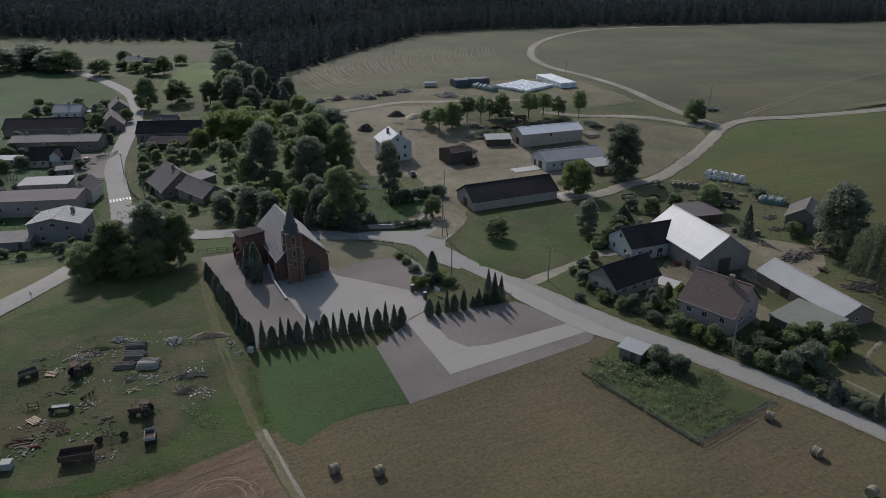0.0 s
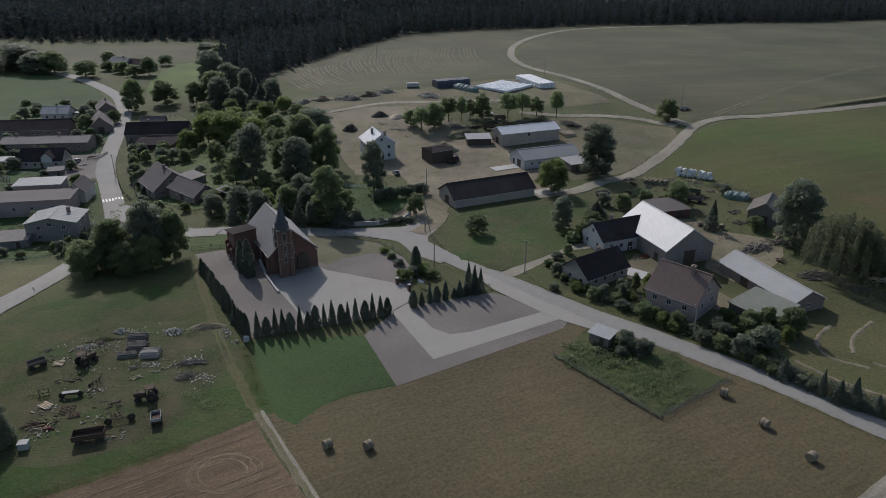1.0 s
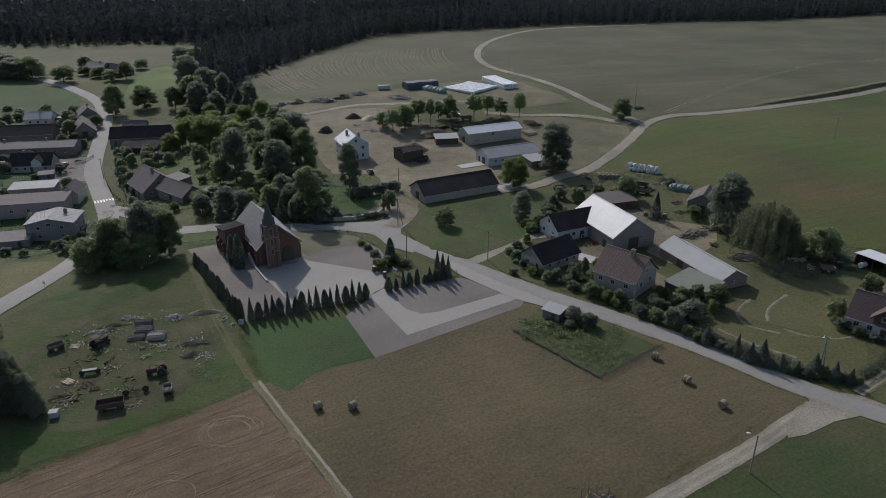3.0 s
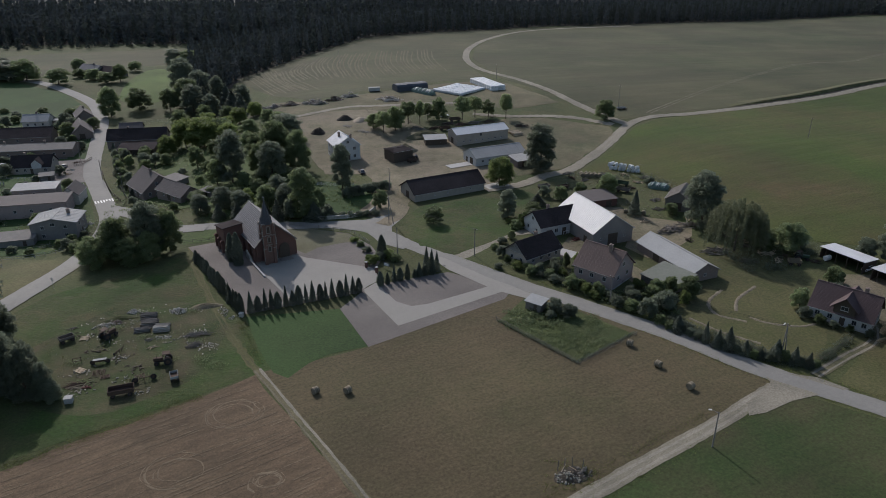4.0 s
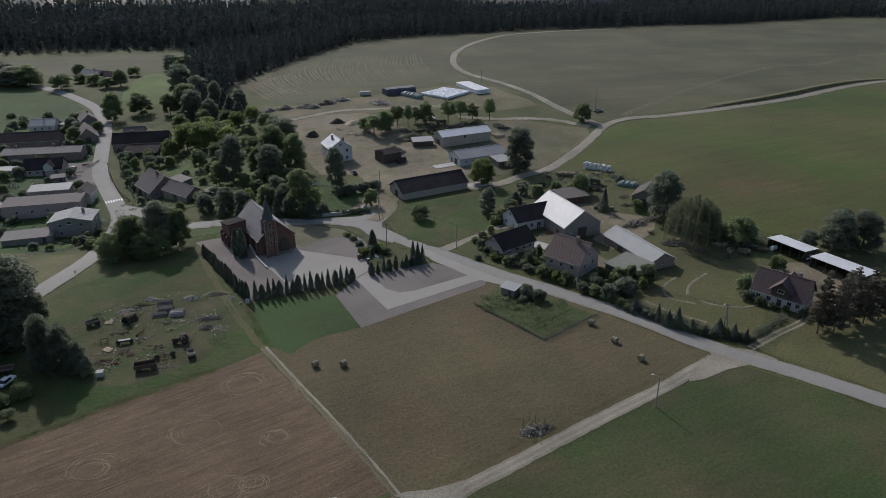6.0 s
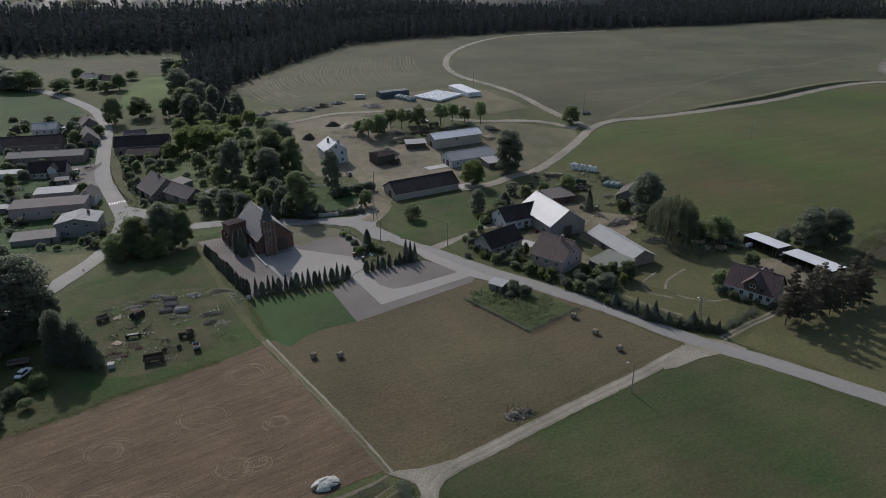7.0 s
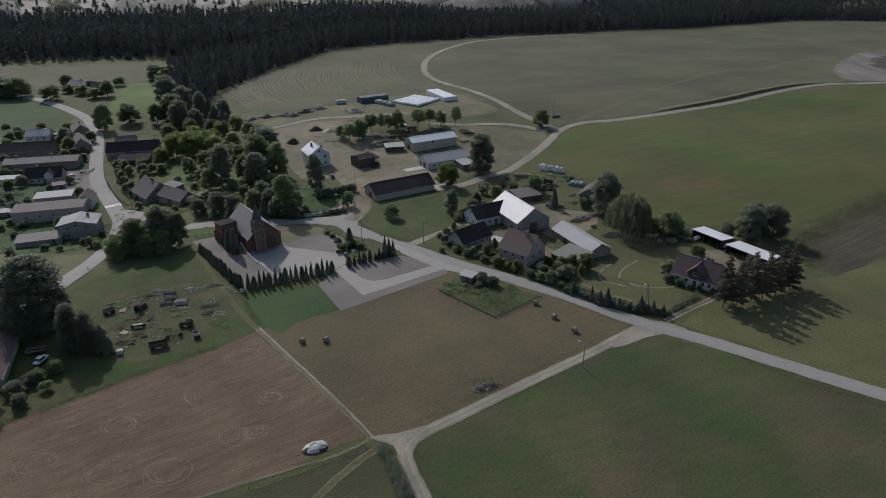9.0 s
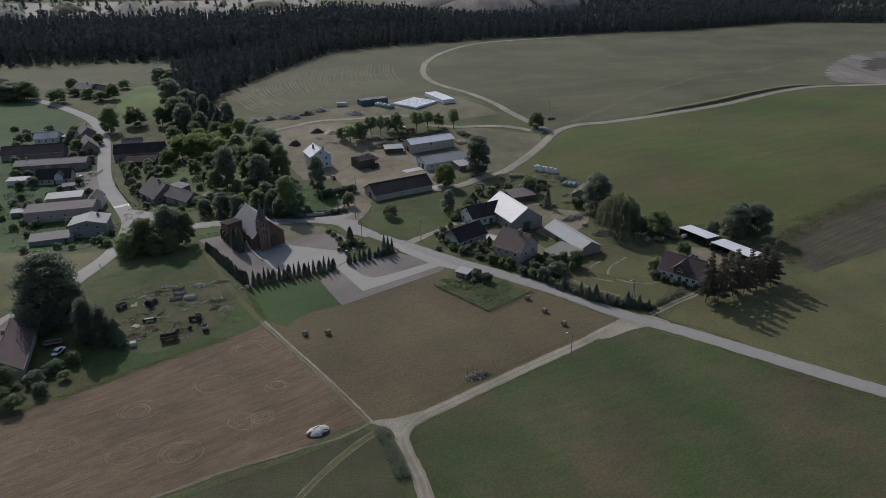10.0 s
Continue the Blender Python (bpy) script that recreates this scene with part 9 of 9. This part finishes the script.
fence([(-115.0, 240.4), (-108.4, 225.6), (-102.2, 213.8), (-96.0, 204.8)], 1.8, 3, 1.3, "darkwood", "dark fence along the street's edge", thick=0.12)
fence([(-115.5, 151.2), (-107.2, 145.2)], 1.6, 2, 1.3, "concrete", "pale garden fence by the village street")
fence([(-116, 161), (-108, 164.6), (-99, 166)], 2.2, 2, 1.1, "planks", "grey garden fence below the flats")
trees(("spruce1", "bush2", "bush1", "bush2"), [(-120.4, 269.4, 5, 1.6), (-116.4, 259.6, 4.6, 1.8), (-113.2, 252.6, 4.2, 1.9), (-111.2, 246, 4.8, 2.1), (-108.4, 238.6, 4.4, 2), (-104.9, 232, 5, 2.3), (-102.2, 224.6, 3.8, 1.9), (-97.8, 217.8, 3.4, 1.8), (-93.4, 210.4, 2.8, 1.6), (-111.4, 257.4, 5.4, 2.6), (-107.6, 250.2, 4.6, 2.4)], "dark garden shrub behind the street fence", "shrub", "shrubs behind the street fence")
trees(("bush2", "mid2", "bush1"), [(-137, 232, 2.6, 2), (-139.9, 226, 2, 1.6), (-145.8, 205.6, 2.2, 2), (-142, 210.6, 2.6, 1.9), (-136.2, 190, 2.4, 2), (-137.6, 184, 2.6, 2.2), (-150, 214, 3, 2.4), (-155, 210, 3, 2.2), (-147, 196, 2.2, 1.8), (-129, 176, 2.4, 2), (-92.6, 157, 3.2, 2), (-94.8, 162.6, 2.6, 1.7), (-134.8, 222.6, 2.4, 1.8), (-152, 262, 3.4, 2.2), (-168, 262, 4, 2.6), (-176, 280, 4, 2.6), (-188, 336, 3, 2.4), (-179, 334, 3, 2.2), (-170, 330, 3.2, 2)], "overgrown bush in the village yards", "bush", "village yard bushes")
for i, (x, y, a) in enumerate(((-164.8, 320, 20), (-171, 337, 60), (-174, 333, 0), (-131.6, 256.4, 80), (-128.4, 240, 30), (-129.4, 246, 70), (-140, 229, 10), (-137.6, 236, 45), (-144, 206, 20), (-140, 211, 70), (-136, 197, 15), (-148, 218, 50), (-152, 232, 5), (-118, 226, 40), (-122, 216, 80), (-133, 204, 25), (-112, 193, 60), (-99, 184, 15))):
    kind = i % 4
    if kind == 0:
        brush("yard_clutter", x, y, 1.8, 1.0, 18, 2.0, "loose boards lying in a village yard", "timber", "clutter", 0.7, 0.08, "board", a)
    elif kind == 1:
        heap("yard_rubble", x, y, 1.6, 1.0, 34, 0.28, "heap of rubble and pots in a village yard", None, "clutter", 0.7)
    elif kind == 2:
        log_pile(x, y, a, 2.0, 2.2, 4, 0.13, "stack of split firewood in a village yard", 5, "planks", "firewood_stack", "log")
    else:
        brush("yard_clutter", x, y, 1.5, 0.9, 16, 1.6, "rusty iron and tools in a village yard", "rust", "clutter", 0.8, 0.08, "bar", a)
for x, y, a, w, lab in ((-133.5, 233.8, 20, 5.0, "tiny board hut in a village yard"), (-141.6, 200.6, 9, 6.0, "low garden hut with felt roof"), (-62.6, 196.6, -38, 5.0, "small pale hut beside the brick wing"), (-168.0, 328.0, 6, 6.0, "small dark hut below the meadow")):
    shed("garden_hut", x, y, a, w, 3.6, 2.1, 2.5, "planks", "felt" if w < 6 else "eternit", lab, doors=(("-y", 0.8, 0.9, 1.8),))
clumps("yard_weeds", scatter_in(300, -160, -112, 180, 262, 81, off_street), M["scrapweed"], 0.24, 12, 0.7, 0.6, "weeds and low plants in the village yards", "weeds", 82)
# the lighter leaf colour here stands in for sunlit patches of the garden
clumps("garden_grass", scatter_in(420, -70, -10, 168, 212, 83, lambda x, y: y > 168 + 0.1 * x), M["leaflight"], 0.2, 12, 0.6, 0.5, "tall grass in the old garden, coloured pale for sun patches", "grass", 84)

# dark heaps and old machines under the farm's orchard
for i, (x, y, a) in enumerate(((27, 277, 15), (33, 275.5, 10), (39, 278, 20), (46, 279, 5), (21, 271, 30), (12, 270, 10), (60, 272, 0), (66, 268, 30))):
    brush("scrap_heap", x, y, 3.0, 1.4, 34, 2.8, "dark heap of scrap timber under the trees", ("darkwood", "rust", "planks")[i % 3], "scrap heap", 1.4, 0.12, "board", a)
wagon(30.4, 281.2, 15, 5.0, 2.2, 0.9, "darkwood", "old dark wagon under the orchard trees")
wagon(24.6, 268.6, 20, 4.6, 2.0, 0.8, "rust", "rusty wagon behind the cattle shed")
mound("earth_mound", 5.0, 239.5, 7.5, 4.5, 3.4, "dirt", "tan earth heap behind the dark stack", 25, 0.15, 14)
